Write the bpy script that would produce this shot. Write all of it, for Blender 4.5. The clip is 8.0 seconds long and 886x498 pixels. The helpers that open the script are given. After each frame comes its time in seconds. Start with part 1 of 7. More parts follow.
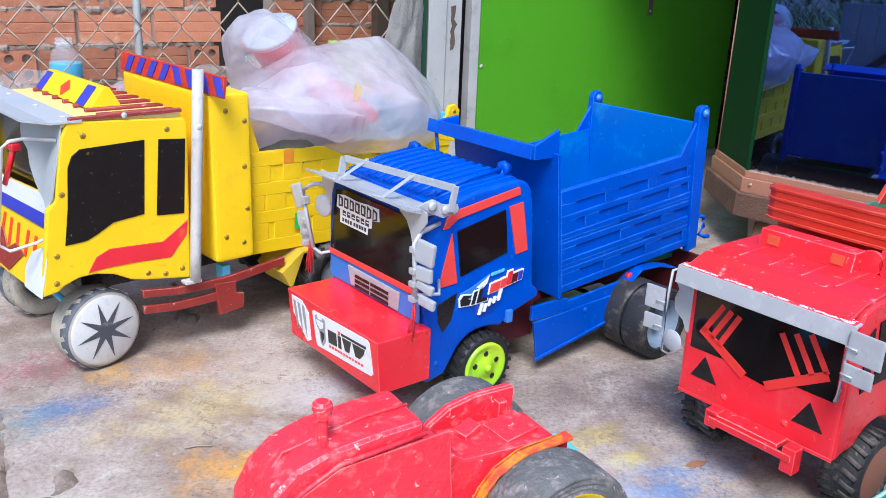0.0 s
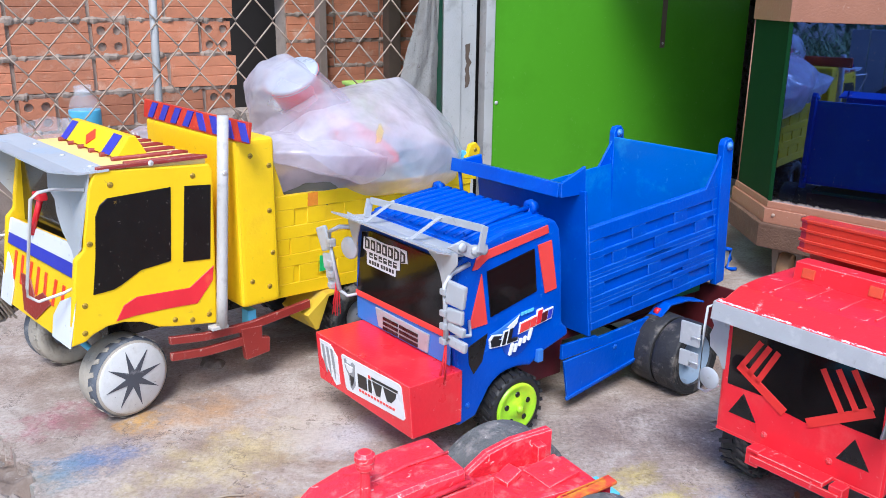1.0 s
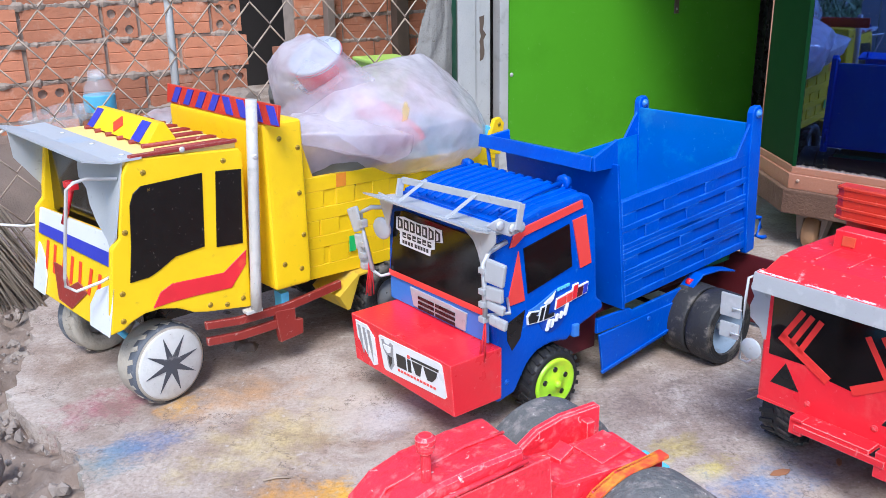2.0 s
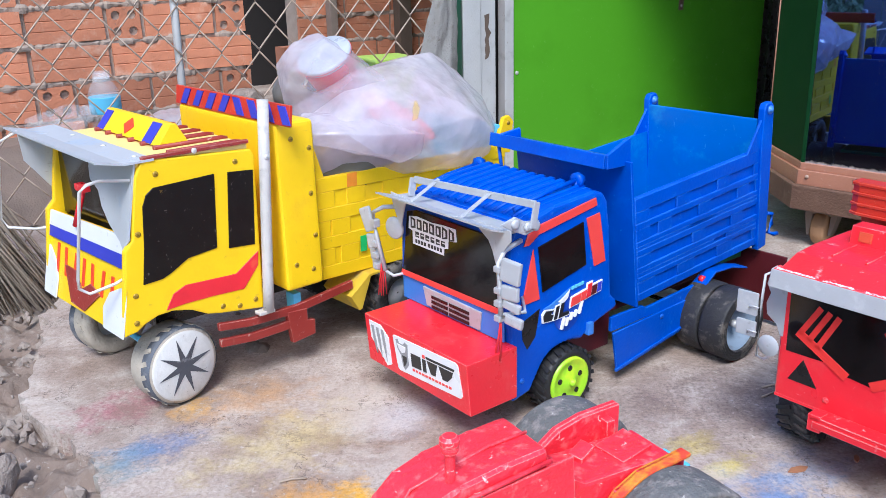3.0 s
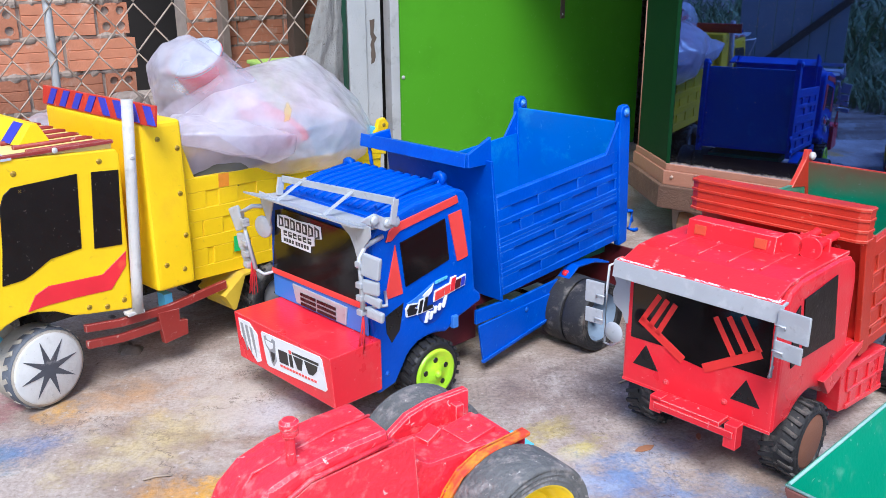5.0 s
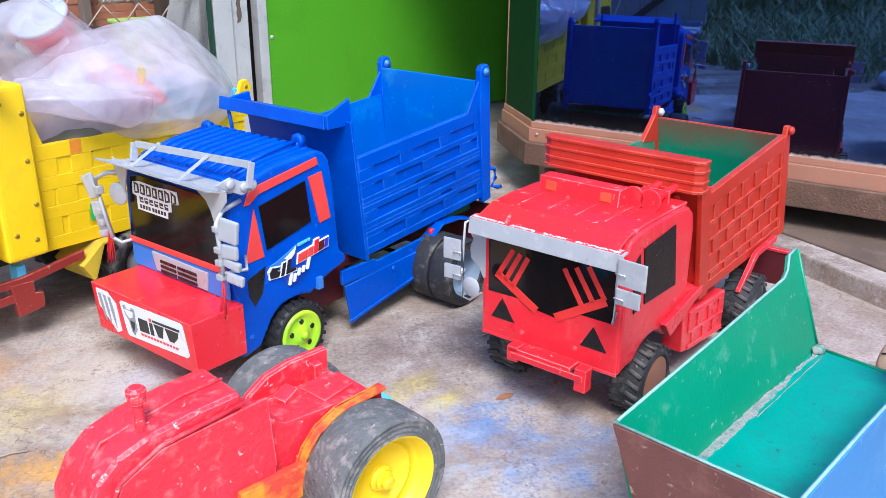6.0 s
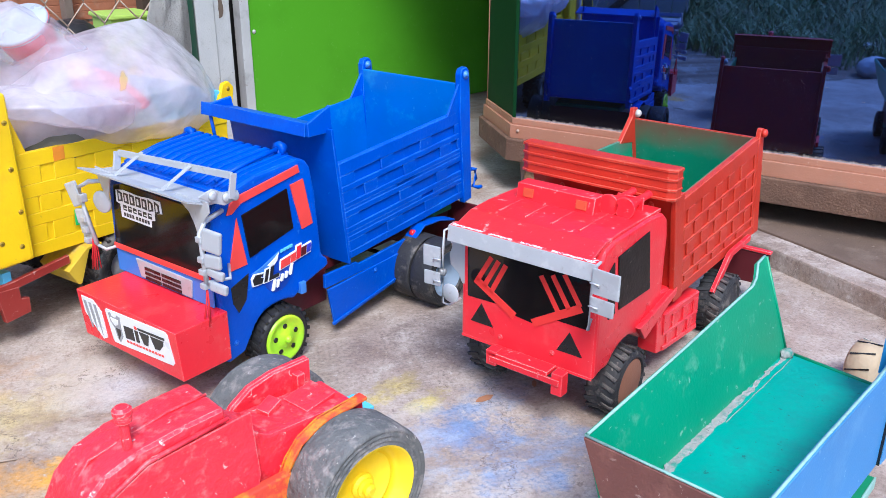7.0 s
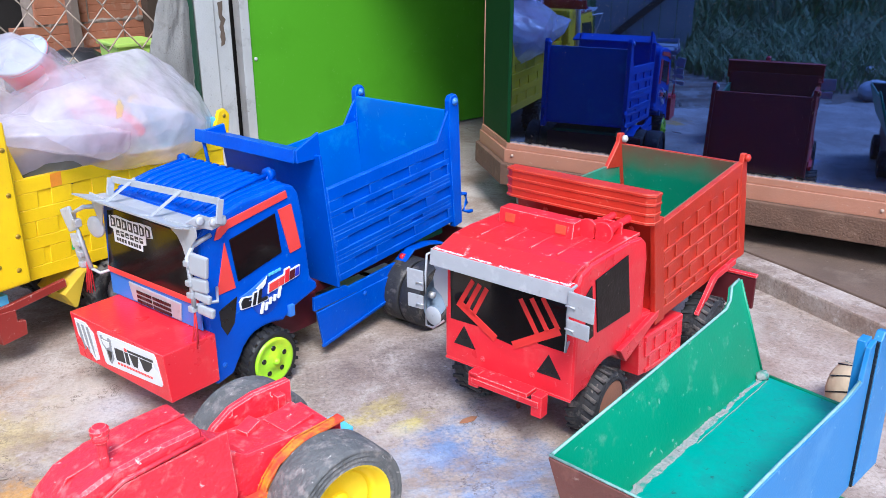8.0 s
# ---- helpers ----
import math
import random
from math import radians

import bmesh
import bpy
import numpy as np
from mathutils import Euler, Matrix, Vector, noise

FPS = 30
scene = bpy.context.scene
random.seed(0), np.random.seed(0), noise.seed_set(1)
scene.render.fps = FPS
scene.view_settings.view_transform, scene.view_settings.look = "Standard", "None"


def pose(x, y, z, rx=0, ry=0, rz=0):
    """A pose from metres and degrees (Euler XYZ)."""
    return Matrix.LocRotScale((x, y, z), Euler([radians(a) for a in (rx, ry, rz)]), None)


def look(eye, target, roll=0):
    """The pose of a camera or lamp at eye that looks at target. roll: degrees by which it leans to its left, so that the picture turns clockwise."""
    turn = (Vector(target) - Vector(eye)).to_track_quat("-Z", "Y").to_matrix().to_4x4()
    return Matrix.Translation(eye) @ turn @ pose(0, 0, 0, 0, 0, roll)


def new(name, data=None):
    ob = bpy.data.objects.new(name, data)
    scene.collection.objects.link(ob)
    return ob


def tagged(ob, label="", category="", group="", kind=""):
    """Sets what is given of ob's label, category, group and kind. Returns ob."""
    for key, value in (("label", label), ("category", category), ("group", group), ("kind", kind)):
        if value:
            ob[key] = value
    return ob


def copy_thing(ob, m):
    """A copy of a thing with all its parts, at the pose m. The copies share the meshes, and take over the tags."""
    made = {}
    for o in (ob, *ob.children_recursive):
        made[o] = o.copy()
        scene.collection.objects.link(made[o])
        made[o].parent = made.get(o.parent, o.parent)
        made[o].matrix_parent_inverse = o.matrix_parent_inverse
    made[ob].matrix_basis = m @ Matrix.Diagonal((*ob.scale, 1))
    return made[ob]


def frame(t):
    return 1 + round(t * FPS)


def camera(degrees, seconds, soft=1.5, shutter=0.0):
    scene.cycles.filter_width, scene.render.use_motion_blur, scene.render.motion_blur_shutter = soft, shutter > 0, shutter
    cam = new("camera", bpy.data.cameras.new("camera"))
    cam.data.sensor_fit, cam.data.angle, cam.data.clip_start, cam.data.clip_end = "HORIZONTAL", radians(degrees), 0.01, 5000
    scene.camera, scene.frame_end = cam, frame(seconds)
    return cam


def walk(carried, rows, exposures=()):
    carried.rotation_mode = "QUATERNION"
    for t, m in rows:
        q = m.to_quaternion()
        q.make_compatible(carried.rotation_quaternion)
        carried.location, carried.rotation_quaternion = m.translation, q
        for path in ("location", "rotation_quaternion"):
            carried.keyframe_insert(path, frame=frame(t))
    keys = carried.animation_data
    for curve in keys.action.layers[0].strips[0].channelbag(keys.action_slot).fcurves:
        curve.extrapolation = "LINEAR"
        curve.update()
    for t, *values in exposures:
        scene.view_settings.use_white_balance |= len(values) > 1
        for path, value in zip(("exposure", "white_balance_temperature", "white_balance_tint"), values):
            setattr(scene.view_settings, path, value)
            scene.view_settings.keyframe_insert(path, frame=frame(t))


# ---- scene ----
cam = camera(54.58, 8.0, soft=0.7)
# seconds, x, y, z, yaw, pitch, roll
ROWS = [
    (0, 0.0000, 0.0000, 0.4439, 0.55, -18.76, -2.19),
    (0.5, -0.0096, 0.0041, 0.4532, 0.84, -17.72, -1.63),
    (1, -0.0182, 0.0074, 0.4486, 0.82, -16.53, -0.71),
    (1.5, -0.0293, 0.0031, 0.4532, 0.90, -16.84, 0.35),
    (2, -0.0478, 0.0101, 0.4549, 0.67, -18.42, 1.01),
    (3.5, -0.0620, 0.0124, 0.4550, 0.58, -18.51, 1.57),
    (4, -0.0535, 0.0052, 0.4546, 0.54, -18.47, 1.69),
    (4.5, -0.0352, -0.0113, 0.4535, -1.06, -18.18, 1.36),
    (5, -0.0150, -0.0176, 0.4524, -5.31, -18.15, 0.33),
    (5.2, -0.0082, -0.0200, 0.4525, -7.24, -18.21, -0.02),
    (6.3, 0.0163, -0.0407, 0.4637, -13.57, -21.80, -0.20),
    (6.5, 0.0150, -0.0434, 0.4720, -13.69, -22.08, -0.11),
    (7, 0.0192, -0.0427, 0.4880, -13.72, -22.13, -0.27),
    (7.5, 0.0398, -0.0512, 0.4910, -13.61, -21.21, -0.08),
    (8, 0.0451, -0.0652, 0.4954, -12.95, -20.61, 0.09),
]
walk(cam, [(t, pose(x, y, z, 90 + pitch, roll, yaw)) for t, x, y, z, yaw, pitch, roll in ROWS], [(0, 1.0, 6000, 10), (4.5, 1.0, 6000, 10), (6.3, 1.12, 6000, 10), (8, 1.12, 6000, 10)])

# ---------------------------------------------------------------- light: an open, overcast sky
world = bpy.data.worlds.new("sky")
scene.world = world
world.use_nodes = True
wn = world.node_tree
sky = wn.nodes.new("ShaderNodeTexSky")
sky.sky_type, sky.sun_disc = "NISHITA", False
sky.sun_elevation, sky.sun_rotation = radians(53), radians(186)
wn.links.new(sky.outputs[0], wn.nodes["Background"].inputs[0])
wn.nodes["Background"].inputs[1].default_value = 0.15
sun_data = bpy.data.lights.new("sun", "SUN")
sun_data.energy, sun_data.angle, sun_data.color = 2.0, radians(22), (1.0, 0.98, 0.96)
sun = new("sun", sun_data)
sun.matrix_world = look((-0.2, -2.0, 4.0), (0.1, 1.0, 0.0))

# ---------------------------------------------------------------- materials
def mat(name, color, rough=0.5, metal=0.0, vary=0.15, scale=40.0, bump=0.1, fine=300.0, second=None, patch=0.0, patch_scale=12.0, coat=0.0, spec=0.5, tint_random=0.0, edge=0.55, speck=0.0, chip=(0.6, 0.57, 0.53), worn=0.0):
    """Paint, wood, metal or plastic: base colour with two scales of variation, patches of a second colour and fine relief."""
    m = bpy.data.materials.new(name)
    m.use_nodes = True
    n, l = m.node_tree.nodes, m.node_tree.links
    b = n["Principled BSDF"]
    b.inputs["Metallic"].default_value = metal
    b.inputs["Coat Weight"].default_value = coat
    b.inputs["Coat Roughness"].default_value = 0.15
    b.inputs["Specular IOR Level"].default_value = spec
    co = n.new("ShaderNodeTexCoord")
    vec = co.outputs["Object"]
    if tint_random:
        oi, sc, ad_ = n.new("ShaderNodeObjectInfo"), n.new("ShaderNodeMath"), n.new("ShaderNodeVectorMath")
        sc.operation = "MULTIPLY"
        sc.inputs[1].default_value = 37.0
        l.new(oi.outputs["Random"], sc.inputs[0]), l.new(vec, ad_.inputs[0]), l.new(sc.outputs[0], ad_.inputs[1])
        vec = ad_.outputs[0]
    big, small = n.new("ShaderNodeTexNoise"), n.new("ShaderNodeTexNoise")
    for t, s, d in ((big, scale, 5), (small, fine, 3)):
        t.inputs["Scale"].default_value, t.inputs["Detail"].default_value = s, d
        l.new(vec, t.inputs["Vector"])
    mix = n.new("ShaderNodeMix")
    mix.data_type = "RGBA"
    lo = [c * (1 - vary) for c in color]
    hi = [min(1, c * (1 + vary)) for c in color]
    mix.inputs[6].default_value, mix.inputs[7].default_value = (*lo, 1), (*hi, 1)
    l.new(big.outputs[0], mix.inputs[0])
    col = mix.outputs[2]
    if second:
        pn = n.new("ShaderNodeTexNoise")
        pn.inputs["Scale"].default_value, pn.inputs["Detail"].default_value, pn.inputs["Roughness"].default_value = patch_scale, 8, 0.65
        l.new(vec, pn.inputs["Vector"])
        ramp = n.new("ShaderNodeValToRGB")
        ramp.color_ramp.elements[0].position, ramp.color_ramp.elements[1].position = edge, edge + 0.12
        ramp.color_ramp.elements[1].color = (patch, patch, patch, 1)
        l.new(pn.outputs[0], ramp.inputs[0])
        m2 = n.new("ShaderNodeMix")
        m2.data_type = "RGBA"
        m2.inputs[7].default_value = (*second, 1)
        l.new(ramp.outputs[0], m2.inputs[0]), l.new(col, m2.inputs[6])
        col = m2.outputs[2]
    if speck:
        sp, sr = n.new("ShaderNodeTexNoise"), n.new("ShaderNodeMapRange")
        sp.inputs["Scale"].default_value, sp.inputs["Detail"].default_value, sp.inputs["Roughness"].default_value, sp.inputs["Distortion"].default_value = 130, 5, 0.62, 0.6
        l.new(vec, sp.inputs["Vector"])
        sr.inputs["From Min"].default_value, sr.inputs["From Max"].default_value, sr.inputs["To Max"].default_value = 0.645, 0.7, speck
        l.new(sp.outputs[0], sr.inputs[0])
        m3 = n.new("ShaderNodeMix")
        m3.data_type = "RGBA"
        m3.inputs[7].default_value = (*chip, 1)
        l.new(sr.outputs[0], m3.inputs[0]), l.new(col, m3.inputs[6])
        col = m3.outputs[2]
    if worn:
        bv, ge, dt, ed, rub, wm, m4 = n.new("ShaderNodeBevel"), n.new("ShaderNodeNewGeometry"), n.new("ShaderNodeVectorMath"), n.new("ShaderNodeMapRange"), n.new("ShaderNodeMapRange"), n.new("ShaderNodeMath"), n.new("ShaderNodeMix")
        bv.samples = 4
        bv.inputs["Radius"].default_value = 0.0013
        dt.operation, wm.operation, m4.data_type = "DOT_PRODUCT", "MULTIPLY", "RGBA"
        l.new(bv.outputs[0], dt.inputs[0]), l.new(ge.outputs["Normal"], dt.inputs[1])
        ed.inputs["From Min"].default_value, ed.inputs["From Max"].default_value, ed.inputs["To Max"].default_value = 0.985, 0.86, worn
        rub.inputs["From Min"].default_value, rub.inputs["From Max"].default_value, rub.inputs["To Min"].default_value = 0.42, 0.6, 0.25
        l.new(dt.outputs["Value"], ed.inputs[0]), l.new(big.outputs[0], rub.inputs[0])
        l.new(ed.outputs[0], wm.inputs[0]), l.new(rub.outputs[0], wm.inputs[1])
        m4.inputs[7].default_value = (*chip, 1)
        l.new(wm.outputs[0], m4.inputs[0]), l.new(col, m4.inputs[6])
        col = m4.outputs[2]
    if tint_random:
        info, hsv = n.new("ShaderNodeObjectInfo"), n.new("ShaderNodeHueSaturation")
        mr = n.new("ShaderNodeMapRange")
        mr.inputs["To Min"].default_value, mr.inputs["To Max"].default_value = 1 - tint_random, 1 + tint_random
        l.new(info.outputs["Random"], mr.inputs[0]), l.new(mr.outputs[0], hsv.inputs["Value"]), l.new(col, hsv.inputs["Color"])
        col = hsv.outputs[0]
    l.new(col, b.inputs["Base Color"])
    rr = n.new("ShaderNodeMapRange")
    rr.inputs["To Min"].default_value, rr.inputs["To Max"].default_value = max(0.02, rough - 0.12), min(1, rough + 0.12)
    l.new(big.outputs[0], rr.inputs[0]), l.new(rr.outputs[0], b.inputs["Roughness"])
    if bump:
        bp = n.new("ShaderNodeBump")
        bp.inputs["Strength"].default_value, bp.inputs["Distance"].default_value = bump, 0.002
        add = n.new("ShaderNodeMath")
        l.new(big.outputs[0], add.inputs[0]), l.new(small.outputs[0], add.inputs[1])
        l.new(add.outputs[0], bp.inputs["Height"]), l.new(bp.outputs[0], b.inputs["Normal"])
    return m


M_BLUE = mat("blue_paint", (0.001, 0.072, 0.48), 0.4, speck=0.3, chip=(0.08, 0.3, 0.7), vary=0.2, scale=25, bump=0.2, fine=220, second=(0.003, 0.125, 0.6), patch=0.4, patch_scale=14, spec=0.22, worn=0.75)
M_YELLOW = mat("yellow_paint", (0.88, 0.56, 0.006), 0.38, spec=0.35, speck=0.35, chip=(0.45, 0.3, 0.05), vary=0.1, scale=20, bump=0.12, second=(0.75, 0.42, 0.02), patch=0.3, patch_scale=18, worn=0.6)
M_RED = mat("red_paint", (0.78, 0.02, 0.034), 0.3, speck=0.4, chip=(0.85, 0.4, 0.38), vary=0.14, scale=22, bump=0.12, second=(0.82, 0.14, 0.12), patch=0.25, patch_scale=30, worn=0.6)
M_TRACTOR = mat("tractor_red_paint", (0.82, 0.028, 0.048), 0.36, speck=0.9, chip=(0.86, 0.5, 0.46), vary=0.18, scale=40, bump=0.8, fine=150, second=(0.88, 0.24, 0.23), patch=0.45, patch_scale=90, edge=0.54, worn=0.9)
M_BRICKRED = mat("dull_red_paint", (0.5, 0.028, 0.012), 0.42, speck=0.35, chip=(0.7, 0.25, 0.15), vary=0.2, scale=25, bump=0.15, second=(0.36, 0.03, 0.02), patch=0.4, patch_scale=20, worn=0.7)
M_SILVER = mat("silver_paint", (0.47, 0.48, 0.5), 0.42, speck=0.4, chip=(0.3, 0.29, 0.28), metal=0.25, vary=0.1, scale=50, bump=0.1, second=(0.66, 0.66, 0.66), patch=0.4, patch_scale=60, worn=0.5)
M_BLACK = mat("black_paint", (0.012, 0.011, 0.011), 0.28, vary=0.3, scale=60, bump=0.05, second=(0.06, 0.05, 0.045), patch=0.3, patch_scale=40, edge=0.62)
M_GLASSBLACK = mat("dark_tinted_film", (0.008, 0.006, 0.006), 0.1, vary=0.3, scale=60, bump=0.02, second=(0.05, 0.03, 0.025), patch=0.4, patch_scale=25, edge=0.6)
M_TYRE = mat("black_rubber", (0.022, 0.022, 0.024), 0.66, speck=0.7, chip=(0.22, 0.19, 0.16), vary=0.3, scale=60, bump=0.4, second=(0.17, 0.15, 0.13), patch=0.7, patch_scale=40, edge=0.52)
M_TYREGREY = mat("dusty_rubber", (0.42, 0.37, 0.3), 0.85, speck=0.7, chip=(0.13, 0.13, 0.13), vary=0.25, scale=60, bump=0.6, second=(0.22, 0.2, 0.17), patch=0.45, patch_scale=45, edge=0.53)
M_WHITE = mat("white_paint", (0.68, 0.69, 0.72), 0.45, speck=0.5, chip=(0.35, 0.33, 0.31), vary=0.05, scale=30, bump=0.05, second=(0.55, 0.52, 0.48), patch=0.4, patch_scale=30, edge=0.6)
M_LIME = mat("lime_paint", (0.36, 0.72, 0.02), 0.38, vary=0.15, scale=30, bump=0.15, second=(0.6, 0.72, 0.03), patch=0.7, patch_scale=30, edge=0.45)
M_WOODRED = mat("red_brown_painted_wood", (0.27, 0.025, 0.018), 0.5, speck=0.6, chip=(0.55, 0.4, 0.34), vary=0.2, scale=40, bump=0.2, second=(0.5, 0.3, 0.25), patch=0.4, patch_scale=60, edge=0.6, worn=0.8)


# ---------------------------------------------------------------- mesh helpers
def put(bm, m):
    """Moves all verts of bm by m."""
    bmesh.ops.transform(bm, matrix=m, verts=bm.verts)
    return bm


def box(x0, x1, y0, y1, z0, z1, bev=0.0, bm=None, seg=2):
    one = bmesh.new()
    bmesh.ops.create_cube(one, size=1, matrix=Matrix.LocRotScale(((x0 + x1) / 2, (y0 + y1) / 2, (z0 + z1) / 2), None, (abs(x1 - x0), abs(y1 - y0), abs(z1 - z0))))
    if bev:
        bmesh.ops.bevel(one, geom=one.edges[:], offset=bev, segments=seg, affect="EDGES", profile=0.6)
    return join(bm, one)


def join(bm, one):
    if bm is None:
        return one
    me = bpy.data.meshes.new("t")
    one.to_mesh(me), one.free()
    bm.from_mesh(me)
    bpy.data.meshes.remove(me)
    return bm


AXES = {"x": lambda a, b, c: (c, a, b), "y": lambda a, b, c: (a, c, b), "z": lambda a, b, c: (a, b, c)}


def prism(pts, axis, c0, c1, bev=0.0, bm=None, seg=2):
    """A polygon (two coordinates in the order of the axes that are left) drawn out along an axis from c0 to c1."""
    one, f = bmesh.new(), AXES[axis]
    a = [one.verts.new(f(p, q, c0)) for p, q in pts]
    b = [one.verts.new(f(p, q, c1)) for p, q in pts]
    one.faces.new(a), one.faces.new(b[::-1])
    for i in range(len(pts)):
        j = (i + 1) % len(pts)
        one.faces.new((a[j], a[i], b[i], b[j]))
    bmesh.ops.recalc_face_normals(one, faces=one.faces)
    if bev:
        bmesh.ops.bevel(one, geom=one.edges[:], offset=bev, segments=seg, affect="EDGES", profile=0.6)
    return join(bm, one)


def tube(pts, r, bm=None, n=8):
    """A round bar along points."""
    one = bmesh.new()
    pts = [Vector(p) for p in pts]
    rings = []
    for i, p in enumerate(pts):
        d = (pts[min(i + 1, len(pts) - 1)] - pts[max(i - 1, 0)]).normalized()
        q = d.to_track_quat("Z", "Y")
        rad = r[i] if isinstance(r, (list, tuple)) else r
        rings.append([one.verts.new(p + q @ Vector((math.cos(2 * math.pi * k / n) * rad, math.sin(2 * math.pi * k / n) * rad, 0))) for k in range(n)])
    for a, b in zip(rings, rings[1:]):
        for k in range(n):
            one.faces.new((a[k], a[(k + 1) % n], b[(k + 1) % n], b[k]))
    one.faces.new(rings[0][::-1]), one.faces.new(rings[-1])
    for f in one.faces:
        f.smooth = len(f.verts) == 4
    bmesh.ops.recalc_face_normals(one, faces=one.faces)
    return join(bm, one)


def lathe(prof, n=32, axis="y", centre=(0, 0, 0), bm=None, ends="cap", flat=False):
    """A profile of (radius, along) turned about an axis through centre."""
    one = bmesh.new()
    rings = []
    for r, h in prof:
        ring = []
        for k in range(n):
            a = 2 * math.pi * k / n
            p = {"y": (r * math.cos(a), h, r * math.sin(a)), "z": (r * math.cos(a), r * math.sin(a), h), "x": (h, r * math.cos(a), r * math.sin(a))}[axis]
            ring.append(one.verts.new(Vector(p) + Vector(centre)))
        rings.append(ring)
    for a, b in zip(rings, rings[1:]):
        for k in range(n):
            f = one.faces.new((a[k], a[(k + 1) % n], b[(k + 1) % n], b[k]))
            f.smooth = not flat
    if ends == "cap":
        one.faces.new(rings[0]), one.faces.new(rings[-1])
    elif ends == "ring":
        for k in range(n):
            one.faces.new((rings[-1][k], rings[-1][(k + 1) % n], rings[0][(k + 1) % n], rings[0][k]))
    bmesh.ops.recalc_face_normals(one, faces=one.faces)
    return join(bm, one)


def part(name, bm, material, parent=None, label="", smooth=False, m=None):
    """Links a bmesh as one mesh object under a thing or a part."""
    me = bpy.data.meshes.new(name)
    bm.to_mesh(me), bm.free()
    me.materials.append(material)
    if smooth:
        me.polygons.foreach_set("use_smooth", [True] * len(me.polygons))
    ob = new(name, me)
    ob.parent = parent
    if m is not None:
        ob.matrix_local = m
    return tagged(ob, label)


def again(name, ob, parent, m):
    """Another object on the same mesh."""
    o = new(name, ob.data)
    o.parent, o.matrix_local = parent, m
    return o


def thing(name, m, label, category, group=""):
    ob = new(name)
    ob.empty_display_size, ob.matrix_world = 0.05, m
    return tagged(ob, label, category, group)


def struct(name, bm, material, label, category, smooth=False):
    ob = part(name, bm, material, None, label, smooth)
    return tagged(ob, label, category, "", "structure")


def shear(bm, f):
    """Leans a mesh: every vert moves in x by f(z)."""
    for v in bm.verts:
        v.co.x += f(v.co.z)
    return bm


def quad(corners, u0, u1, v0, v1, y0, y1, bm=None, bev=0.0):
    """A block on a side panel. corners: (x, z) of front top, front bottom, rear bottom, rear top; u runs to the rear, v up."""
    ft, fb, rb, rt = [Vector(c) for c in corners]
    def at(u, v):
        return (fb.lerp(rb, u)).lerp(ft.lerp(rt, u), v)
    pts = [at(u0, v0), at(u1, v0), at(u1, v1), at(u0, v1)]
    return prism([tuple(p) for p in pts], "y", y0, y1, bev, bm, 1)


def arc(cx, cy, r, a0, a1, n=10):
    return [(cx + r * math.cos(radians(a0 + (a1 - a0) * i / n)), cy + r * math.sin(radians(a0 + (a1 - a0) * i / n))) for i in range(n + 1)]


def screw_mesh(r=0.0031):
    bm = lathe([(r, 0), (r * 0.95, -0.0005), (r * 0.55, -0.0009), (0.0004, -0.001)], 14, "y")
    box(-r * 0.6, r * 0.6, -0.0012, -0.0008, -0.0004, 0.0004, bm=bm)
    box(-0.0004, 0.0004, -0.0012, -0.0008, -r * 0.6, r * 0.6, bm=bm)
    return bm


SCREWS = {}


def screw(parent, x, y, z, material, turn=0, label=""):
    """A cross-head screw that looks to -y; turn swings it about z."""
    m = pose(x, y, z, 0, 0, turn) @ pose(0, 0, 0, 0, (x * 7919) % 1 * 90, 0)
    if material.name not in SCREWS:
        SCREWS[material.name] = part("screw", screw_mesh(), material, parent, label, m=m)
        return SCREWS[material.name]
    return tagged(again("screw", SCREWS[material.name], parent, m), label)


def tyre_mesh(r, w, hub=0.6):
    """A tyre about y, centred, with rounded shoulders."""
    h = w / 2
    bm = lathe([(r * hub, -h * 0.8), (r * 0.82, -h), (r * 0.95, -h * 0.92), (r, -h * 0.7), (r, h * 0.7), (r * 0.95, h * 0.92), (r * 0.82, h), (r * hub, h * 0.8)], 40, ends="ring")
    return bm


LUGS = {}


def add_lugs(wheel, c, r, w, n, material, lug=0.0022):
    """Tread lugs round a wheel at c, each a part of it."""
    for k in range(n):
        for s in (-1, 1):
            m = pose(*c) @ pose(0, 0, 0, 0, 360 * k / n + (180 / n if s > 0 else 0), 0) @ pose(0, 0, r - 0.0004, 0, 0, 18 * s)
            key = (r, w, s, material.name)
            if key not in LUGS:
                LUGS[key] = part("tread_lug", box(-r * 0.055, r * 0.055, 0.06 * w * s, s * w * 0.49, -0.001, lug), material, wheel, m=m)
            else:
                again("tread_lug", LUGS[key], wheel, m)


def lattice(panel, corners, y, rails, rows, material, t=0.0025):
    """Raised rails (v0, v1) and battens (v0, v1, starts, width) on a side panel, as parts of it; they stand t proud towards -y."""
    for v0, v1 in rails:
        part("rail", quad(corners, 0.0, 1.0, v0, v1, y - t, y, bev=0.0006), material, panel)
    for v0, v1, starts, wd in rows:
        for u in starts:
            part("batten", quad(corners, u, u + wd, v0, v1, y - t * 0.9, y, bev=0.0005), material, panel)


def blade(pts, thick, axis, at, bm=None, bev=0.0005):
    """A thin plate: a polygon with a thickness."""
    return prism(pts, axis, at, at + thick, bev, bm, 1)


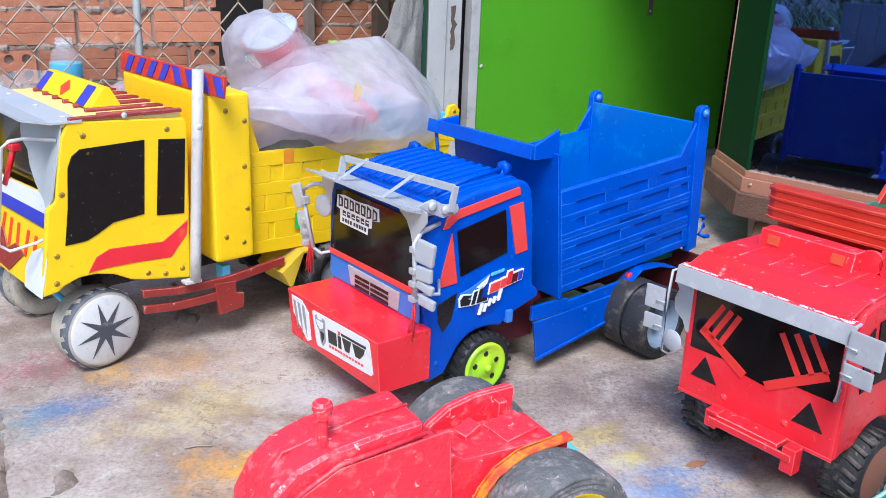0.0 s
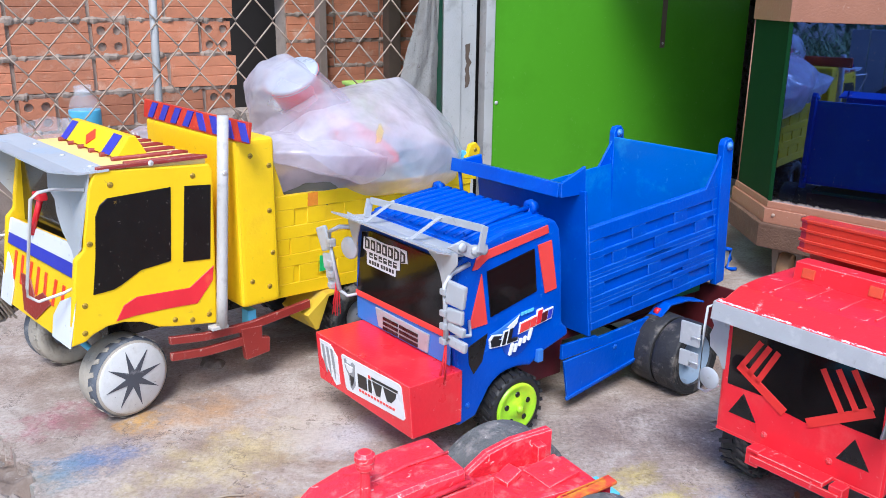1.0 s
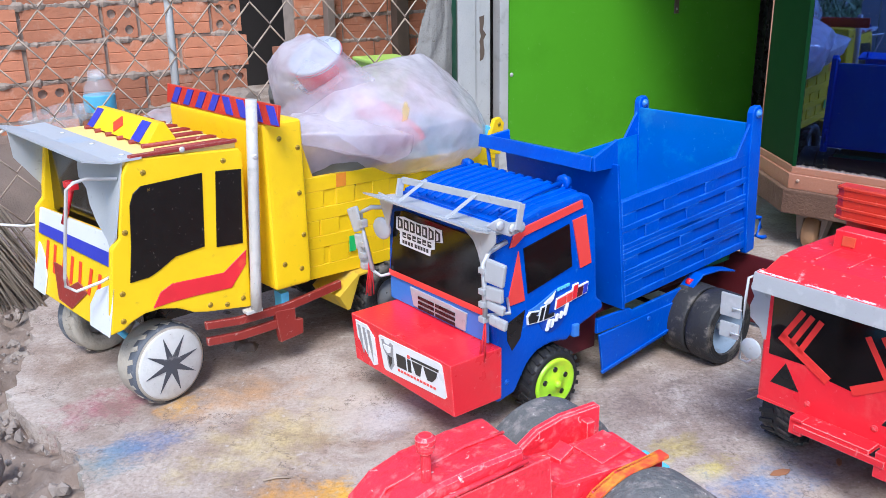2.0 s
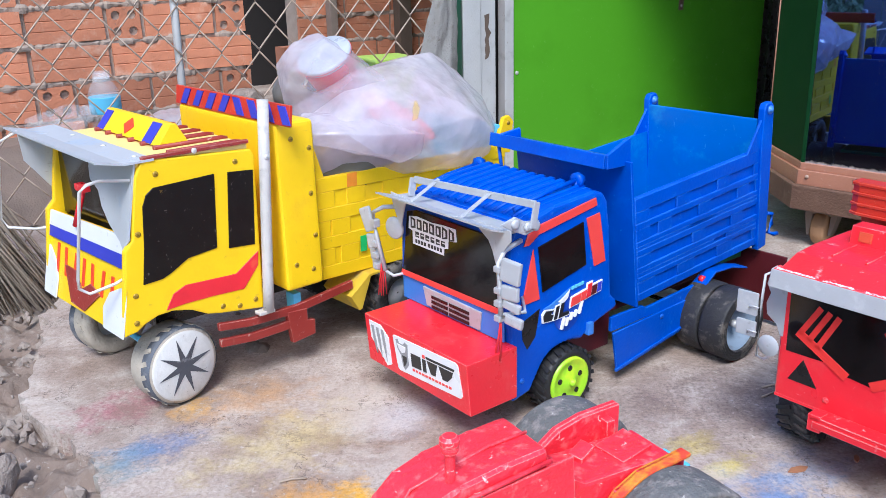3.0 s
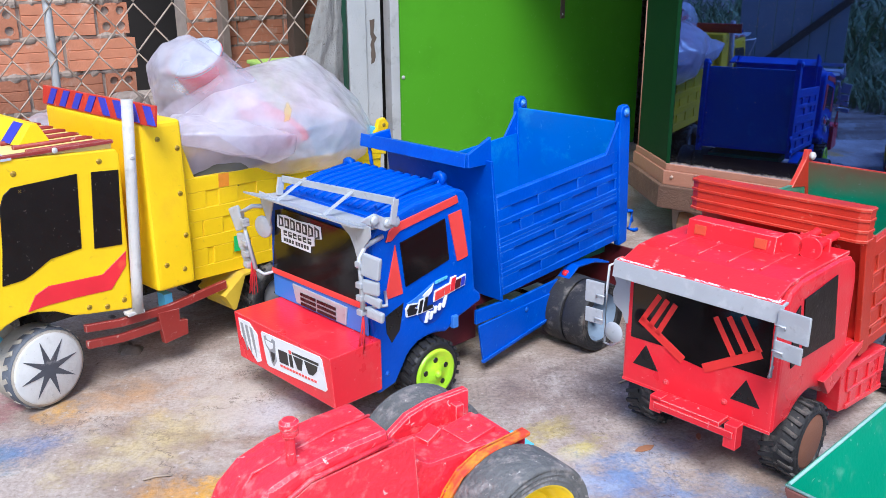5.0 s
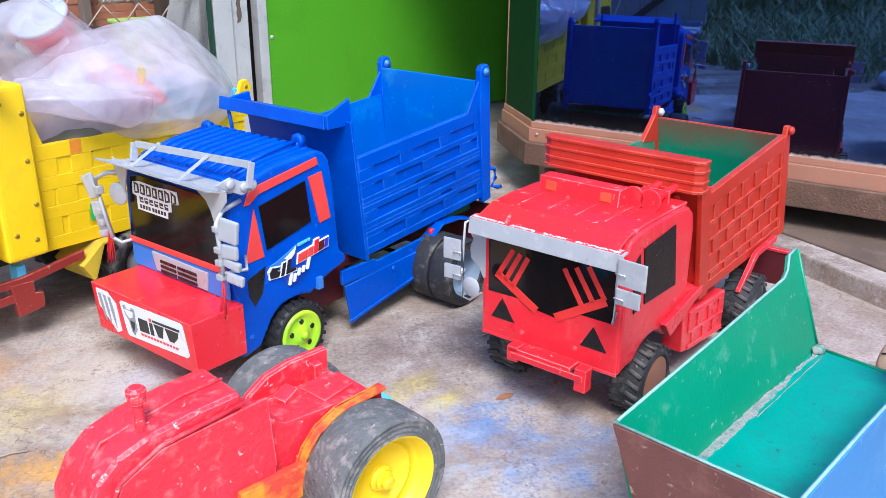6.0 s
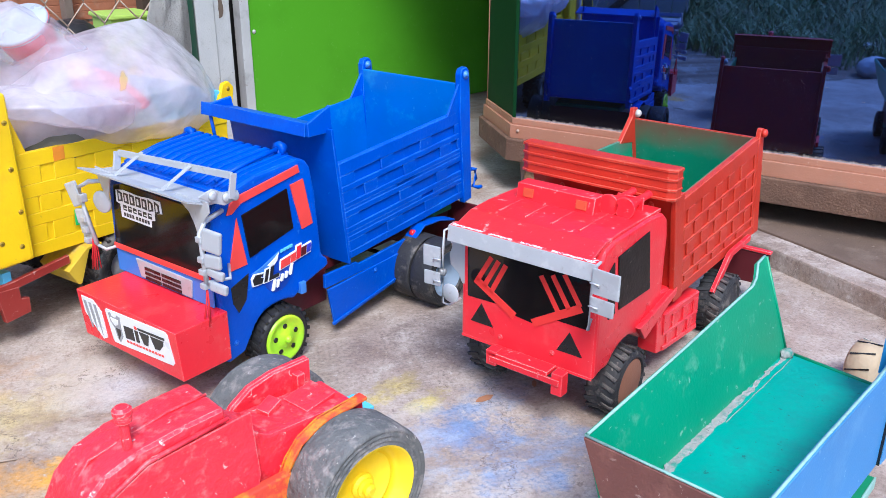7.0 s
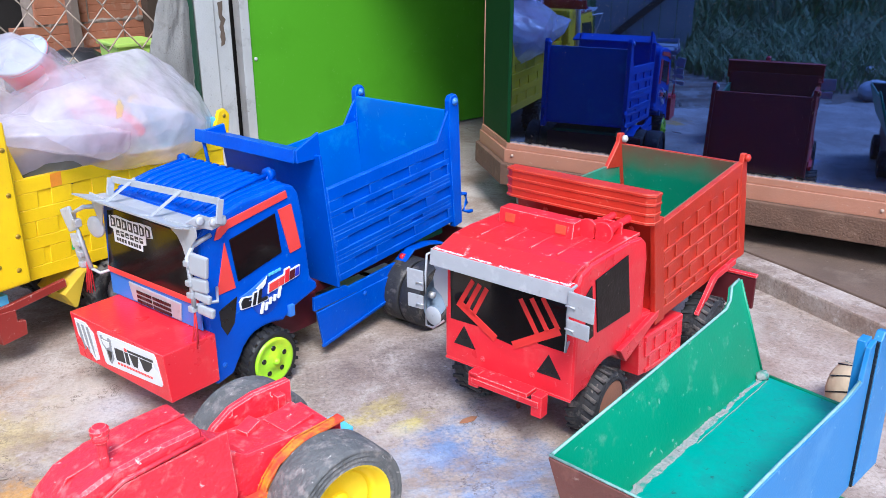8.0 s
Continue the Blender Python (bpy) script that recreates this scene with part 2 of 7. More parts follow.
# ---------------------------------------------------------------- ground
def concrete_material():
    """Worn concrete with dirt, splashes of spray paint and dark brown patches, each with its own place, size and
    colour; the one under the cabinet holds its shade.
    """
    m = bpy.data.materials.new("painted_concrete")
    m.use_nodes = True
    n, l = m.node_tree.nodes, m.node_tree.links
    b = n["Principled BSDF"]
    co = n.new("ShaderNodeTexCoord")

    def noise_node(scale, detail=6, rough=0.6, dist=0.0):
        t = n.new("ShaderNodeTexNoise")
        t.inputs["Scale"].default_value, t.inputs["Detail"].default_value, t.inputs["Roughness"].default_value, t.inputs["Distortion"].default_value = scale, detail, rough, dist
        l.new(co.outputs["Object"], t.inputs["Vector"])
        return t

    def ramp(src, a, b_, lo=0.0, hi=1.0):
        r = n.new("ShaderNodeMapRange")
        r.inputs["From Min"].default_value, r.inputs["From Max"].default_value = a, b_
        r.inputs["To Min"].default_value, r.inputs["To Max"].default_value = lo, hi
        l.new(src, r.inputs[0])
        return r.outputs[0]

    def mixed(fac, a, colour):
        x = n.new("ShaderNodeMix")
        x.data_type = "RGBA"
        l.new(fac, x.inputs[0]), l.new(a, x.inputs[6])
        x.inputs[7].default_value = (*colour, 1)
        return x.outputs[2]
    big, mid, grain = noise_node(6, 10, 0.72, 0.3), noise_node(17, 10, 0.72, 0.6), noise_node(230, 5, 0.7)
    base = n.new("ShaderNodeValToRGB")
    e = base.color_ramp.elements
    e[0].position, e[0].color, e[1].position, e[1].color = 0.36, (0.265, 0.184, 0.138, 1), 0.64, (0.53, 0.45, 0.392, 1)
    el = base.color_ramp.elements.new(0.5)
    el.color = (0.408, 0.328, 0.277, 1)
    l.new(big.outputs[0], base.inputs[0])
    col = base.outputs[0]
    col = mixed(ramp(mid.outputs[0], 0.55, 0.72, 0, 0.6), col, (0.22, 0.155, 0.13))
    col = mixed(ramp(mid.outputs[0], 0.46, 0.32, 0, 0.55), col, (0.56, 0.5, 0.44))
    edge = noise_node(30, 7, 0.7)
    for x, y, rx, ry, colour, amount in STAINS_AND_SHADE:
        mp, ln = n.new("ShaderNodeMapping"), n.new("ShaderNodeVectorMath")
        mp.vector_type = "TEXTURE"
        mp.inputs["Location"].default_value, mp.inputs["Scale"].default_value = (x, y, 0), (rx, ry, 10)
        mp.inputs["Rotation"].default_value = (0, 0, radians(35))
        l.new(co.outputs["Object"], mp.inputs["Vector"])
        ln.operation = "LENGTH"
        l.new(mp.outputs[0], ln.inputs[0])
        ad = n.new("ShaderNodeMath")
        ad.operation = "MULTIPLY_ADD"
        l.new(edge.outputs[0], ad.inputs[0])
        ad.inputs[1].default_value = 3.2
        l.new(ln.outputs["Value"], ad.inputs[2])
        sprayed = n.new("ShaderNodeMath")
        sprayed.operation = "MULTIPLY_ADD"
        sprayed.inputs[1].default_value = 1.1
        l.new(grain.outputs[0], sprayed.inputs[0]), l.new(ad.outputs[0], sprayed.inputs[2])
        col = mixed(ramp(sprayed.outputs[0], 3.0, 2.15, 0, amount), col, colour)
    g = n.new("ShaderNodeMix")
    g.data_type, g.blend_type = "RGBA", "MULTIPLY"
    g.inputs[0].default_value = 0.58
    gr = n.new("ShaderNodeValToRGB")
    gr.color_ramp.elements[0].position, gr.color_ramp.elements[0].color, gr.color_ramp.elements[1].position = 0.36, (0.45, 0.43, 0.41, 1), 0.54
    l.new(grain.outputs[0], gr.inputs[0]), l.new(col, g.inputs[6]), l.new(gr.outputs[0], g.inputs[7])
    dots = noise_node(700, 2, 0.6)
    pale = mixed(ramp(dots.outputs[0], 0.67, 0.73, 0, 0.4), g.outputs[2], (0.7, 0.68, 0.65))
    dark = mixed(ramp(dots.outputs[0], 0.31, 0.25, 0, 0.55), pale, (0.09, 0.07, 0.06))
    flake, pit, film = noise_node(120, 6, 0.7), noise_node(70, 7, 0.72), noise_node(9, 9, 0.7)
    dark = mixed(ramp(flake.outputs[0], 0.6, 0.66, 0, 0.5), dark, (0.62, 0.57, 0.52))
    dark = mixed(ramp(pit.outputs[0], 0.6, 0.66, 0, 0.6), dark, (0.15, 0.105, 0.085))
    dark = mixed(ramp(film.outputs[0], 0.56, 0.66, 0, 0.5), dark, (0.24, 0.16, 0.125))
    # long smears of washed-out dirt, and hair cracks
    mp = n.new("ShaderNodeMapping")
    mp.inputs["Rotation"].default_value, mp.inputs["Scale"].default_value = (0, 0, radians(-20)), (6, 9, 6)
    l.new(co.outputs["Object"], mp.inputs["Vector"])
    smear = n.new("ShaderNodeTexNoise")
    smear.inputs["Scale"].default_value, smear.inputs["Detail"].default_value, smear.inputs["Roughness"].default_value, smear.inputs["Distortion"].default_value = 1.0, 10, 0.7, 0.5
    l.new(mp.outputs[0], smear.inputs["Vector"])
    dark = mixed(ramp(smear.outputs[0], 0.53, 0.66, 0, 0.7), dark, (0.22, 0.155, 0.12))
    dark = mixed(ramp(smear.outputs[0], 0.46, 0.34, 0, 0.45), dark, (0.55, 0.5, 0.45))
    hair, warp = n.new("ShaderNodeTexVoronoi"), n.new("ShaderNodeMix")
    hair.feature = "DISTANCE_TO_EDGE"
    hair.inputs["Scale"].default_value = 3.2
    warp.data_type, warp.blend_type = "RGBA", "LINEAR_LIGHT"
    warp.inputs[0].default_value = 0.16
    l.new(co.outputs["Object"], warp.inputs[6]), l.new(noise_node(9, 8, 0.7).outputs[1], warp.inputs[7]), l.new(warp.outputs[2], hair.inputs["Vector"])
    worn = n.new("ShaderNodeMath")
    worn.operation = "MULTIPLY"
    l.new(ramp(hair.outputs["Distance"], 0.007, 0.002, 0, 0.8), worn.inputs[0]), l.new(ramp(film.outputs[0], 0.44, 0.54), worn.inputs[1])
    dark = mixed(worn.outputs[0], dark, (0.1, 0.07, 0.055))
    l.new(dark, b.inputs["Base Color"])
    l.new(ramp(big.outputs[0], 0.35, 0.65, 0.42, 0.85), b.inputs["Roughness"])
    bp, ad = n.new("ShaderNodeBump"), n.new("ShaderNodeMath")
    ad.operation = "MULTIPLY_ADD"
    ad.inputs[1].default_value = 0.25
    l.new(grain.outputs[0], ad.inputs[0]), l.new(mid.outputs[0], ad.inputs[2])
    bp.inputs["Strength"].default_value, bp.inputs["Distance"].default_value = 0.5, 0.005
    l.new(ad.outputs[0], bp.inputs["Height"]), l.new(bp.outputs[0], b.inputs["Normal"])
    return m


STAINS_AND_SHADE = [  # x, y, half widths, colour, strength
    (-0.43, 0.845, 0.081, 0.051, (0.4, 0.09, 0.14), 0.7),
    (-0.355, 0.845, 0.034, 0.034, (0.75, 0.38, 0.02), 0.9),
    (-0.29, 0.86, 0.103, 0.058, (0.6, 0.33, 0.14), 0.55),
    (-0.37, 0.76, 0.069, 0.042, (0.07, 0.17, 0.4), 0.75),
    (-0.4, 0.73, 0.069, 0.043, (0.22, 0.33, 0.33), 0.5),
    (-0.23, 0.775, 0.149, 0.072, (0.6, 0.48, 0.22), 0.6),
    (-0.13, 0.82, 0.092, 0.058, (0.5, 0.52, 0.6), 0.55),
    (-0.155, 0.67, 0.034, 0.048, (0.8, 0.42, 0.02), 0.9),
    (-0.19, 0.66, 0.057, 0.058, (0.75, 0.35, 0.05), 0.8),
    (0.15, 0.745, 0.057, 0.027, (0.7, 0.55, 0.08), 0.75),
    (0.19, 0.712, 0.046, 0.019, (0.7, 0.58, 0.08), 0.7),
    (0.205, 0.645, 0.081, 0.072, (0.13, 0.28, 0.58), 0.7),
    (0.15, 0.62, 0.069, 0.072, (0.6, 0.6, 0.62), 0.6),
    (0.25, 0.7, 0.069, 0.048, (0.2, 0.33, 0.55), 0.5),
    (0.24, 0.575, 0.069, 0.058, (0.3, 0.4, 0.6), 0.5),
    # darker brown patches around and between the trucks
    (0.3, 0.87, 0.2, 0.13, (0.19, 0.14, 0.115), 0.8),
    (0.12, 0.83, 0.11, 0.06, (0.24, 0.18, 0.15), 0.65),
    (0.6, 0.8, 0.12, 0.07, (0.3, 0.2, 0.15), 0.6),
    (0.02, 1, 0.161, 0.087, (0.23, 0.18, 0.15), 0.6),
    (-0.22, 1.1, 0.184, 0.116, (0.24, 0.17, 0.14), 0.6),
    # under the cabinet: its shadow and rust painted as one dark brown
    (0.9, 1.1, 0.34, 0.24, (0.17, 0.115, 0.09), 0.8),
    (0.78, 0.86, 0.2, 0.12, (0.3, 0.22, 0.17), 0.55),
    (0.41, 0.66, 0.07, 0.05, (0.55, 0.56, 0.6), 0.5),
    (0.28, 0.6, 0.09, 0.06, (0.16, 0.3, 0.55), 0.6),
]
M_YARD = concrete_material()
M_DIRT = mat("brown_dirt", (0.19, 0.14, 0.11), 0.85, speck=0.8, chip=(0.42, 0.38, 0.34), vary=0.55, scale=16, bump=1.0, fine=160, second=(0.38, 0.335, 0.29), patch=0.85, patch_scale=11, edge=0.5)
M_STONE = mat("grey_stone", (0.27, 0.22, 0.185), 0.9, speck=0.5, vary=0.45, scale=40, bump=0.9, second=(0.2, 0.15, 0.12), patch=0.7, patch_scale=30)

def steps(a, b, fine0, fine1, fine, coarse):
    out, v = [], a
    while v < b:
        out.append(v)
        v += fine if fine0 <= v < fine1 else coarse
    return out + [b]

gx, gy = steps(-40, 40, -1.36, -0.3, 0.0045, 0.9), steps(-40, 40, 0.4, 1.65, 0.0045, 0.9)
gv = []
for y in gy:
    for x in gx:
        near_dirt = -1.4 < x < -0.3 and 0.2 < y < 1.7
        d = noise.voronoi((x * 22 + noise.noise((x * 30, y * 30, 1)), y * 22, 0.5))[0] if near_dirt else (0, 0)
        e = noise.voronoi((x * 75, y * 75 + noise.noise((x * 60, y * 60, 4)), 0.2))[0] if near_dirt else (0, 0)
        z = -0.022 if not near_dirt else -0.012 + 0.02 * noise.noise((x * 5, y * 5, 0)) + 0.016 * noise.noise((x * 17, y * 17, 3)) + 0.008 * noise.noise((x * 42, y * 42, 7)) + 0.02 * min(0.5, d[1] - d[0]) + 0.008 * min(0.6, e[1] - e[0]) - 0.01
        gv.append((x, y, min(z, 0.012)))
W_ = len(gx)
gf = [(j * W_ + i, j * W_ + i + 1, (j + 1) * W_ + i + 1, (j + 1) * W_ + i) for j in range(len(gy) - 1) for i in range(W_ - 1)]
gme = bpy.data.meshes.new("ground")
gme.from_pydata(gv, [], gf)
gme.polygons.foreach_set("use_smooth", [True] * len(gme.polygons))
gme.materials.append(M_DIRT)
tagged(new("ground", gme), "brown trodden dirt with crumbled edges beside the slab", "ground", "", "structure")

edge_line = [(-0.95, 1.62), (-0.865, 1.431), (-0.761, 1.335), (-0.656, 1.203), (-0.6, 1.003), (-0.565, 0.882), (-0.457, 0.77), (-0.386, 0.69), (-0.34, 0.55), (-0.3, 0.3), (-0.25, -0.4), (-0.2, -3)]
jag = []
for (x0, y0), (x1, y1) in zip(edge_line, edge_line[1:]):
    k = max(2, int(math.hypot(x1 - x0, y1 - y0) / 0.012))
    for i in range(k):
        x, y = x0 + (x1 - x0) * i / k, y0 + (y1 - y0) * i / k
        jag.append((x + 0.02 * noise.noise((x * 18, y * 18, 1)) + 0.012 * noise.noise((x * 70, y * 70, 2)), y + 0.015 * noise.noise((x * 25, y * 25, 5))))
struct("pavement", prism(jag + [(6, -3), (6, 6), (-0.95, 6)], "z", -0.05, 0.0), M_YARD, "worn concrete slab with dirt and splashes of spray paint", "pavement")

stones = bmesh.new()
for k in range(1700):
    u = random.random()
    x, y = random.uniform(-1.15, -0.34), random.uniform(0.5, 1.55)
    ex = np.interp(y, [0.55, 0.69, 0.77, 0.882, 1.003, 1.203, 1.335, 1.6], [-0.34, -0.386, -0.457, -0.565, -0.6, -0.656, -0.761, -0.95])
    if x > ex - 0.004:
        continue
    s = random.choice((0.002, 0.0025, 0.003, 0.0035, 0.0045, 0.007))
    one = bmesh.new()
    bmesh.ops.create_icosphere(one, subdivisions=1, radius=1, matrix=Matrix.LocRotScale((x, y, -0.008 + s * 0.2), Euler((u * 6, u * 9, u * 4)), (s * random.uniform(0.8, 1.6), s, s * random.uniform(0.4, 0.8))))
    for v in one.verts:
        v.co += Vector((random.uniform(-s, s), random.uniform(-s, s), random.uniform(-s, s))) * 0.3
    join(stones, one)
tagged(part("rubble", stones, M_STONE), "loose grey and brown stones and crumbs in the dirt", "rubble", "", "stuff")
for x, y, s in ((-0.5, 0.715, 0.017), (-0.545, 0.765, 0.012), (-0.475, 0.665, 0.014), (-0.62, 0.86, 0.011), (-0.57, 0.69, 0.02), (-0.68, 1.02, 0.012)):
    bm = bmesh.new()
    bmesh.ops.create_icosphere(bm, subdivisions=3, radius=1, matrix=Matrix.LocRotScale((0, 0, 0), Euler((x * 9, y * 7, 1)), (s * 1.4, s, s * 0.6)))
    for v in bm.verts:
        v.co *= 1 + 0.35 * noise.noise(v.co * 60 + Vector((x * 31, y * 17, 0))) + 0.14 * noise.noise(v.co * 190)
    tagged(part("rock", bm, M_STONE, None, "pale broken concrete lump lying in the dirt", m=pose(x, y, -0.004)), "", "rock", "broken lumps")

# a low concrete step, with damp earth on it, coloured darker for the cabinet's shade
struct("kerb", prism([(0.64, 1.24), (0.747, 0.953), (0.8, 0.742), (1.06, -0.3), (4.0, -0.3), (4.0, 3.2), (1.4, 3.2)], "z", -0.02, 0.029, 0.004), M_YARD, "low worn concrete step under the cabinet", "kerb")
M_SHADEDEARTH = mat("damp_earth_with_shade", (0.13, 0.085, 0.06), 0.9, speck=0.6, chip=(0.28, 0.22, 0.18), vary=0.4, scale=14, bump=0.8, second=(0.2, 0.145, 0.11), patch=0.7, patch_scale=9)
struct("floor", prism([(0.7, 1.24), (0.79, 0.955), (0.848, 0.742), (1.11, -0.28), (3.9, -0.28), (3.9, 3.1), (1.4, 3.1)], "z", 0.02, 0.0325, 0.002), M_SHADEDEARTH, "damp trodden earth, the cabinet's shade in its dark colour", "floor")

# ---------------------------------------------------------------- house front
HOUSE = pose(-0.044, 1.78, 0, 0, 0, 28.5)
M_GREENPANEL = mat("green_enamel_panel", (0.075, 0.3, 0.014), 0.42, spec=0.18, speck=0.25, chip=(0.2, 0.4, 0.12), vary=0.1, scale=3, bump=0.04, fine=60, second=(0.06, 0.245, 0.01), patch=0.6, patch_scale=2.5, edge=0.5)
M_ALU = mat("weathered_metal_profile", (0.47, 0.47, 0.46), 0.55, speck=0.6, chip=(0.24, 0.2, 0.16), metal=0.25, vary=0.2, scale=14, bump=0.25, second=(0.28, 0.275, 0.26), patch=0.6, patch_scale=20)
M_POLEGREEN = mat("dark_green_pole", (0.01, 0.11, 0.06), 0.35, vary=0.15, bump=0.05)
# near-black base colour stands for the shade of the unlit room
M_SHADEWALL = mat("room_shade_wall", (0.016, 0.013, 0.012), 0.95, vary=0.3, scale=5, bump=0.3)
M_TIMBER = mat("dark_old_timber", (0.1, 0.07, 0.05), 0.8, vary=0.3, scale=30, bump=0.5)


def house():
    d = thing("green_door", HOUSE, "tall green enamelled sheet door with a silver metal edge", "door")
    panel = part("panel", box(0.1272, 0.853, 0.012, 0.03, 0.006, 1.5, 0.001), M_GREENPANEL, d)
    part("metal_edge", box(0.1055, 0.127, 0.006, 0.034, 0.004, 1.5, 0.001), M_ALU, d, "silver metal edge strip")
    part("screw", lathe([(0.0045, 0.012), (0.004, 0.0105), (0.0005, 0.0098)], 14, "y", (0.1385, 0, 0.2275)), M_ALU, d)
    part("screw", lathe([(0.004, 0.012), (0.0035, 0.0105), (0.0005, 0.0098)], 14, "y", (0.1385, 0, 0.62)), M_ALU, d)
    slot = part("slot", box(0.578, 0.591, 0.0095, 0.013, 0.335, 0.62, 0.001), M_TIMBER, d, "narrow brown cover strip")
    for z in (0.345, 0.6):
        part("screw", lathe([(0.003, 0.0095), (0.0005, 0.0085)], 10, "y", (0.5845, 0, z)), M_ALU, slot)
    p = thing("door_post", HOUSE, "weathered grey metal door post of two profiles", "door post")
    part("profile", box(0.0022, 0.0435, -0.002, 0.02, 0, 1.5, 0.0015), M_ALU, p)
    part("profile", box(0.044, 0.0815, 0.004, 0.026, 0, 1.5, 0.0015), M_ALU, p)
    part("bead", tube([(0.0438, 0.002, 0), (0.0438, 0.002, 1.5)], 0.0018, n=6), M_ALU, p)
    rag = [(0.06 + 0.006 * noise.noise((z * 40, 1, 0)) + (0.0014 if i % 2 else -0.0008), z) for i, z in enumerate((0.262, 0.272, 0.281, 0.292, 0.301, 0.312, 0.322, 0.335, 0.35))]
    part("rust_patch", prism([(x - 0.004, z) for x, z in rag] + [(x + 0.0035 + 0.002 * (i % 3), z + 0.003) for i, (x, z) in reversed(list(enumerate(rag)))], "y", 0.0032, 0.0042), M_TIMBER, p, "ragged rust-brown patch")
    g = thing("fence_pole", HOUSE, "dark green round steel fence pole", "pole")
    part("pole", tube([(-0.0075, 0.004, 0), (-0.0075, 0.004, 1.5)], 0.0092, n=20), M_POLEGREEN, g)
    q = thing("black_post", HOUSE, "slim black post between door and cabinet", "post")
    part("post", box(0.862, 0.884, -0.005, 0.02, 0, 1.5, 0.002), M_BLACK, q)
    # plain room behind; its shade is put into the near-black wall colour
    # the low roof is unseen, added to keep light off door and cabinet
    for name, b in (("wall_back", box(-0.45, 2.4, 1.9, 2.0, 0, 1.6)), ("wall_side", box(2.4, 2.5, 0.0, 2.0, 0, 1.6)), ("wall_front", box(0.89, 2.4, 0.0, 0.06, 0, 1.6)), ("ceiling", box(-0.22, 2.5, 0.04, 2.0, 1.5, 1.6)), ("lintel_wall", box(0.0, 0.9, 0.0, 0.04, 1.502, 1.9)), ("shade_roof", box(0.34, 2.6, -0.86, 0.0, 0.655, 0.7)), ("wall_inner", box(0.05, 0.14, 0.08, 0.12, 0, 1.5))):
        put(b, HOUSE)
        struct(name, b, M_SHADEWALL, "plain added wall or cover, room shade in its dark colour", "ceiling" if name == "ceiling" else "wall")


house()

# ---------------------------------------------------------------- glass cabinet
M_COPPER = mat("salmon_varnished_wood", (0.38, 0.165, 0.1), 0.5, speck=0.6, chip=(0.52, 0.36, 0.28), vary=0.2, scale=18, bump=0.25, second=(0.33, 0.17, 0.11), patch=0.6, patch_scale=16, worn=0.7)
M_OLDBOARD = mat("rough_brown_board", (0.12, 0.062, 0.038), 0.85, speck=0.7, chip=(0.26, 0.17, 0.11), vary=0.4, scale=30, bump=0.8, second=(0.19, 0.11, 0.072), patch=0.7, patch_scale=26, worn=0.6)
M_CABGREEN = mat("deep_green_enamel", (0.004, 0.036, 0.01), 0.6, spec=0.1, vary=0.12, scale=6, bump=0.04)
M_CASTIRON = mat("grey_brown_iron", (0.22, 0.17, 0.14), 0.7, vary=0.2, bump=0.3)


def blue_glass():
    """Dark blue reflective glass with specks of dust."""
    m = bpy.data.materials.new("blue_reflective_glass")
    m.use_nodes = True
    n, l = m.node_tree.nodes, m.node_tree.links
    b = n["Principled BSDF"]
    b.inputs["Base Color"].default_value, b.inputs["Metallic"].default_value, b.inputs["Roughness"].default_value = (0.08, 0.155, 0.41, 1), 1.0, 0.02
    d = n.new("ShaderNodeBsdfDiffuse")
    d.inputs[0].default_value = (0.5, 0.44, 0.4, 1)
    co, mx = n.new("ShaderNodeTexCoord"), n.new("ShaderNodeMixShader")

    def op(kind, p, q):
        o = n.new("ShaderNodeMath")
        o.operation = kind
        for i, v in enumerate((p, q)):
            if isinstance(v, float):
                o.inputs[i].default_value = v
            else:
                l.new(v, o.inputs[i])
        return o.outputs[0]

    def noise_at(scale, detail):
        t = n.new("ShaderNodeTexNoise")
        t.inputs["Scale"].default_value, t.inputs["Detail"].default_value, t.inputs["Roughness"].default_value = scale, detail, 0.7
        l.new(co.outputs["Object"], t.inputs["Vector"])
        return t.outputs[0]

    def between(src, lo, hi, top):
        r = n.new("ShaderNodeMapRange")
        r.inputs["From Min"].default_value, r.inputs["From Max"].default_value, r.inputs["To Max"].default_value = lo, hi, top
        l.new(src, r.inputs[0])
        return r.outputs[0]
    # sparse drops, fine specks in drifts, and dust that has settled along the lower edge
    amount = 0.004
    for scale, lo, drift in ((42, 0.05, 9.0), (150, 0.1, 5.0), (260, 0.12, 7.0)):
        v = n.new("ShaderNodeTexVoronoi")
        v.inputs["Scale"].default_value = scale
        l.new(co.outputs["Object"], v.inputs["Vector"])
        amount = op("MAXIMUM", amount, op("MULTIPLY", between(v.outputs["Distance"], lo, lo * 0.5, 0.75), between(noise_at(drift, 3), 0.53, 0.62, 1.0)))
    xyz = n.new("ShaderNodeSeparateXYZ")
    l.new(co.outputs["Object"], xyz.inputs[0])
    height = op("ADD", op("SUBTRACT", xyz.outputs["Z"], 0.1395), op("MULTIPLY", op("SUBTRACT", noise_at(110, 8), 0.5), -0.012))
    amount = op("MAXIMUM", amount, between(height, 0.0042, 0.0, 0.7))
    amount = op("MAXIMUM", amount, op("MULTIPLY", between(height, 0.02, 0.0, 0.14), between(noise_at(420, 6), 0.45, 0.75, 1.0)))
    l.new(amount, mx.inputs[0])
    l.new(b.outputs[0], mx.inputs[1]), l.new(d.outputs[0], mx.inputs[2]), l.new(mx.outputs[0], n["Material Output"].inputs[0])
    return m


M_BLUEGLASS = blue_glass()


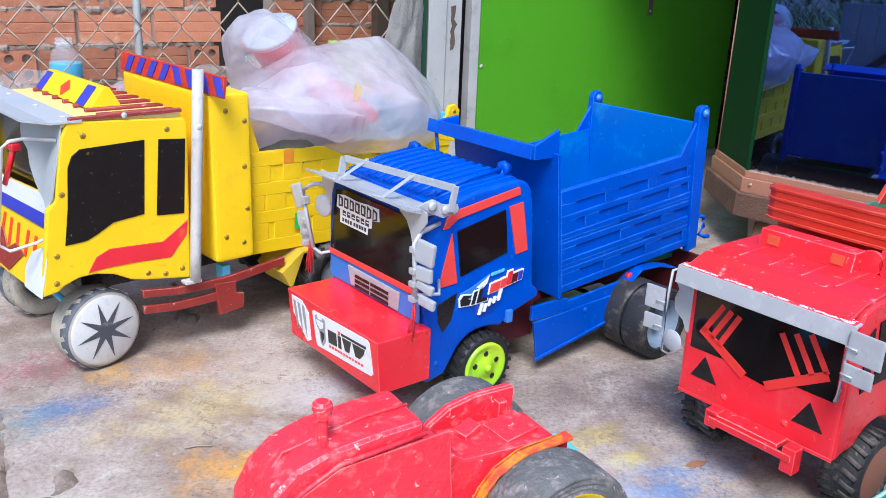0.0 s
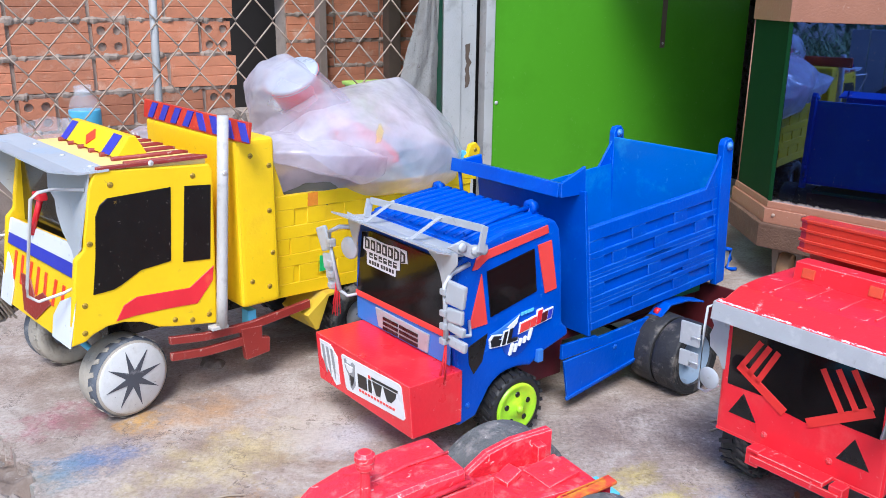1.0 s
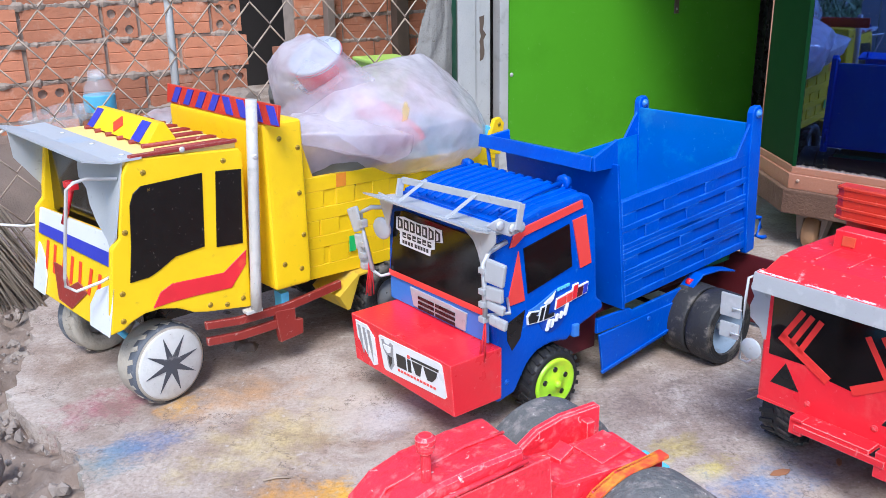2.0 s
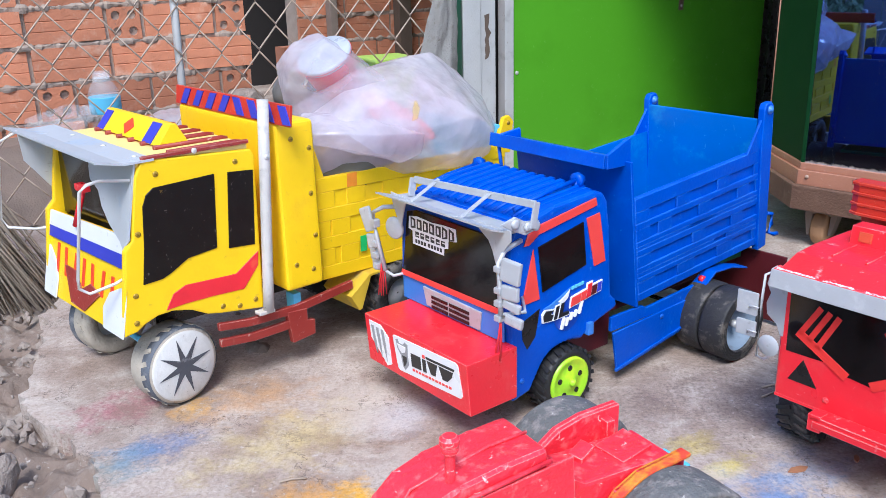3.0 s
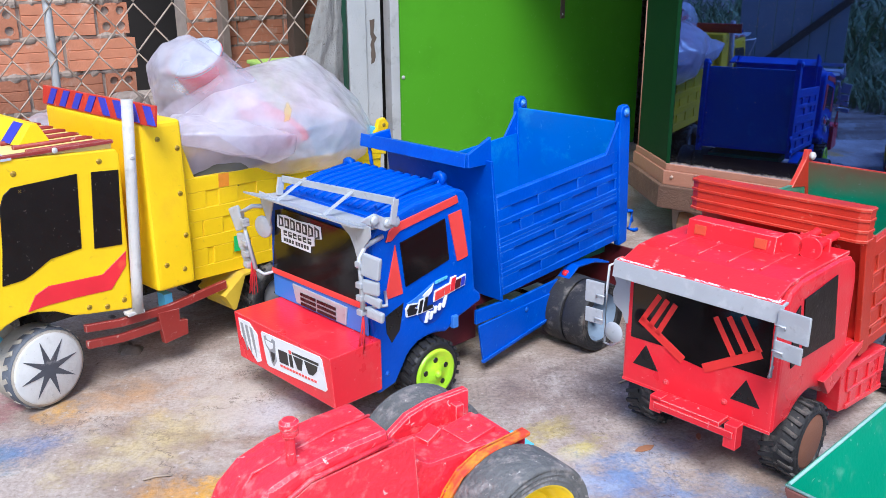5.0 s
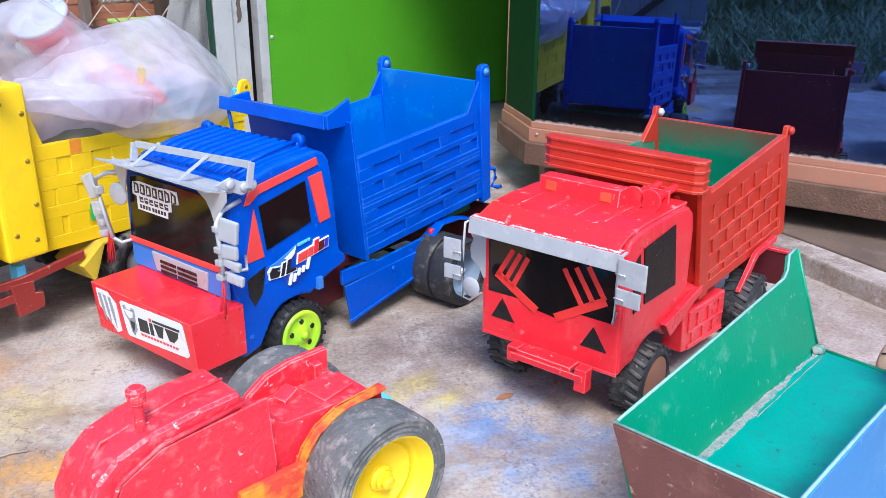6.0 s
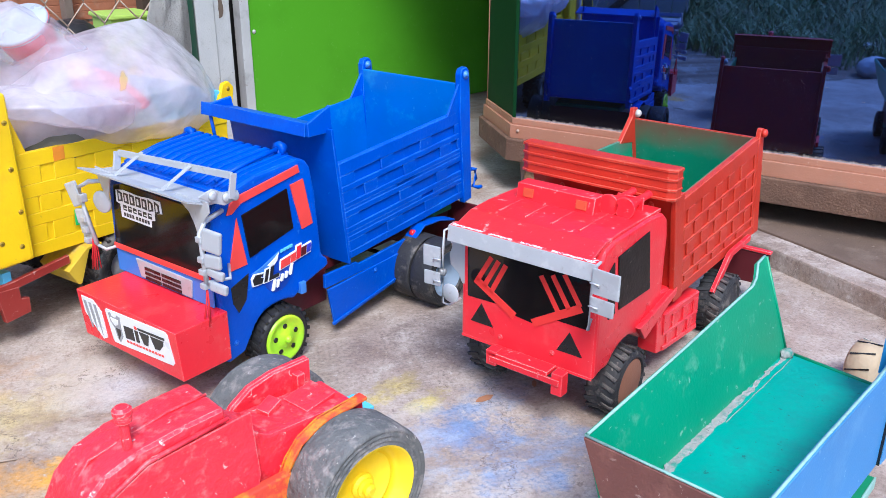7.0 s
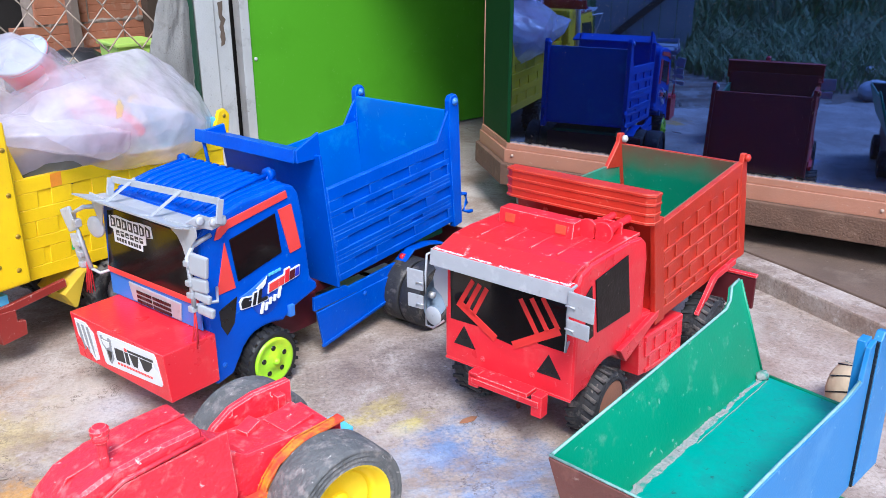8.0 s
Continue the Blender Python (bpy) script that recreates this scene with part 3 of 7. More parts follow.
def cabinet():
    c = thing("glass_cabinet", pose(0.488, 1.35, 0, 0, 0, -44.5), "large cabinet with blue reflective glass on a salmon wooden base", "cabinet")
    ch = Vector((math.cos(radians(135)), math.sin(radians(135)))) * 0.157
    def ring(out, z0, z1, bev=0.001):
        o = out
        return prism([(2.3, -o), (-o * 0.41, -o), (ch.x - o * 0.92, ch.y - o * 0.38), (ch.x - o * 0.9, ch.y + 0.95), (2.3, ch.y + 0.95)], "z", z0, z1, bev)
    part("base_board", ring(0.016, 0.066, 0.105, 0.002), M_OLDBOARD, c, "rough brown base board")
    part("base_rail", ring(0.008, 0.105, 0.1285), M_COPPER, c, "salmon varnished base rail")
    part("base_rail", ring(0.004, 0.1285, 0.1395), M_COPPER, c, "salmon varnished top moulding")
    part("glass", box(0.003, 2.3, 0.0, 0.006, 0.1395, 0.415), M_BLUEGLASS, c, "dark blue mirror glass pane")
    part("corner_bead", box(-0.003, 0.003, -0.002, 0.006, 0.1395, 0.415, 0.0008), M_CABGREEN, c)
    part("side_panel", prism([(0.0, 0.0), (ch.x, ch.y), (ch.x + 0.01, ch.y + 0.004), (0.006, 0.006)], "z", 0.1395, 0.415), M_CABGREEN, c, "deep green enamelled corner panel")
    part("edge_bead", tube([(ch.x, ch.y, 0.1395), (ch.x, ch.y, 0.415)], 0.0018, n=6), M_COPPER, c)
    part("back_panel", prism([(ch.x, ch.y), (ch.x, ch.y + 0.95), (ch.x + 0.01, ch.y + 0.95), (ch.x + 0.01, ch.y)], "z", 0.1395, 0.415), M_CABGREEN, c)
    part("middle_rail", ring(0.004, 0.415, 0.45), M_COPPER, c, "salmon varnished middle rail")
    part("glass", box(0.003, 2.3, 0.0, 0.006, 0.45, 0.62), M_BLUEGLASS, c, "dark blue mirror glass pane")
    part("side_panel", prism([(0.0, 0.0), (ch.x, ch.y), (ch.x + 0.01, ch.y + 0.004), (0.006, 0.006)], "z", 0.45, 0.62), M_CABGREEN, c)
    part("top_board", ring(0.01, 0.62, 0.648), M_COPPER, c)
    for x, y, z in ((0.012, -0.0095, 0.119), (0.33, -0.0095, 0.117), (0.6, -0.0095, 0.117)):
        part("nail", lathe([(0.003, 0.002), (0.0025, -0.001), (0.0005, -0.0015)], 10, "y", (x, y, z)), M_PALENAIL, c)
    for x, y, z in ((0.03, 0.035, 0.0), (1.0, 0.06, 0.0325)):
        k = part("caster", prism([(-0.026, 0.066), (0.026, 0.066), (0.024, 0.05), (0.016, 0.02), (0.012, 0.02), (0.014, 0.052), (-0.014, 0.052), (-0.018, 0.015), (-0.022, 0.015), (-0.027, 0.05)], "y", -0.012, 0.012, 0.001), M_CASTIRON, c, "iron caster fork")
        k.location = (x, y, z)
        part("roller", lathe([(0.001, -0.011), (0.026, -0.011), (0.028, -0.008), (0.028, 0.008), (0.026, 0.011), (0.001, 0.011)], 28, "x", (0, 0, 0.029)), M_OLDWOOD, k, "brown wooden roller")


M_PALENAIL = mat("pale_nail_head", (0.4, 0.27, 0.2), 0.5, vary=0.1)
M_OLDWOOD = mat("brown_worn_wood", (0.36, 0.2, 0.1), 0.7, vary=0.25, scale=40, bump=0.3)
cabinet()

# ---------------------------------------------------------------- the yellow truck
M_BLUEMARK = mat("blue_marking", (0.03, 0.04, 0.42), 0.5, vary=0.1, bump=0.05)
M_ORANGERED = mat("orange_red_marking", (0.75, 0.05, 0.015), 0.45, vary=0.15, bump=0.05)
M_BOARDRED = mat("faded_red_board", (0.5, 0.028, 0.014), 0.5, speck=0.6, chip=(0.7, 0.35, 0.2), vary=0.25, scale=40, bump=0.15, second=(0.62, 0.08, 0.03), patch=0.6, patch_scale=40, worn=0.6)
M_SWOOSH = mat("sprayed_red", (0.72, 0.018, 0.03), 0.5, vary=0.15, bump=0.08, second=(0.8, 0.2, 0.05), patch=0.3, patch_scale=50)
M_DARKWELL = mat("dark_interior", (0.02, 0.018, 0.016), 0.6, vary=0.4, bump=0.1)
M_SPRAYBLACK = mat("sprayed_black", (0.008, 0.006, 0.005), 0.42, spec=0.25, speck=0.5, chip=(0.3, 0.26, 0.22), vary=0.3, scale=80, bump=0.15, second=(0.2, 0.17, 0.12), patch=0.5, patch_scale=160, edge=0.66)
M_ROOFTIN = mat("dusty_silver_sheet", (0.46, 0.48, 0.5), 0.55, speck=0.5, chip=(0.25, 0.24, 0.23), metal=0.2, vary=0.12, scale=20, bump=0.15, second=(0.3, 0.45, 0.62), patch=0.5, patch_scale=14)
M_WIRE = mat("pale_wire", (0.68, 0.66, 0.63), 0.4, metal=0.3, vary=0.15, scale=80, bump=0.1)
M_PIPE = mat("worn_white_pipe", (0.5, 0.48, 0.45), 0.5, speck=0.9, chip=(0.25, 0.22, 0.2), vary=0.15, scale=60, bump=0.3, second=(0.35, 0.33, 0.31), patch=0.7, patch_scale=45)
M_SKYBLUE = mat("sky_blue_paint", (0.12, 0.5, 0.72), 0.45, vary=0.15, bump=0.1)
M_STAR = mat("worn_black_star", (0.065, 0.068, 0.08), 0.6, vary=0.3, bump=0.1, second=(0.4, 0.4, 0.4), patch=0.5, patch_scale=60, edge=0.58)
M_CREAM = mat("cream_paint", (0.82, 0.62, 0.22), 0.5, vary=0.12, bump=0.1)


M_DISCWHITE = mat("scuffed_white_paint", (0.6, 0.59, 0.56), 0.6, speck=0.9, chip=(0.25, 0.24, 0.22), vary=0.12, scale=40, bump=0.25, second=(0.5, 0.49, 0.46), patch=0.6, patch_scale=45, edge=0.53)
M_BANDRUBBER = mat("blue_grey_rubber", (0.1, 0.11, 0.13), 0.7, vary=0.3, scale=60, bump=0.4, second=(0.36, 0.35, 0.33), patch=0.6, patch_scale=45, edge=0.53)
M_DULLYELLOW = mat("dusty_yellow_paint", (0.6, 0.4, 0.03), 0.55, vary=0.25, scale=30, bump=0.2, second=(0.3, 0.22, 0.1), patch=0.6, patch_scale=24, edge=0.5)


M_BRASS = mat("painted_over_brass_screw", (0.46, 0.29, 0.03), 0.4, metal=0.4, vary=0.4, scale=300, bump=0.3, second=(0.08, 0.05, 0.02), patch=0.7, patch_scale=220, edge=0.5)


def yellow_truck():
    t = thing("toy_dump_truck", pose(-0.4135, 0.8237, 0, 0, 0, 42.4), "yellow wooden toy dump truck with white star wheels, loaded bed", "toy truck", "toy dump trucks")
    near, far = -0.022, 0.212
    fx = lambda z: -0.003 + (z - 0.1) * 0.222
    # cab: two shaped sides, a front, a roof and a back
    side = [(-0.003, 0.101), (0.012, 0.1035), (0.02, 0.109), (0.035, 0.1145), (0.052, 0.115), (0.072, 0.11), (0.09, 0.1), (0.105, 0.0965), (0.1575, 0.088), (0.1635, 0.264), (0.16, 0.2705), (0.045, 0.2775), (0.037, 0.274), (0.0305, 0.262), (0.0215, 0.215), (0.0195, 0.2), (0.01, 0.19)]
    body = part("cab", prism(side, "y", near, near + 0.008, 0.0022), M_YELLOW, t)
    part("side_panel", prism(side, "y", far - 0.008, far, 0.0022), M_YELLOW, body)
    part("back_panel", box(0.15, 0.157, near + 0.008, far - 0.008, 0.09, 0.268), M_YELLOW, body)
    part("floor_board", box(0.006, 0.15, near + 0.008, far - 0.008, 0.118, 0.124), M_DARKWELL, body)
    w1 = part("side_window", blade([(0.047, 0.249), (0.1145, 0.2515), (0.1085, 0.1715), (0.075, 0.168), (0.055, 0.157), (0.045, 0.153), (0.0239, 0.1517), (0.03, 0.19), (0.034, 0.232), (0.039, 0.243)], -0.0012, "y", near), M_SPRAYBLACK, body, "black sprayed side window")
    part("side_window", blade([(0.1296, 0.2505), (0.1598, 0.248), (0.1536, 0.165), (0.122, 0.1675)], -0.0012, "y", near), M_SPRAYBLACK, body)
    part("swoosh", blade([(0.044, 0.118), (0.054, 0.134), (0.068, 0.140), (0.127, 0.137), (0.157, 0.157), (0.155, 0.140), (0.135, 0.117), (0.098, 0.119), (0.065, 0.1195)], -0.001, "y", near), M_SWOOSH, body, "red sprayed swoosh")
    for x, z in ((0.052, 0.262), (0.026, 0.205), (0.14, 0.26), (0.015, 0.142), (0.012, 0.113), (0.128, 0.099), (0.148, 0.101), (0.055, 0.244), (0.108, 0.104)):
        screw(body, x, near, z, M_BRASS)
    # front: lower panel, stripes, lamps, dark windscreen
    def flat(name, pts, thick, material, out=0.0, label=""):
        return part(name, shear(prism(pts, "x", -thick - out, -out, 0.0004, seg=1), fx), material, front, label)
    front = part("front_panel", shear(prism([(near + 0.008, 0.101), (far - 0.008, 0.092), (far - 0.008, 0.186), (near + 0.008, 0.199)], "x", 0.0, 0.007), fx), M_YELLOW, t)
    flat("white_stripe", [(near + 0.004, 0.184), (far, 0.172), (far, 0.189), (near + 0.004, 0.202)], 0.003, M_WHITE, 0, "white painted stripe")
    flat("blue_stripe", [(near + 0.007, 0.169), (far, 0.159), (far, 0.172), (near + 0.007, 0.184)], 0.0025, M_BLUEMARK, 0, "blue painted stripe")
    flat("headlight", [(near, 0.1), (0.03, 0.098), (0.034, 0.12), (0.02, 0.138), (-0.008, 0.15), (near, 0.15)], 0.0016, M_WHITE, 0.0002, "white painted headlight")
    flat("headlight", [(far, 0.091), (0.172, 0.092), (0.169, 0.115), (0.18, 0.135), (0.2, 0.148), (far, 0.15)], 0.0016, M_WHITE, 0.0002, "white painted headlight")
    flat("badge", [(0.125, 0.1), (0.085, 0.1), (0.045, 0.128), (0.072, 0.134), (0.097, 0.122), (0.118, 0.138), (0.15, 0.137)], 0.0016, M_WOODRED, 0.0002, "dull red wing shape")
    for i in range(7):
        y = 0.178 - i * 0.0265
        h = 0.0335 - i * 0.001
        lean = 0.003 * math.sin(i * 2.1)
        z0 = 0.1285 + (7 - i) * -0.0008
        flat("letter_bar", [(y, z0), (y - 0.0065, z0), (y - 0.0065 + lean, z0 + h), (y + lean, z0 + h)], 0.0012, M_ORANGERED, 0.0002, "plain orange-red bar")
    glass = part("windscreen", shear(box(0.03, 0.0325, near + 0.008, far - 0.008, 0.185, 0.27), lambda z: (z - 0.185) * 0.05), M_GLASSBLACK, t, "dark windscreen set back under the visor")
    part("wiper", tube([(0.012, 0.118, 0.188), (0.02, 0.098, 0.232)], 0.0032), M_RED, glass, "red stick behind the windscreen")
    part("wiper_head", box(0.014, 0.024, 0.086, 0.108, 0.23, 0.238, 0.0015), M_RED, glass)
    # visor of tin sheet with scalloped cheeks
    vis = part("visor", prism([(0.052, 0.2785), (0.022, 0.2775), (-0.006, 0.2835), (-0.006, 0.2815), (0.022, 0.2755), (0.052, 0.276)], "y", -0.0235, 0.262), M_ROOFTIN, t, "dusty silver sheet visor")
    part("cheek", shear(prism([(0.094, 0.272), (0.05, 0.276), (-0.02, 0.279), (-0.021, 0.2), (-0.012, 0.187), (0.0, 0.196), (0.03, 0.208), (0.052, 0.222), (0.064, 0.236), (0.088, 0.244), (0.095, 0.256)], "x", -0.0035, -0.002), fx), M_ROOFTIN, vis)
    part("cheek", prism([(-0.005, 0.281), (0.05, 0.276), (0.045, 0.195), (0.035, 0.19), (0.022, 0.215), (0.008, 0.235), (-0.003, 0.25)], "y", 0.212, 0.2135), M_ROOFTIN, vis)
    for y in (0.0, 0.08, 0.17):
        part("rivet", lathe([(0.003, 0), (0.0025, 0.0012), (0.0004, 0.0015)], 12, "z", (0.042, y, 0.2782)), M_WIRE, vis)
    # wire guards in front of the cab
    part("wire_guard", tube([(0.028, -0.016, 0.259), (0.0, -0.008, 0.262), (-0.02, -0.033, 0.266), (-0.026, -0.03, 0.26), (-0.03, 0.004, 0.165), (-0.03, 0.006, 0.155), (-0.022, 0.0, 0.149), (0.0, -0.012, 0.157), (0.012, -0.012, 0.161)], 0.0017), M_WIRE, t, "bent pale wire guard")
    part("wire_guard", tube([(0.0, 0.228, 0.282), (-0.02, 0.24, 0.27), (-0.027, 0.262, 0.175), (-0.022, 0.255, 0.165), (0.0, 0.222, 0.165), (0.014, 0.2, 0.17)], 0.0017), M_WIRE, t, "bent pale wire guard")
    # roof with slats and a roof sign
    roof = part("roof", box(0.032, 0.158, near + 0.004, far - 0.002, 0.2705, 0.277, 0.0015), M_CREAM, t, "cream boards with red slats")
    for i in range(7):
        y = -0.01 + i * 0.032
        part("slat", tube([(0.072, y, 0.279), (0.15, y, 0.2785), (0.156, y, 0.277)], 0.0028, n=6), M_WOODRED, roof)
    part("edge_strip", box(0.04, 0.158, near - 0.001, near + 0.005, 0.277, 0.281, 0.001), M_WOODRED, roof, "chipped red wooden strip")
    screw(roof, 0.095, -0.0235, 0.279, M_WIRE)
    sign = part("roof_sign", prism([(0.077, 0.2795), (0.112, 0.2795), (0.1, 0.301), (0.093, 0.301)], "y", 0.022, 0.19, 0.001), M_YELLOW, t, "yellow wedge sign with blue and red marks")
    lean = lambda z: (z - 0.2795) * 0.744 + 0.077
    for y0, y1, mm, dia in ((0.17, 0.188, M_BLUEMARK, 0), (0.04, 0.062, M_BLUEMARK, 0), (0.098, 0.124, M_ORANGERED, 1)):
        ym = (y0 + y1) / 2
        pts = [(y0, 0.2905), (ym, 0.2825), (y1, 0.2905), (ym, 0.2985)] if dia else [(y0, 0.2805), (y1, 0.2805), (y1 - 0.003, 0.3), (y0 - 0.003, 0.3)]
        part("mark", shear(prism(pts, "x", -0.0012, 0), lean), mm, sign)
    # exhaust pipe beside the cab
    pipe = part("exhaust_pipe", tube([(0.1585, near - 0.008, 0.086), (0.161, near - 0.008, 0.12), (0.169, near - 0.009, 0.24), (0.1745, near - 0.009, 0.322)], 0.0062, n=14), M_PIPE, t, "upright worn white pipe")
    screw(pipe, 0.17, near - 0.015, 0.262, M_WIRE)
    part("foot", box(0.145, 0.165, near - 0.012, near, 0.084, 0.088, 0.001), M_PIPE, pipe)
    # bed
    head = part("headboard", box(0.186, 0.236, -0.03, 0.2, 0.1, 0.294, 0.006, seg=3), M_YELLOW, t)
    for x, z in ((0.228, 0.262), (0.226, 0.21), (0.222, 0.12), (0.2, 0.13), (0.228, 0.16), (0.205, 0.275)):
        screw(head, x, -0.03, z, M_BRASS)
    brd = part("name_board", put(box(-0.002, 0.002, -0.059, 0.206, -0.0115, 0.0115, 0.0008), pose(0.19, 0, 0.305, 0, 8, 0)), M_BOARDRED, t, "red board with blue slanted bars")
    for i in range(8):
        y = 0.185 - i * 0.0325
        s = 0.006 if i < 4 else -0.006
        part("bar", put(prism([(y + s, -0.0095), (y - 0.015 + s, -0.0095), (y - 0.015 - s, 0.0095), (y - s, 0.0095)], "x", -0.0032, -0.002), pose(0.19, 0, 0.305, 0, 8, 0)), M_BLUEMARK, brd)
    cor = ((0.236, 0.2205), (0.228, 0.0965), (0.553, 0.085), (0.556, 0.213))
    sp = part("bed_side", quad(cor, 0, 1, 0, 1, -0.014, -0.009), M_YELLOW, t, "yellow slatted bed side")
    lattice(sp, cor, -0.014, [(0, 0.13), (0.3, 0.42), (0.575, 0.7), (0.86, 1.0)],
            [(0.13, 0.3, [0.02, 0.13, 0.3, 0.47, 0.64, 0.81], 0.085), (0.42, 0.575, [0.0, 0.09, 0.26, 0.43, 0.6, 0.77], 0.085), (0.7, 0.86, [0.02, 0.16, 0.33, 0.5, 0.67, 0.84], 0.085)], M_YELLOW, 0.0015)
    part("bed_side", quad(cor, 0, 1, 0, 1, 0.184, 0.189), M_YELLOW, t)
    part("wing", blade([(0.236, 0.286), (0.256, 0.2195), (0.236, 0.2195)], 0.005, "y", -0.014), M_YELLOW, t)
    part("wing", blade([(0.236, 0.286), (0.256, 0.2195), (0.236, 0.2195)], 0.005, "y", 0.184), M_YELLOW, t)
    part("bed_floor", box(0.236, 0.55, -0.009, 0.184, 0.1, 0.106), M_YELLOW, t)
    part("tailgate", box(0.548, 0.554, -0.012, 0.186, 0.1, 0.24), M_SKYBLUE, t, "sky blue inside of the tailgate")
    for y in (-0.016, 0.182):
        p = part("rear_post", prism([(0.535, 0.205), (0.565, 0.2), (0.572, 0.243), (0.564, 0.252), (0.554, 0.25)], "y", y, y + 0.007, 0.001), M_YELLOW, t)
        screw(p, 0.562, y, 0.242, M_BRASS)
    part("orange_smear", quad(cor, 0.16, 0.205, 0.87, 1.0, -0.0158, -0.0155), mat("orange_smear_paint", (0.8, 0.25, 0.02), 0.5, vary=0.3, scale=90, bump=0.2), t, "small orange paint smear")
    part("green_tag", quad(cor, 0.215, 0.245, 0.2, 0.36, -0.0175, -0.0172), mat("green_tape", (0.03, 0.5, 0.12), 0.5, vary=0.1), t, "small green tape patch")
    # running gear
    ch = part("chassis", box(0.06, 0.54, 0.05, 0.13, 0.07, 0.1), M_BLACK, t)
    part("step_board", prism([(0.1, 0.0855), (0.14, 0.08), (0.2, 0.079), (0.28, 0.088), (0.28, 0.078), (0.2, 0.069), (0.14, 0.071), (0.1, 0.077)], "y", -0.024, -0.018, 0.0008), M_WOODRED, t, "worn red wooden step board")
    part("step_board", prism([(0.1, 0.0665), (0.14, 0.062), (0.195, 0.063), (0.195, 0.0525), (0.14, 0.0525), (0.1, 0.0575)], "y", -0.024, -0.018, 0.0008), M_WOODRED, t, "worn red wooden step board")
    part("step_block", prism([(0.185, 0.074), (0.212, 0.072), (0.212, 0.057), (0.222, 0.055), (0.221, 0.037), (0.19, 0.034)], "y", -0.025, -0.017, 0.0008), M_WOODRED, t)
    part("hanger", box(0.2, 0.21, -0.016, 0.0, 0.04, 0.09), M_SKYBLUE, t, "sky blue bracket")
    part("mudguard", prism([(0.272, 0.07), (0.302, 0.092), (0.322, 0.093), (0.322, 0.09), (0.304, 0.089), (0.288, 0.05), (0.284, 0.049)], "y", -0.03, 0.03, 0.0008), M_DULLYELLOW, t, "dusty yellow mudguard sheet")
    axle = part("axle", tube([(0.052, 0.0, 0.048), (0.052, 0.19, 0.048)], 0.004), M_SKYBLUE, t)
    for y, s in ((0.007, 1), (0.19, -1)):
        w = part("wheel", put(tyre_mesh(0.047, 0.042, 0.55), pose(0.052, y, 0.048)), M_TYREGREY, t, "wooden wheel with a dusty wrapped tread, turned in")
        w.matrix_basis = pose(0.057, y, 0, 0, 0, 9) @ Matrix.Diagonal((0.94, 0.94, 0.94, 1)) @ pose(-0.052, -y, 0)
        o = -s
        part("disc", lathe([(0.0005, o * 0.0215), (0.04, o * 0.0215), (0.043, o * 0.0195), (0.043, 0)], 40, "y", (0.052, y, 0.048)), M_DISCWHITE, w, "scuffed white disc")
        for k in range(8):
            a = radians(45 * k + 12)
            L, q = 0.036, 0.0095
            pts = [(0.052 + L * math.cos(a), 0.048 + L * math.sin(a)), (0.052 + q * math.cos(a + 0.42), 0.048 + q * math.sin(a + 0.42)), (0.052, 0.048), (0.052 + q * math.cos(a - 0.42), 0.048 + q * math.sin(a - 0.42))]
            part("star_ray", prism(pts, "y", y + o * 0.0216, y + o * 0.0222), M_STAR, w)
        part("tread_band", lathe([(0.0455, o * 0.0195), (0.0474, o * 0.0165), (0.0476, o * 0.006), (0.0465, o * 0.005)], 48, "y", (0.052, y, 0.048), ends="open"), M_BANDRUBBER, w, "blue-grey rubber band round the tread")
        for k in range(19):
            a = 360 * k / 19
            part("tread_patch", put(box(-0.0028, 0.0028, -0.0165, -0.0065, 0.0002, 0.0012), pose(0.052, y, 0.048) @ pose(0, 0, 0, 0, a, 0) @ pose(0, 0, 0.047, 0, 0, 24)), M_TYREGREY, w)
    for y in (0.0, 0.16):
        w = part("wheel", put(tyre_mesh(0.045, 0.045, 0.5), pose(0.36, y, 0.046)), M_TYRE, t)
        add_lugs(w, (0.36, y, 0.046), 0.045, 0.045, 18, M_TYRE)
        part("rim", lathe([(0.001, -0.01), (0.024, -0.01), (0.0245, 0.01)], 24, "y", (0.36, y, 0.046), ends="open"), M_SILVER, w)
    return t


yellow_truck()

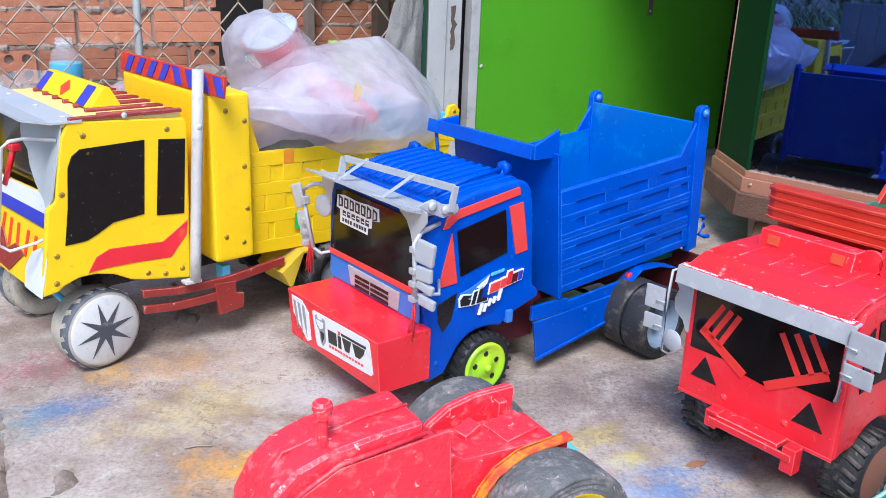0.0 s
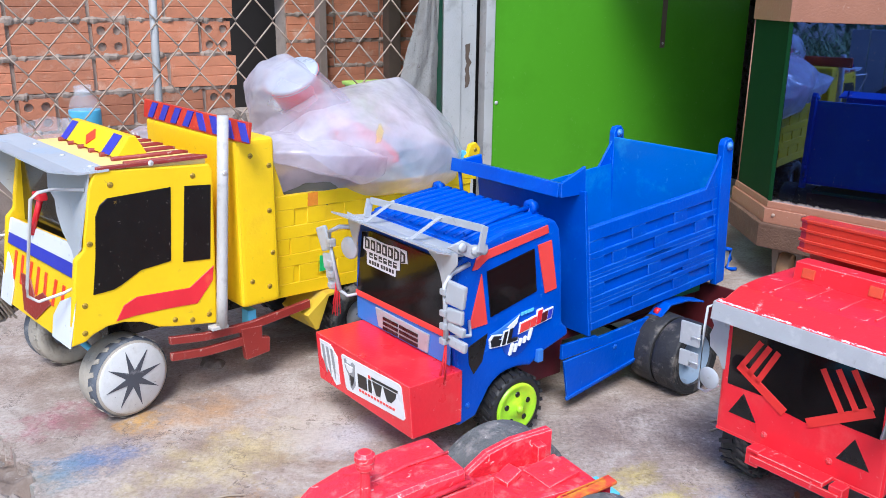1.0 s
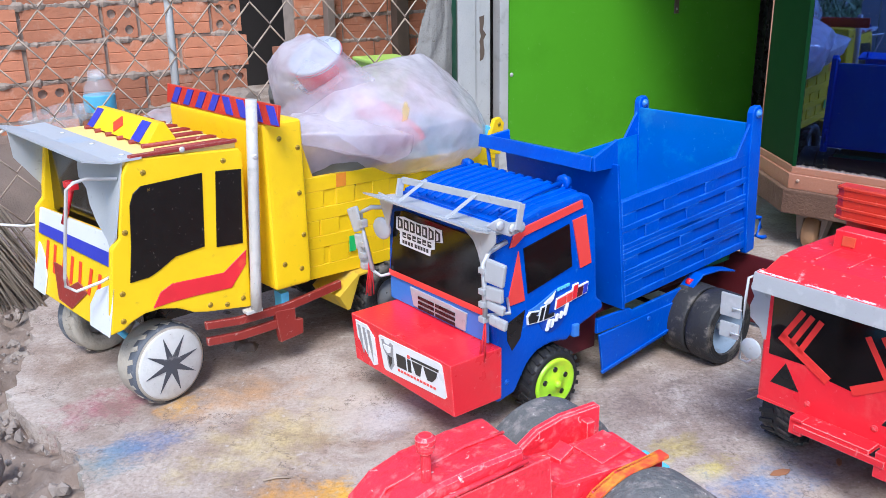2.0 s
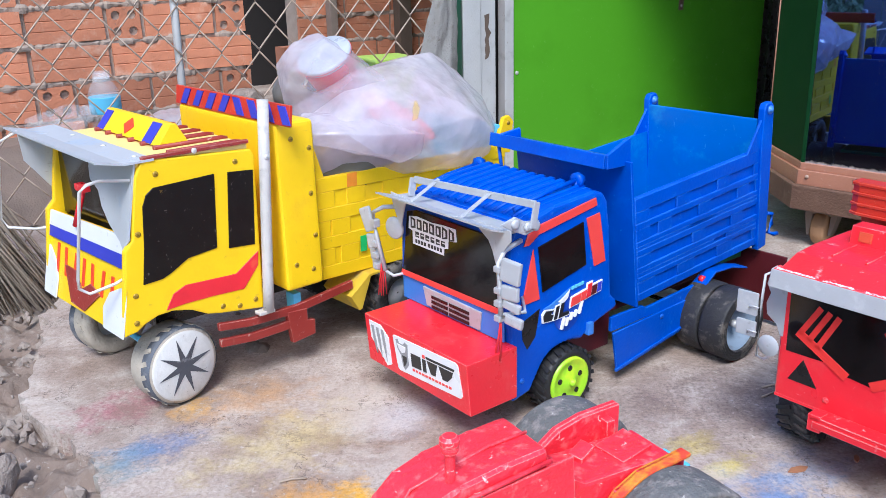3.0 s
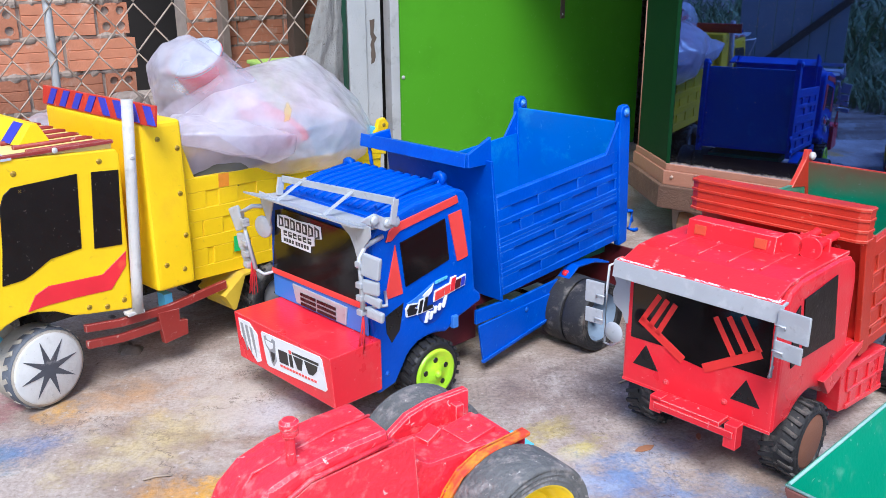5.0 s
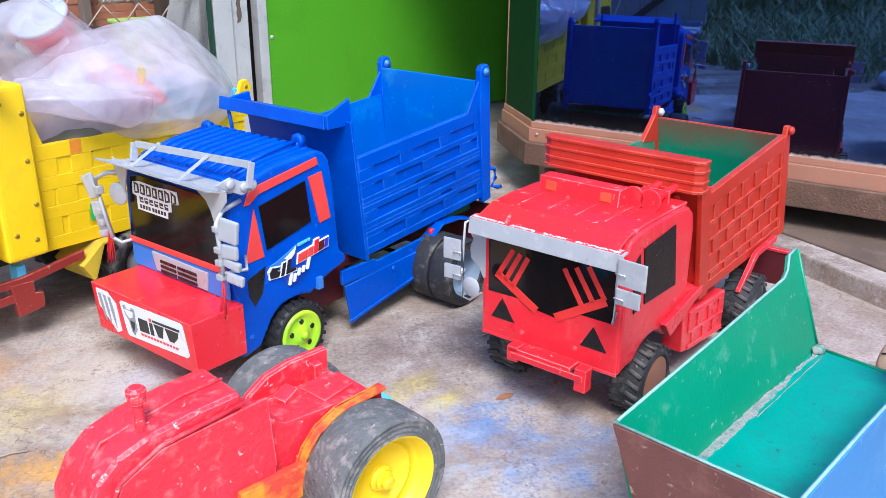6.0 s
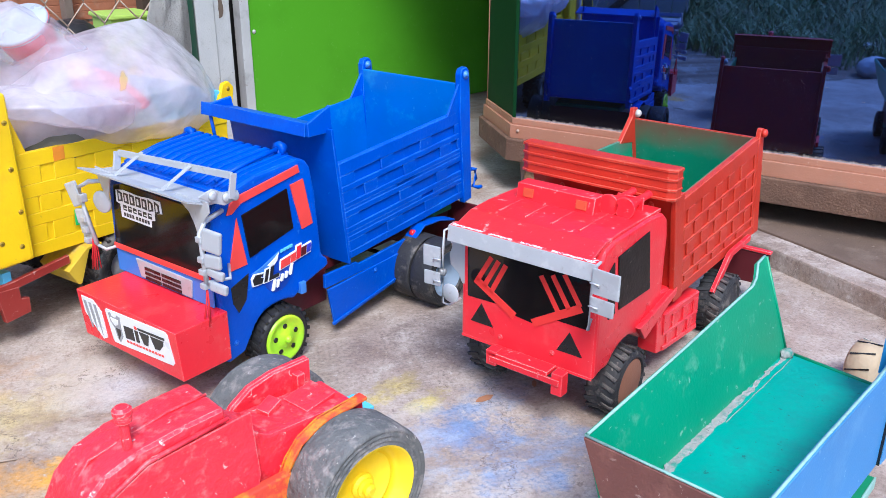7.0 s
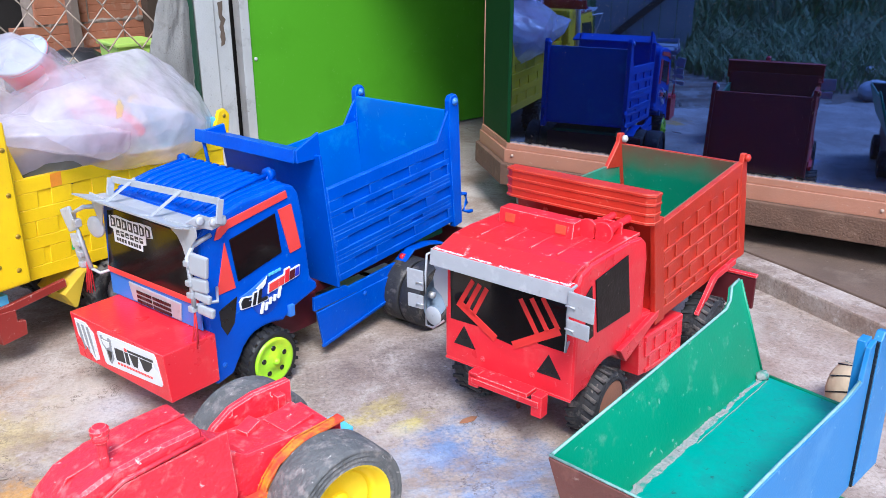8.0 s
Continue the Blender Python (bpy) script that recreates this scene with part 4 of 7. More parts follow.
# things in and on the yellow truck: a bag of plastic ware
def film_material(thin, thick):
    """Clouded plastic film; thin and thick: its least and greatest cover."""
    m = bpy.data.materials.new("plastic_film")
    m.use_nodes = True
    n, l = m.node_tree.nodes, m.node_tree.links
    b = n["Principled BSDF"]
    b.inputs["Roughness"].default_value, b.inputs["Specular IOR Level"].default_value = 0.13, 0.9
    tr, tl, mx, my = n.new("ShaderNodeBsdfTransparent"), n.new("ShaderNodeBsdfTranslucent"), n.new("ShaderNodeMixShader"), n.new("ShaderNodeMixShader")
    tl.inputs[0].default_value = (0.9, 0.86, 0.92, 1)
    co, no, ra = n.new("ShaderNodeTexCoord"), n.new("ShaderNodeTexNoise"), n.new("ShaderNodeMapRange")
    no.inputs["Scale"].default_value, no.inputs["Detail"].default_value = 13, 8
    l.new(co.outputs["Object"], no.inputs["Vector"])
    ra.inputs["From Min"].default_value, ra.inputs["From Max"].default_value = 0.36, 0.64
    ra.inputs["To Min"].default_value, ra.inputs["To Max"].default_value = thin, thick
    l.new(no.outputs[0], ra.inputs[0])
    mx.inputs[0].default_value = 0.5
    l.new(b.outputs[0], mx.inputs[1]), l.new(tl.outputs[0], mx.inputs[2])
    l.new(tr.outputs[0], my.inputs[1]), l.new(mx.outputs[0], my.inputs[2])
    l.new(my.outputs[0], n["Material Output"].inputs[0])
    # creases at two sizes: sharp ridges that run over warped cells
    f, wp, bp = n.new("ShaderNodeTexNoise"), n.new("ShaderNodeMix"), n.new("ShaderNodeBump")
    f.inputs["Scale"].default_value, f.inputs["Detail"].default_value, f.inputs["Distortion"].default_value = 11, 5, 0.8
    l.new(co.outputs["Object"], f.inputs["Vector"])
    wp.data_type, wp.blend_type = "RGBA", "LINEAR_LIGHT"
    wp.inputs[0].default_value = 0.05
    l.new(co.outputs["Object"], wp.inputs[6]), l.new(f.outputs[1], wp.inputs[7])
    height = f.outputs[0]
    for scale, wide, tall in ((7, 0.3, 1.2), (19, 0.25, 0.4)):
        vo, sm, ad = n.new("ShaderNodeTexVoronoi"), n.new("ShaderNodeMapRange"), n.new("ShaderNodeMath")
        vo.feature = "DISTANCE_TO_EDGE"
        vo.inputs["Scale"].default_value = scale
        l.new(wp.outputs[2], vo.inputs["Vector"])
        sm.inputs["From Max"].default_value, sm.inputs["To Min"].default_value, sm.inputs["To Max"].default_value = wide, tall, 0.0
        l.new(vo.outputs["Distance"], sm.inputs[0]), l.new(sm.outputs[0], ad.inputs[0]), l.new(height, ad.inputs[1])
        height = ad.outputs[0]
    bp.inputs["Strength"].default_value, bp.inputs["Distance"].default_value = 0.55, 0.004
    l.new(height, bp.inputs["Height"]), l.new(bp.outputs[0], b.inputs["Normal"])
    # a dried smear of yellow paint
    mp, ln, di, se, cm, om = n.new("ShaderNodeMapping"), n.new("ShaderNodeVectorMath"), n.new("ShaderNodeMath"), n.new("ShaderNodeMapRange"), n.new("ShaderNodeMix"), n.new("ShaderNodeMath")
    mp.vector_type, ln.operation, di.operation, om.operation = "TEXTURE", "LENGTH", "MULTIPLY_ADD", "MAXIMUM"
    mp.inputs["Location"].default_value, mp.inputs["Scale"].default_value, mp.inputs["Rotation"].default_value = (0.376, -0.035, 0.281), (0.0065, 0.06, 0.021), (0, radians(25), 0)
    l.new(co.outputs["Object"], mp.inputs["Vector"]), l.new(mp.outputs[0], ln.inputs[0])
    sn = n.new("ShaderNodeTexNoise")
    sn.inputs["Scale"].default_value, sn.inputs["Detail"].default_value = 90, 5
    l.new(co.outputs["Object"], sn.inputs["Vector"])
    di.inputs[1].default_value = 2.6
    l.new(sn.outputs[0], di.inputs[0]), l.new(ln.outputs["Value"], di.inputs[2])
    se.inputs["From Min"].default_value, se.inputs["From Max"].default_value, se.inputs["To Max"].default_value = 2.1, 1.75, 0.85
    l.new(di.outputs[0], se.inputs[0])
    cm.data_type = "RGBA"
    cm.inputs[6].default_value, cm.inputs[7].default_value = (0.8, 0.76, 0.83, 1), (0.85, 0.6, 0.02, 1)
    l.new(se.outputs[0], cm.inputs[0]), l.new(cm.outputs[2], b.inputs["Base Color"])
    l.new(ra.outputs[0], om.inputs[0]), l.new(se.outputs[0], om.inputs[1]), l.new(om.outputs[0], my.inputs[0])
    return m


M_FILM, M_CLEARFILM = film_material(0.4, 0.8), film_material(0.24, 0.5)
M_LIDGREY = mat("clouded_lid_plastic", (0.4, 0.42, 0.46), 0.3, vary=0.15, bump=0.1)
M_PINKRED = mat("pink_red_plastic", (0.8, 0.06, 0.08), 0.35, vary=0.08, bump=0.03)


def crumple(bm, amount, seed, size=9.0):
    """Sharp folds, as in thin plastic film."""
    for v in bm.verts:
        p = v.co * size + Vector((seed, seed * 2, 0))
        d = 0.0
        for k, s in ((1.0, 1.0), (0.55, 2.3), (0.35, 5.1)):
            d += k * (0.45 - abs(noise.noise(p * s)) * 1.6)
        v.co += v.normal * d * amount
    return bm


def lump(c, r, amount, seed, level=5, size=9.0):
    bm = bmesh.new()
    bmesh.ops.create_icosphere(bm, subdivisions=level, radius=1, matrix=Matrix.LocRotScale(c, None, r))
    bm.normal_update()
    return crumple(bm, amount, seed, size)


bag = thing("plastic_bag", pose(-0.4135, 0.8237, 0, 0, 0, 42.4), "crumpled translucent plastic bag of plastic ware in the yellow truck", "plastic bag")


def hull_bag(lumps, seed, wrinkle=0.0035, keep=None):
    """Film stretched over its contents: the hull of scattered points, softened, then creased."""
    r, bm = random.Random(seed), bmesh.new()
    for c, rad, n in lumps:
        for _ in range(n):
            d = Vector((r.gauss(0, 1), r.gauss(0, 1), r.gauss(0, 1))).normalized()
            bm.verts.new(Vector((c[0] + d.x * rad[0], c[1] + d.y * rad[1], c[2] + d.z * rad[2])))
    out = bmesh.ops.convex_hull(bm, input=bm.verts)
    bmesh.ops.delete(bm, geom=list({g for g in out["geom_interior"] + out["geom_unused"] if isinstance(g, bmesh.types.BMVert)}), context="VERTS")
    for _ in range(4):
        bmesh.ops.triangulate(bm, faces=bm.faces)
        bmesh.ops.subdivide_edges(bm, edges=[e for e in bm.edges if e.calc_length() > 0.006], cuts=1, use_grid_fill=True)
    bmesh.ops.triangulate(bm, faces=bm.faces)
    for _ in range(1):
        bmesh.ops.smooth_vert(bm, verts=bm.verts, factor=0.5, use_axis_x=True, use_axis_y=True, use_axis_z=True)
    bm.normal_update()
    for v in bm.verts:
        p = v.co
        q = Vector((p.x * 30 + p.z * 22, p.y * 16, p.z * 60 - p.x * 26)) + Vector((seed, 0, 0))
        d = -abs(noise.noise(q * 0.45)) * 2.2 - abs(noise.noise(q * 1.1)) * 1.1 - abs(noise.noise(p * 34)) * 1.3
        v.co += v.normal * (d + 1.2) * wrinkle
        if keep:
            keep(v)
    return bm


def in_bed(v):
    if v.co.y > -0.006 and v.co.z < 0.215:
        v.co.y = max(v.co.y, -0.006)
        v.co.z = max(v.co.z, 0.108)
    v.co.x = max(v.co.x, 0.24 if v.co.z < 0.29 else 0.2)


part("body", hull_bag([((0.35, 0.045, 0.245), (0.115, 0.1, 0.085), 22), ((0.45, 0.055, 0.258), (0.125, 0.112, 0.088), 26), ((0.53, 0.07, 0.222), (0.075, 0.1, 0.062), 20), ((0.405, -0.02, 0.222), (0.06, 0.018, 0.018), 14)], 5, 0.0013, keep=in_bed), M_FILM, bag, smooth=True)
part("mouth", hull_bag([((0.316, 0.066, 0.331), (0.055, 0.056, 0.046), 30), ((0.345, 0.07, 0.295), (0.075, 0.075, 0.072), 20)], 9, 0.0015), M_CLEARFILM, bag, smooth=True)
part("flap", hull_bag([((0.285, 0.01, 0.272), (0.06, 0.06, 0.018), 22), ((0.35, -0.015, 0.25), (0.06, 0.04, 0.03), 14)], 14, 0.0015), M_FILM, bag, smooth=True)
part("bowl", put(lathe([(0.024, -0.042), (0.034, 0.02), (0.037, 0.022), (0.034, 0.018), (0.023, -0.039)], 36, "z"), pose(0.333, 0.07, 0.33, 10, -34, 0)), M_PINKRED, bag, "pink-red plastic bowl inside the bag")
part("lid", put(lathe([(0.001, 0.002), (0.034, 0.002), (0.036, 0.0), (0.036, -0.005)], 36, "z"), pose(0.3205, 0.066, 0.3495, 10, -34, 0)), M_LIDGREY, bag, "white plastic lid inside the bag")
part("basin", put(lathe([(0.03, 0.0), (0.05, 0.04), (0.054, 0.042), (0.05, 0.036), (0.03, 0.004)], 36, "z"), pose(0.378, 0.03, 0.236, 24, 22, 0)), M_PINKRED, bag, "pink-red plastic basin inside the bag")
part("cloth", lump((0.33, 0.032, 0.205), (0.06, 0.045, 0.035), 0.01, 22, 4), mat("dark_cloth", (0.12, 0.11, 0.08), 0.8), bag, "dark rags inside the bag", smooth=True)

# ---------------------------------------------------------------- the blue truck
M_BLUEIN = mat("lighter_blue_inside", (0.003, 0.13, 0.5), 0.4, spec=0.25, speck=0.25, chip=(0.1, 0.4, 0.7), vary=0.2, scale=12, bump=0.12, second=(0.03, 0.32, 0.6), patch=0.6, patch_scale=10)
M_BLUELIGHT = mat("light_blue_paint", (0.05, 0.2, 0.6), 0.35, vary=0.12, bump=0.1)
M_EMBLEM = mat("deep_blue_print", (0.004, 0.05, 0.36), 0.35, vary=0.1, bump=0.02)
M_STICKER = mat("white_sticker", (0.78, 0.78, 0.78), 0.3, vary=0.03, bump=0.02)
M_GREYINK = mat("grey_ink", (0.3, 0.3, 0.31), 0.4, bump=0)
M_INK = mat("black_ink", (0.015, 0.015, 0.017), 0.35, vary=0.1, bump=0)
M_STRIPRED = mat("coral_red_paint", (0.78, 0.06, 0.05), 0.4, vary=0.1, bump=0.08)
M_RUBBERBLACK = mat("clean_black_rubber", (0.015, 0.015, 0.016), 0.55, vary=0.3, bump=0.25)
M_GREENFRAME = mat("dark_green_paint", (0.01, 0.22, 0.09), 0.45, vary=0.2, bump=0.1)
M_MAROON = mat("maroon_paint", (0.09, 0.008, 0.012), 0.5, vary=0.2, bump=0.15)
M_RIMBLUE = mat("dusty_blue_rim", (0.2, 0.27, 0.36), 0.6, vary=0.2, bump=0.2, second=(0.1, 0.1, 0.1), patch=0.5, patch_scale=40)
M_TASSEL = mat("red_thread", (0.75, 0.03, 0.04), 0.7, vary=0.15, bump=0)


def groove_tyre(r, w):
    """A tyre of wound rubber strip: fine rings on its wall."""
    h = w / 2
    prof = [(r * 0.7, h * 0.3), (r * 0.7, -h * 0.85)]
    for i in range(7):
        q = r * (0.72 + 0.036 * i)
        prof += [(q, -h + 0.0008 * (i % 2)), (q + r * 0.022, -h - 0.0006 + 0.0008 * (i % 2))]
    prof += [(r * 0.985, -h * 0.94), (r, -h * 0.8), (r * 1.005, 0), (r, h * 0.8), (r * 0.97, h), (r * 0.72, h)]
    return lathe(prof, 56, ends="ring")


def mirror_stack(t, base, plates, tassel, name_label):
    """An upright mirror arm: bent tube, clamps, mirror plates and a red tassel."""
    arm = part("mirror_arm", tube(base, 0.0026), M_SILVER, t, name_label)
    for i, (x, y, z, w, h, tilt, rnd) in enumerate(plates):
        if rnd:
            b = lathe([(0.0005, -0.002), (w * 0.9, -0.002), (w, -0.001), (w, 0.001), (w * 0.9, 0.002), (0.0005, 0.002)], 24, "x")
        else:
            b = box(-0.0025, 0.0025, -w / 2, w / 2, -h / 2, h / 2, 0.0022)
        part("mirror", put(b, pose(x, y, z, tilt, 0, 12)), M_SILVER, arm, "small silver mirror")
        part("clamp", put(box(-0.004, 0.004, -0.004, 0.004, -0.003, 0.003, 0.001), pose(base[3][0], (base[2][1] + base[3][1]) / 2, z)), M_SILVER, arm)
    x, y, z = tassel
    bm = bmesh.new()
    for k in range(7):
        dx, dy = random.uniform(-0.004, 0.004), random.uniform(-0.006, 0.006)
        tube([(x, y, z), (x + dx * 0.4, y + dy * 0.5, z - 0.02), (x + dx - 0.002, y + dy, z - random.uniform(0.035, 0.055))], 0.0007, bm, 5)
    part("tassel", bm, M_TASSEL, arm, "red thread tassel")
    return arm


def blue_truck():
    t = thing("toy_dump_truck", pose(-0.163, 0.8635, 0, 0, 0, 38.9), "blue metal toy dump truck with red front box and lime wheels", "toy truck", "toy dump trucks")
    near, far = -0.163, 0.012
    # red box bumper with stickers
    bx = part("front_box", prism([(0.0, 0.1), (0.064, 0.1), (0.064, 0.045), (0.004, 0.045)], "y", -0.171, 0.0, 0.0012), M_RED, t, "glossy red box with two white stickers")
    on = lambda z: (0.1 - z) * 0.073
    def sticker(name, pts, material, lvl, label=""):
        return part(name, shear(prism(pts, "x", -0.0005 * lvl - 0.0004, 0.0002), on), material, bx, label)
    sticker("sticker", [(-0.054, 0.0925), (-0.155, 0.0975), (-0.1585, 0.095), (-0.162, 0.0635), (-0.159, 0.0605), (-0.059, 0.0535), (-0.056, 0.056), (-0.052, 0.0905)], M_STICKER, 1, "white sticker with black marks")
    sticker("mark", [(-0.0575, 0.089), (-0.0615, 0.0905), (-0.063, 0.0865), (-0.07, 0.0865), (-0.0735, 0.0905), (-0.078, 0.089), (-0.0765, 0.076), (-0.077, 0.066), (-0.07, 0.0575), (-0.0665, 0.0605), (-0.0645, 0.073), (-0.0595, 0.079)], M_GREYINK, 2, "plain grey shape")
    sticker("mark", [(-0.0605, 0.085), (-0.0745, 0.085), (-0.073, 0.079), (-0.0675, 0.0765), (-0.0625, 0.08)], M_STICKER, 3)
    sticker("mark", [(-0.0675, 0.074), (-0.075, 0.074), (-0.0735, 0.067), (-0.0695, 0.0615)], M_INK, 3)
    # four slanting black blocks under a long black bar, a red dot and a red line
    for pts in ([(-0.0825, 0.0815), (-0.0985, 0.0825), (-0.0985, 0.068), (-0.0825, 0.0667)],
                [(-0.1015, 0.0822), (-0.107, 0.0824), (-0.107, 0.0686), (-0.1015, 0.0683)],
                [(-0.1095, 0.0828), (-0.126, 0.0838), (-0.1215, 0.07), (-0.1145, 0.0697)],
                [(-0.1285, 0.084), (-0.1505, 0.085), (-0.148, 0.0785), (-0.141, 0.0718), (-0.1335, 0.071)],
                [(-0.108, 0.0868), (-0.153, 0.0895), (-0.1525, 0.0868), (-0.1085, 0.0845)]):
        sticker("mark", pts, M_INK, 2, "plain black shape")
    sticker("mark", [(-0.1022, 0.0872), (-0.1062, 0.0874), (-0.1062, 0.0838), (-0.1022, 0.0836)], M_STRIPRED, 2, "plain red dot")
    for k in range(12):
        y = -0.083 - k * 0.0054
        sticker("mark", [(y, 0.0642 + k * 0.0003), (y - 0.0036, 0.0644 + k * 0.0003), (y - 0.0036, 0.0619 + k * 0.0003), (y, 0.0617 + k * 0.0003)], M_STRIPRED, 2, "plain red bar")
    sticker("sticker", [(-0.009, 0.095), (-0.03, 0.0955), (-0.043, 0.085), (-0.044, 0.054), (-0.036, 0.05), (-0.024, 0.062), (-0.01, 0.075)], M_STICKER, 1, "white cut sticker with dark stripes")
    for k in range(3):
        y = -0.013 - k * 0.009
        sticker("mark", [(y, 0.091), (y - 0.0045, 0.091), (y - 0.0065, 0.075), (y - 0.006, 0.059 - k * 0.002), (y - 0.002, 0.073)], M_GREYINK, 2, "plain grey stripe")
    # cab
    prof = [(0.066, 0.034), (0.09, 0.039), (0.1, 0.055), (0.108, 0.067), (0.12, 0.0755), (0.134, 0.0785), (0.15, 0.078), (0.164, 0.0745), (0.176, 0.084), (0.2195, 0.097), (0.2175, 0.106), (0.209, 0.113), (0.203, 0.19), (0.198, 0.219), (0.191, 0.229), (0.178, 0.2335), (0.12, 0.2285), (0.08, 0.2185), (0.068, 0.2115), (0.0615, 0.203), (0.059, 0.136), (0.063, 0.104)]
    cab = part("cab", prism(prof, "y", near, far, 0.005, seg=3), M_BLUE, t, smooth=False)
    part("windscreen", blade([(0.006, 0.1345), (-0.154, 0.1355), (-0.151, 0.2), (-0.14, 0.2065), (-0.022, 0.2078), (-0.006, 0.2035)], -0.0025, "x", 0.0595), M_GLASSBLACK, cab, "dark glossy windscreen with a white sticker")
    st = part("sticker", blade([(-0.0105, 0.199), (-0.024, 0.2015), (-0.05, 0.2), (-0.07, 0.2015), (-0.089, 0.2015), (-0.0905, 0.1885), (-0.077, 0.186), (-0.0765, 0.178), (-0.07, 0.1765), (-0.069, 0.169), (-0.016, 0.1695), (-0.016, 0.184), (-0.009, 0.1855)], -0.0006, "x", 0.0568, bev=0.0001), M_STICKER, cab, "white cut sticker with rows of black marks")
    r = random.Random(3)
    for k in range(7):
        y, q = -0.0135 - k * 0.0108, r.uniform(-0.0012, 0.0012)
        part("mark", blade([(y, 0.1875 + q), (y - 0.0085, 0.1875 - q), (y - 0.0085, 0.1985 + q), (y - 0.0005, 0.199 - q)], -0.0003, "x", 0.0562, bev=0), M_INK, st)
        part("mark_centre", blade([(y - 0.0026, 0.1898 + q), (y - 0.0058, 0.19), (y - 0.0056, 0.1962), (y - 0.003, 0.1968)], -0.0003, "x", 0.0559, bev=0), M_STICKER, st)
    for k in range(6):
        y = -0.0215 - k * 0.0088
        part("mark", blade([(y, 0.1785), (y - 0.0062, 0.1785), (y - 0.0062, 0.1845), (y, 0.1845)], -0.0003, "x", 0.0562, bev=0), M_INK, st)
        part("mark_centre", blade([(y - 0.0022, 0.1803 + 0.0016 * (k % 2)), (y - 0.0066, 0.1803 + 0.0016 * (k % 2)), (y - 0.0066, 0.1815 + 0.0016 * (k % 2)), (y - 0.0022, 0.1815 + 0.0016 * (k % 2))], -0.0003, "x", 0.0559, bev=0), M_STICKER, st)
    for k in range(9):
        y = -0.021 - k * 0.005 - (0.002 if k > 3 else 0)
        part("mark", blade([(y, 0.1718), (y - 0.0034, 0.1718), (y - 0.0034, 0.1758), (y, 0.1758)], -0.0003, "x", 0.0562, bev=0), M_INK, st)
    part("red_band", blade([(0.009, 0.128), (-0.157, 0.129), (-0.156, 0.1355), (0.008, 0.1345)], -0.003, "x", 0.0595), M_STRIPRED, cab, "red painted band")
    part("lower_front", blade([(0.009, 0.1005), (-0.157, 0.1005), (-0.157, 0.129), (0.009, 0.128)], -0.0015, "x", 0.0605), M_BLUELIGHT, cab, "lighter blue lower front")
    gr = part("grille", blade([(-0.03, 0.1245), (-0.126, 0.1235), (-0.123, 0.103), (-0.036, 0.104)], -0.0022, "x", 0.059), M_SILVER, cab, "silver grille with dark slots")
    for k in range(3):
        for y0, y1 in ((-0.046, -0.073), (-0.076, -0.108)):
            z = 0.1185 - k * 0.0055
            part("slot", blade([(y0, z), (y1, z), (y1, z - 0.0032), (y0, z - 0.0032)], -0.0008, "x", 0.0566, bev=0), M_BLACK, gr)
    sd = near - 0.0
    def decal(name, pts, material, lvl=1, label="", par=None):
        return part(name, blade(pts, -0.0007 * lvl, "y", sd, bev=0.0002), material, par or cab, label)
    decal("side_window", [(0.098, 0.192), (0.1607, 0.2045), (0.1665, 0.158), (0.1046, 0.1435)], M_GLASSBLACK, 2, "black side window")
    part("roof_strip", blade([(0.079, 0.1965), (0.084, 0.2075), (0.095, 0.2135), (0.178, 0.2265), (0.18, 0.218), (0.098, 0.2045), (0.086, 0.1965)], -0.002, "y", sd), M_STRIPRED, cab, "coral red strip")
    decal("red_panel", [(0.1655, 0.207), (0.1847, 0.2095), (0.1955, 0.1555), (0.179, 0.153)], M_STRIPRED, 2, "coral red panel")
    decal("red_panel", [(0.0915, 0.191), (0.1005, 0.1375), (0.0765, 0.1365)], M_STRIPRED, 2, "coral red triangle")
    decal("dark_panel", [(0.077, 0.118), (0.0803, 0.1195), (0.1015, 0.127), (0.0985, 0.112), (0.0955, 0.0985), (0.0845, 0.0875), (0.078, 0.1)], M_BLACK, 1, "black lower corner")
    decal("emblem", arc(0.1405, 0.112, 0.0195, 0, 360, 28)[:-1], M_EMBLEM, 1, "darker blue round emblem")
    decal("swoosh", [(0.1045, 0.1245), (0.117, 0.1275), (0.13, 0.1325), (0.1445, 0.1385), (0.141, 0.13), (0.136, 0.1245), (0.12, 0.122)], M_BLUELIGHT, 2, "light blue and white swoosh")
    decal("swoosh", [(0.126, 0.1275), (0.1385, 0.134), (0.143, 0.1375), (0.14, 0.129), (0.134, 0.1245)], M_STICKER, 3, "white swoosh")
    # a tapering black mark in three pieces, each with a white rim
    for pts in ([(0.1055, 0.1115), (0.1165, 0.1105), (0.119, 0.116), (0.1145, 0.1175), (0.1195, 0.1205), (0.1085, 0.1225), (0.1045, 0.118)],
                [(0.1195, 0.1103), (0.1238, 0.1102), (0.1275, 0.1238), (0.1232, 0.1234)],
                [(0.1262, 0.1102), (0.1405, 0.1108), (0.1412, 0.1142), (0.132, 0.114), (0.1345, 0.1255), (0.1302, 0.125)]):
        cx, cz = sum(p[0] for p in pts) / len(pts), sum(p[1] for p in pts) / len(pts)
        rim = [(p[0] + math.copysign(0.0014, p[0] - cx), p[1] + math.copysign(0.0014, p[1] - cz)) for p in pts]
        decal("mark", rim, M_STICKER, 3)
        decal("mark", pts, M_INK, 4, "plain black shape with a white rim")
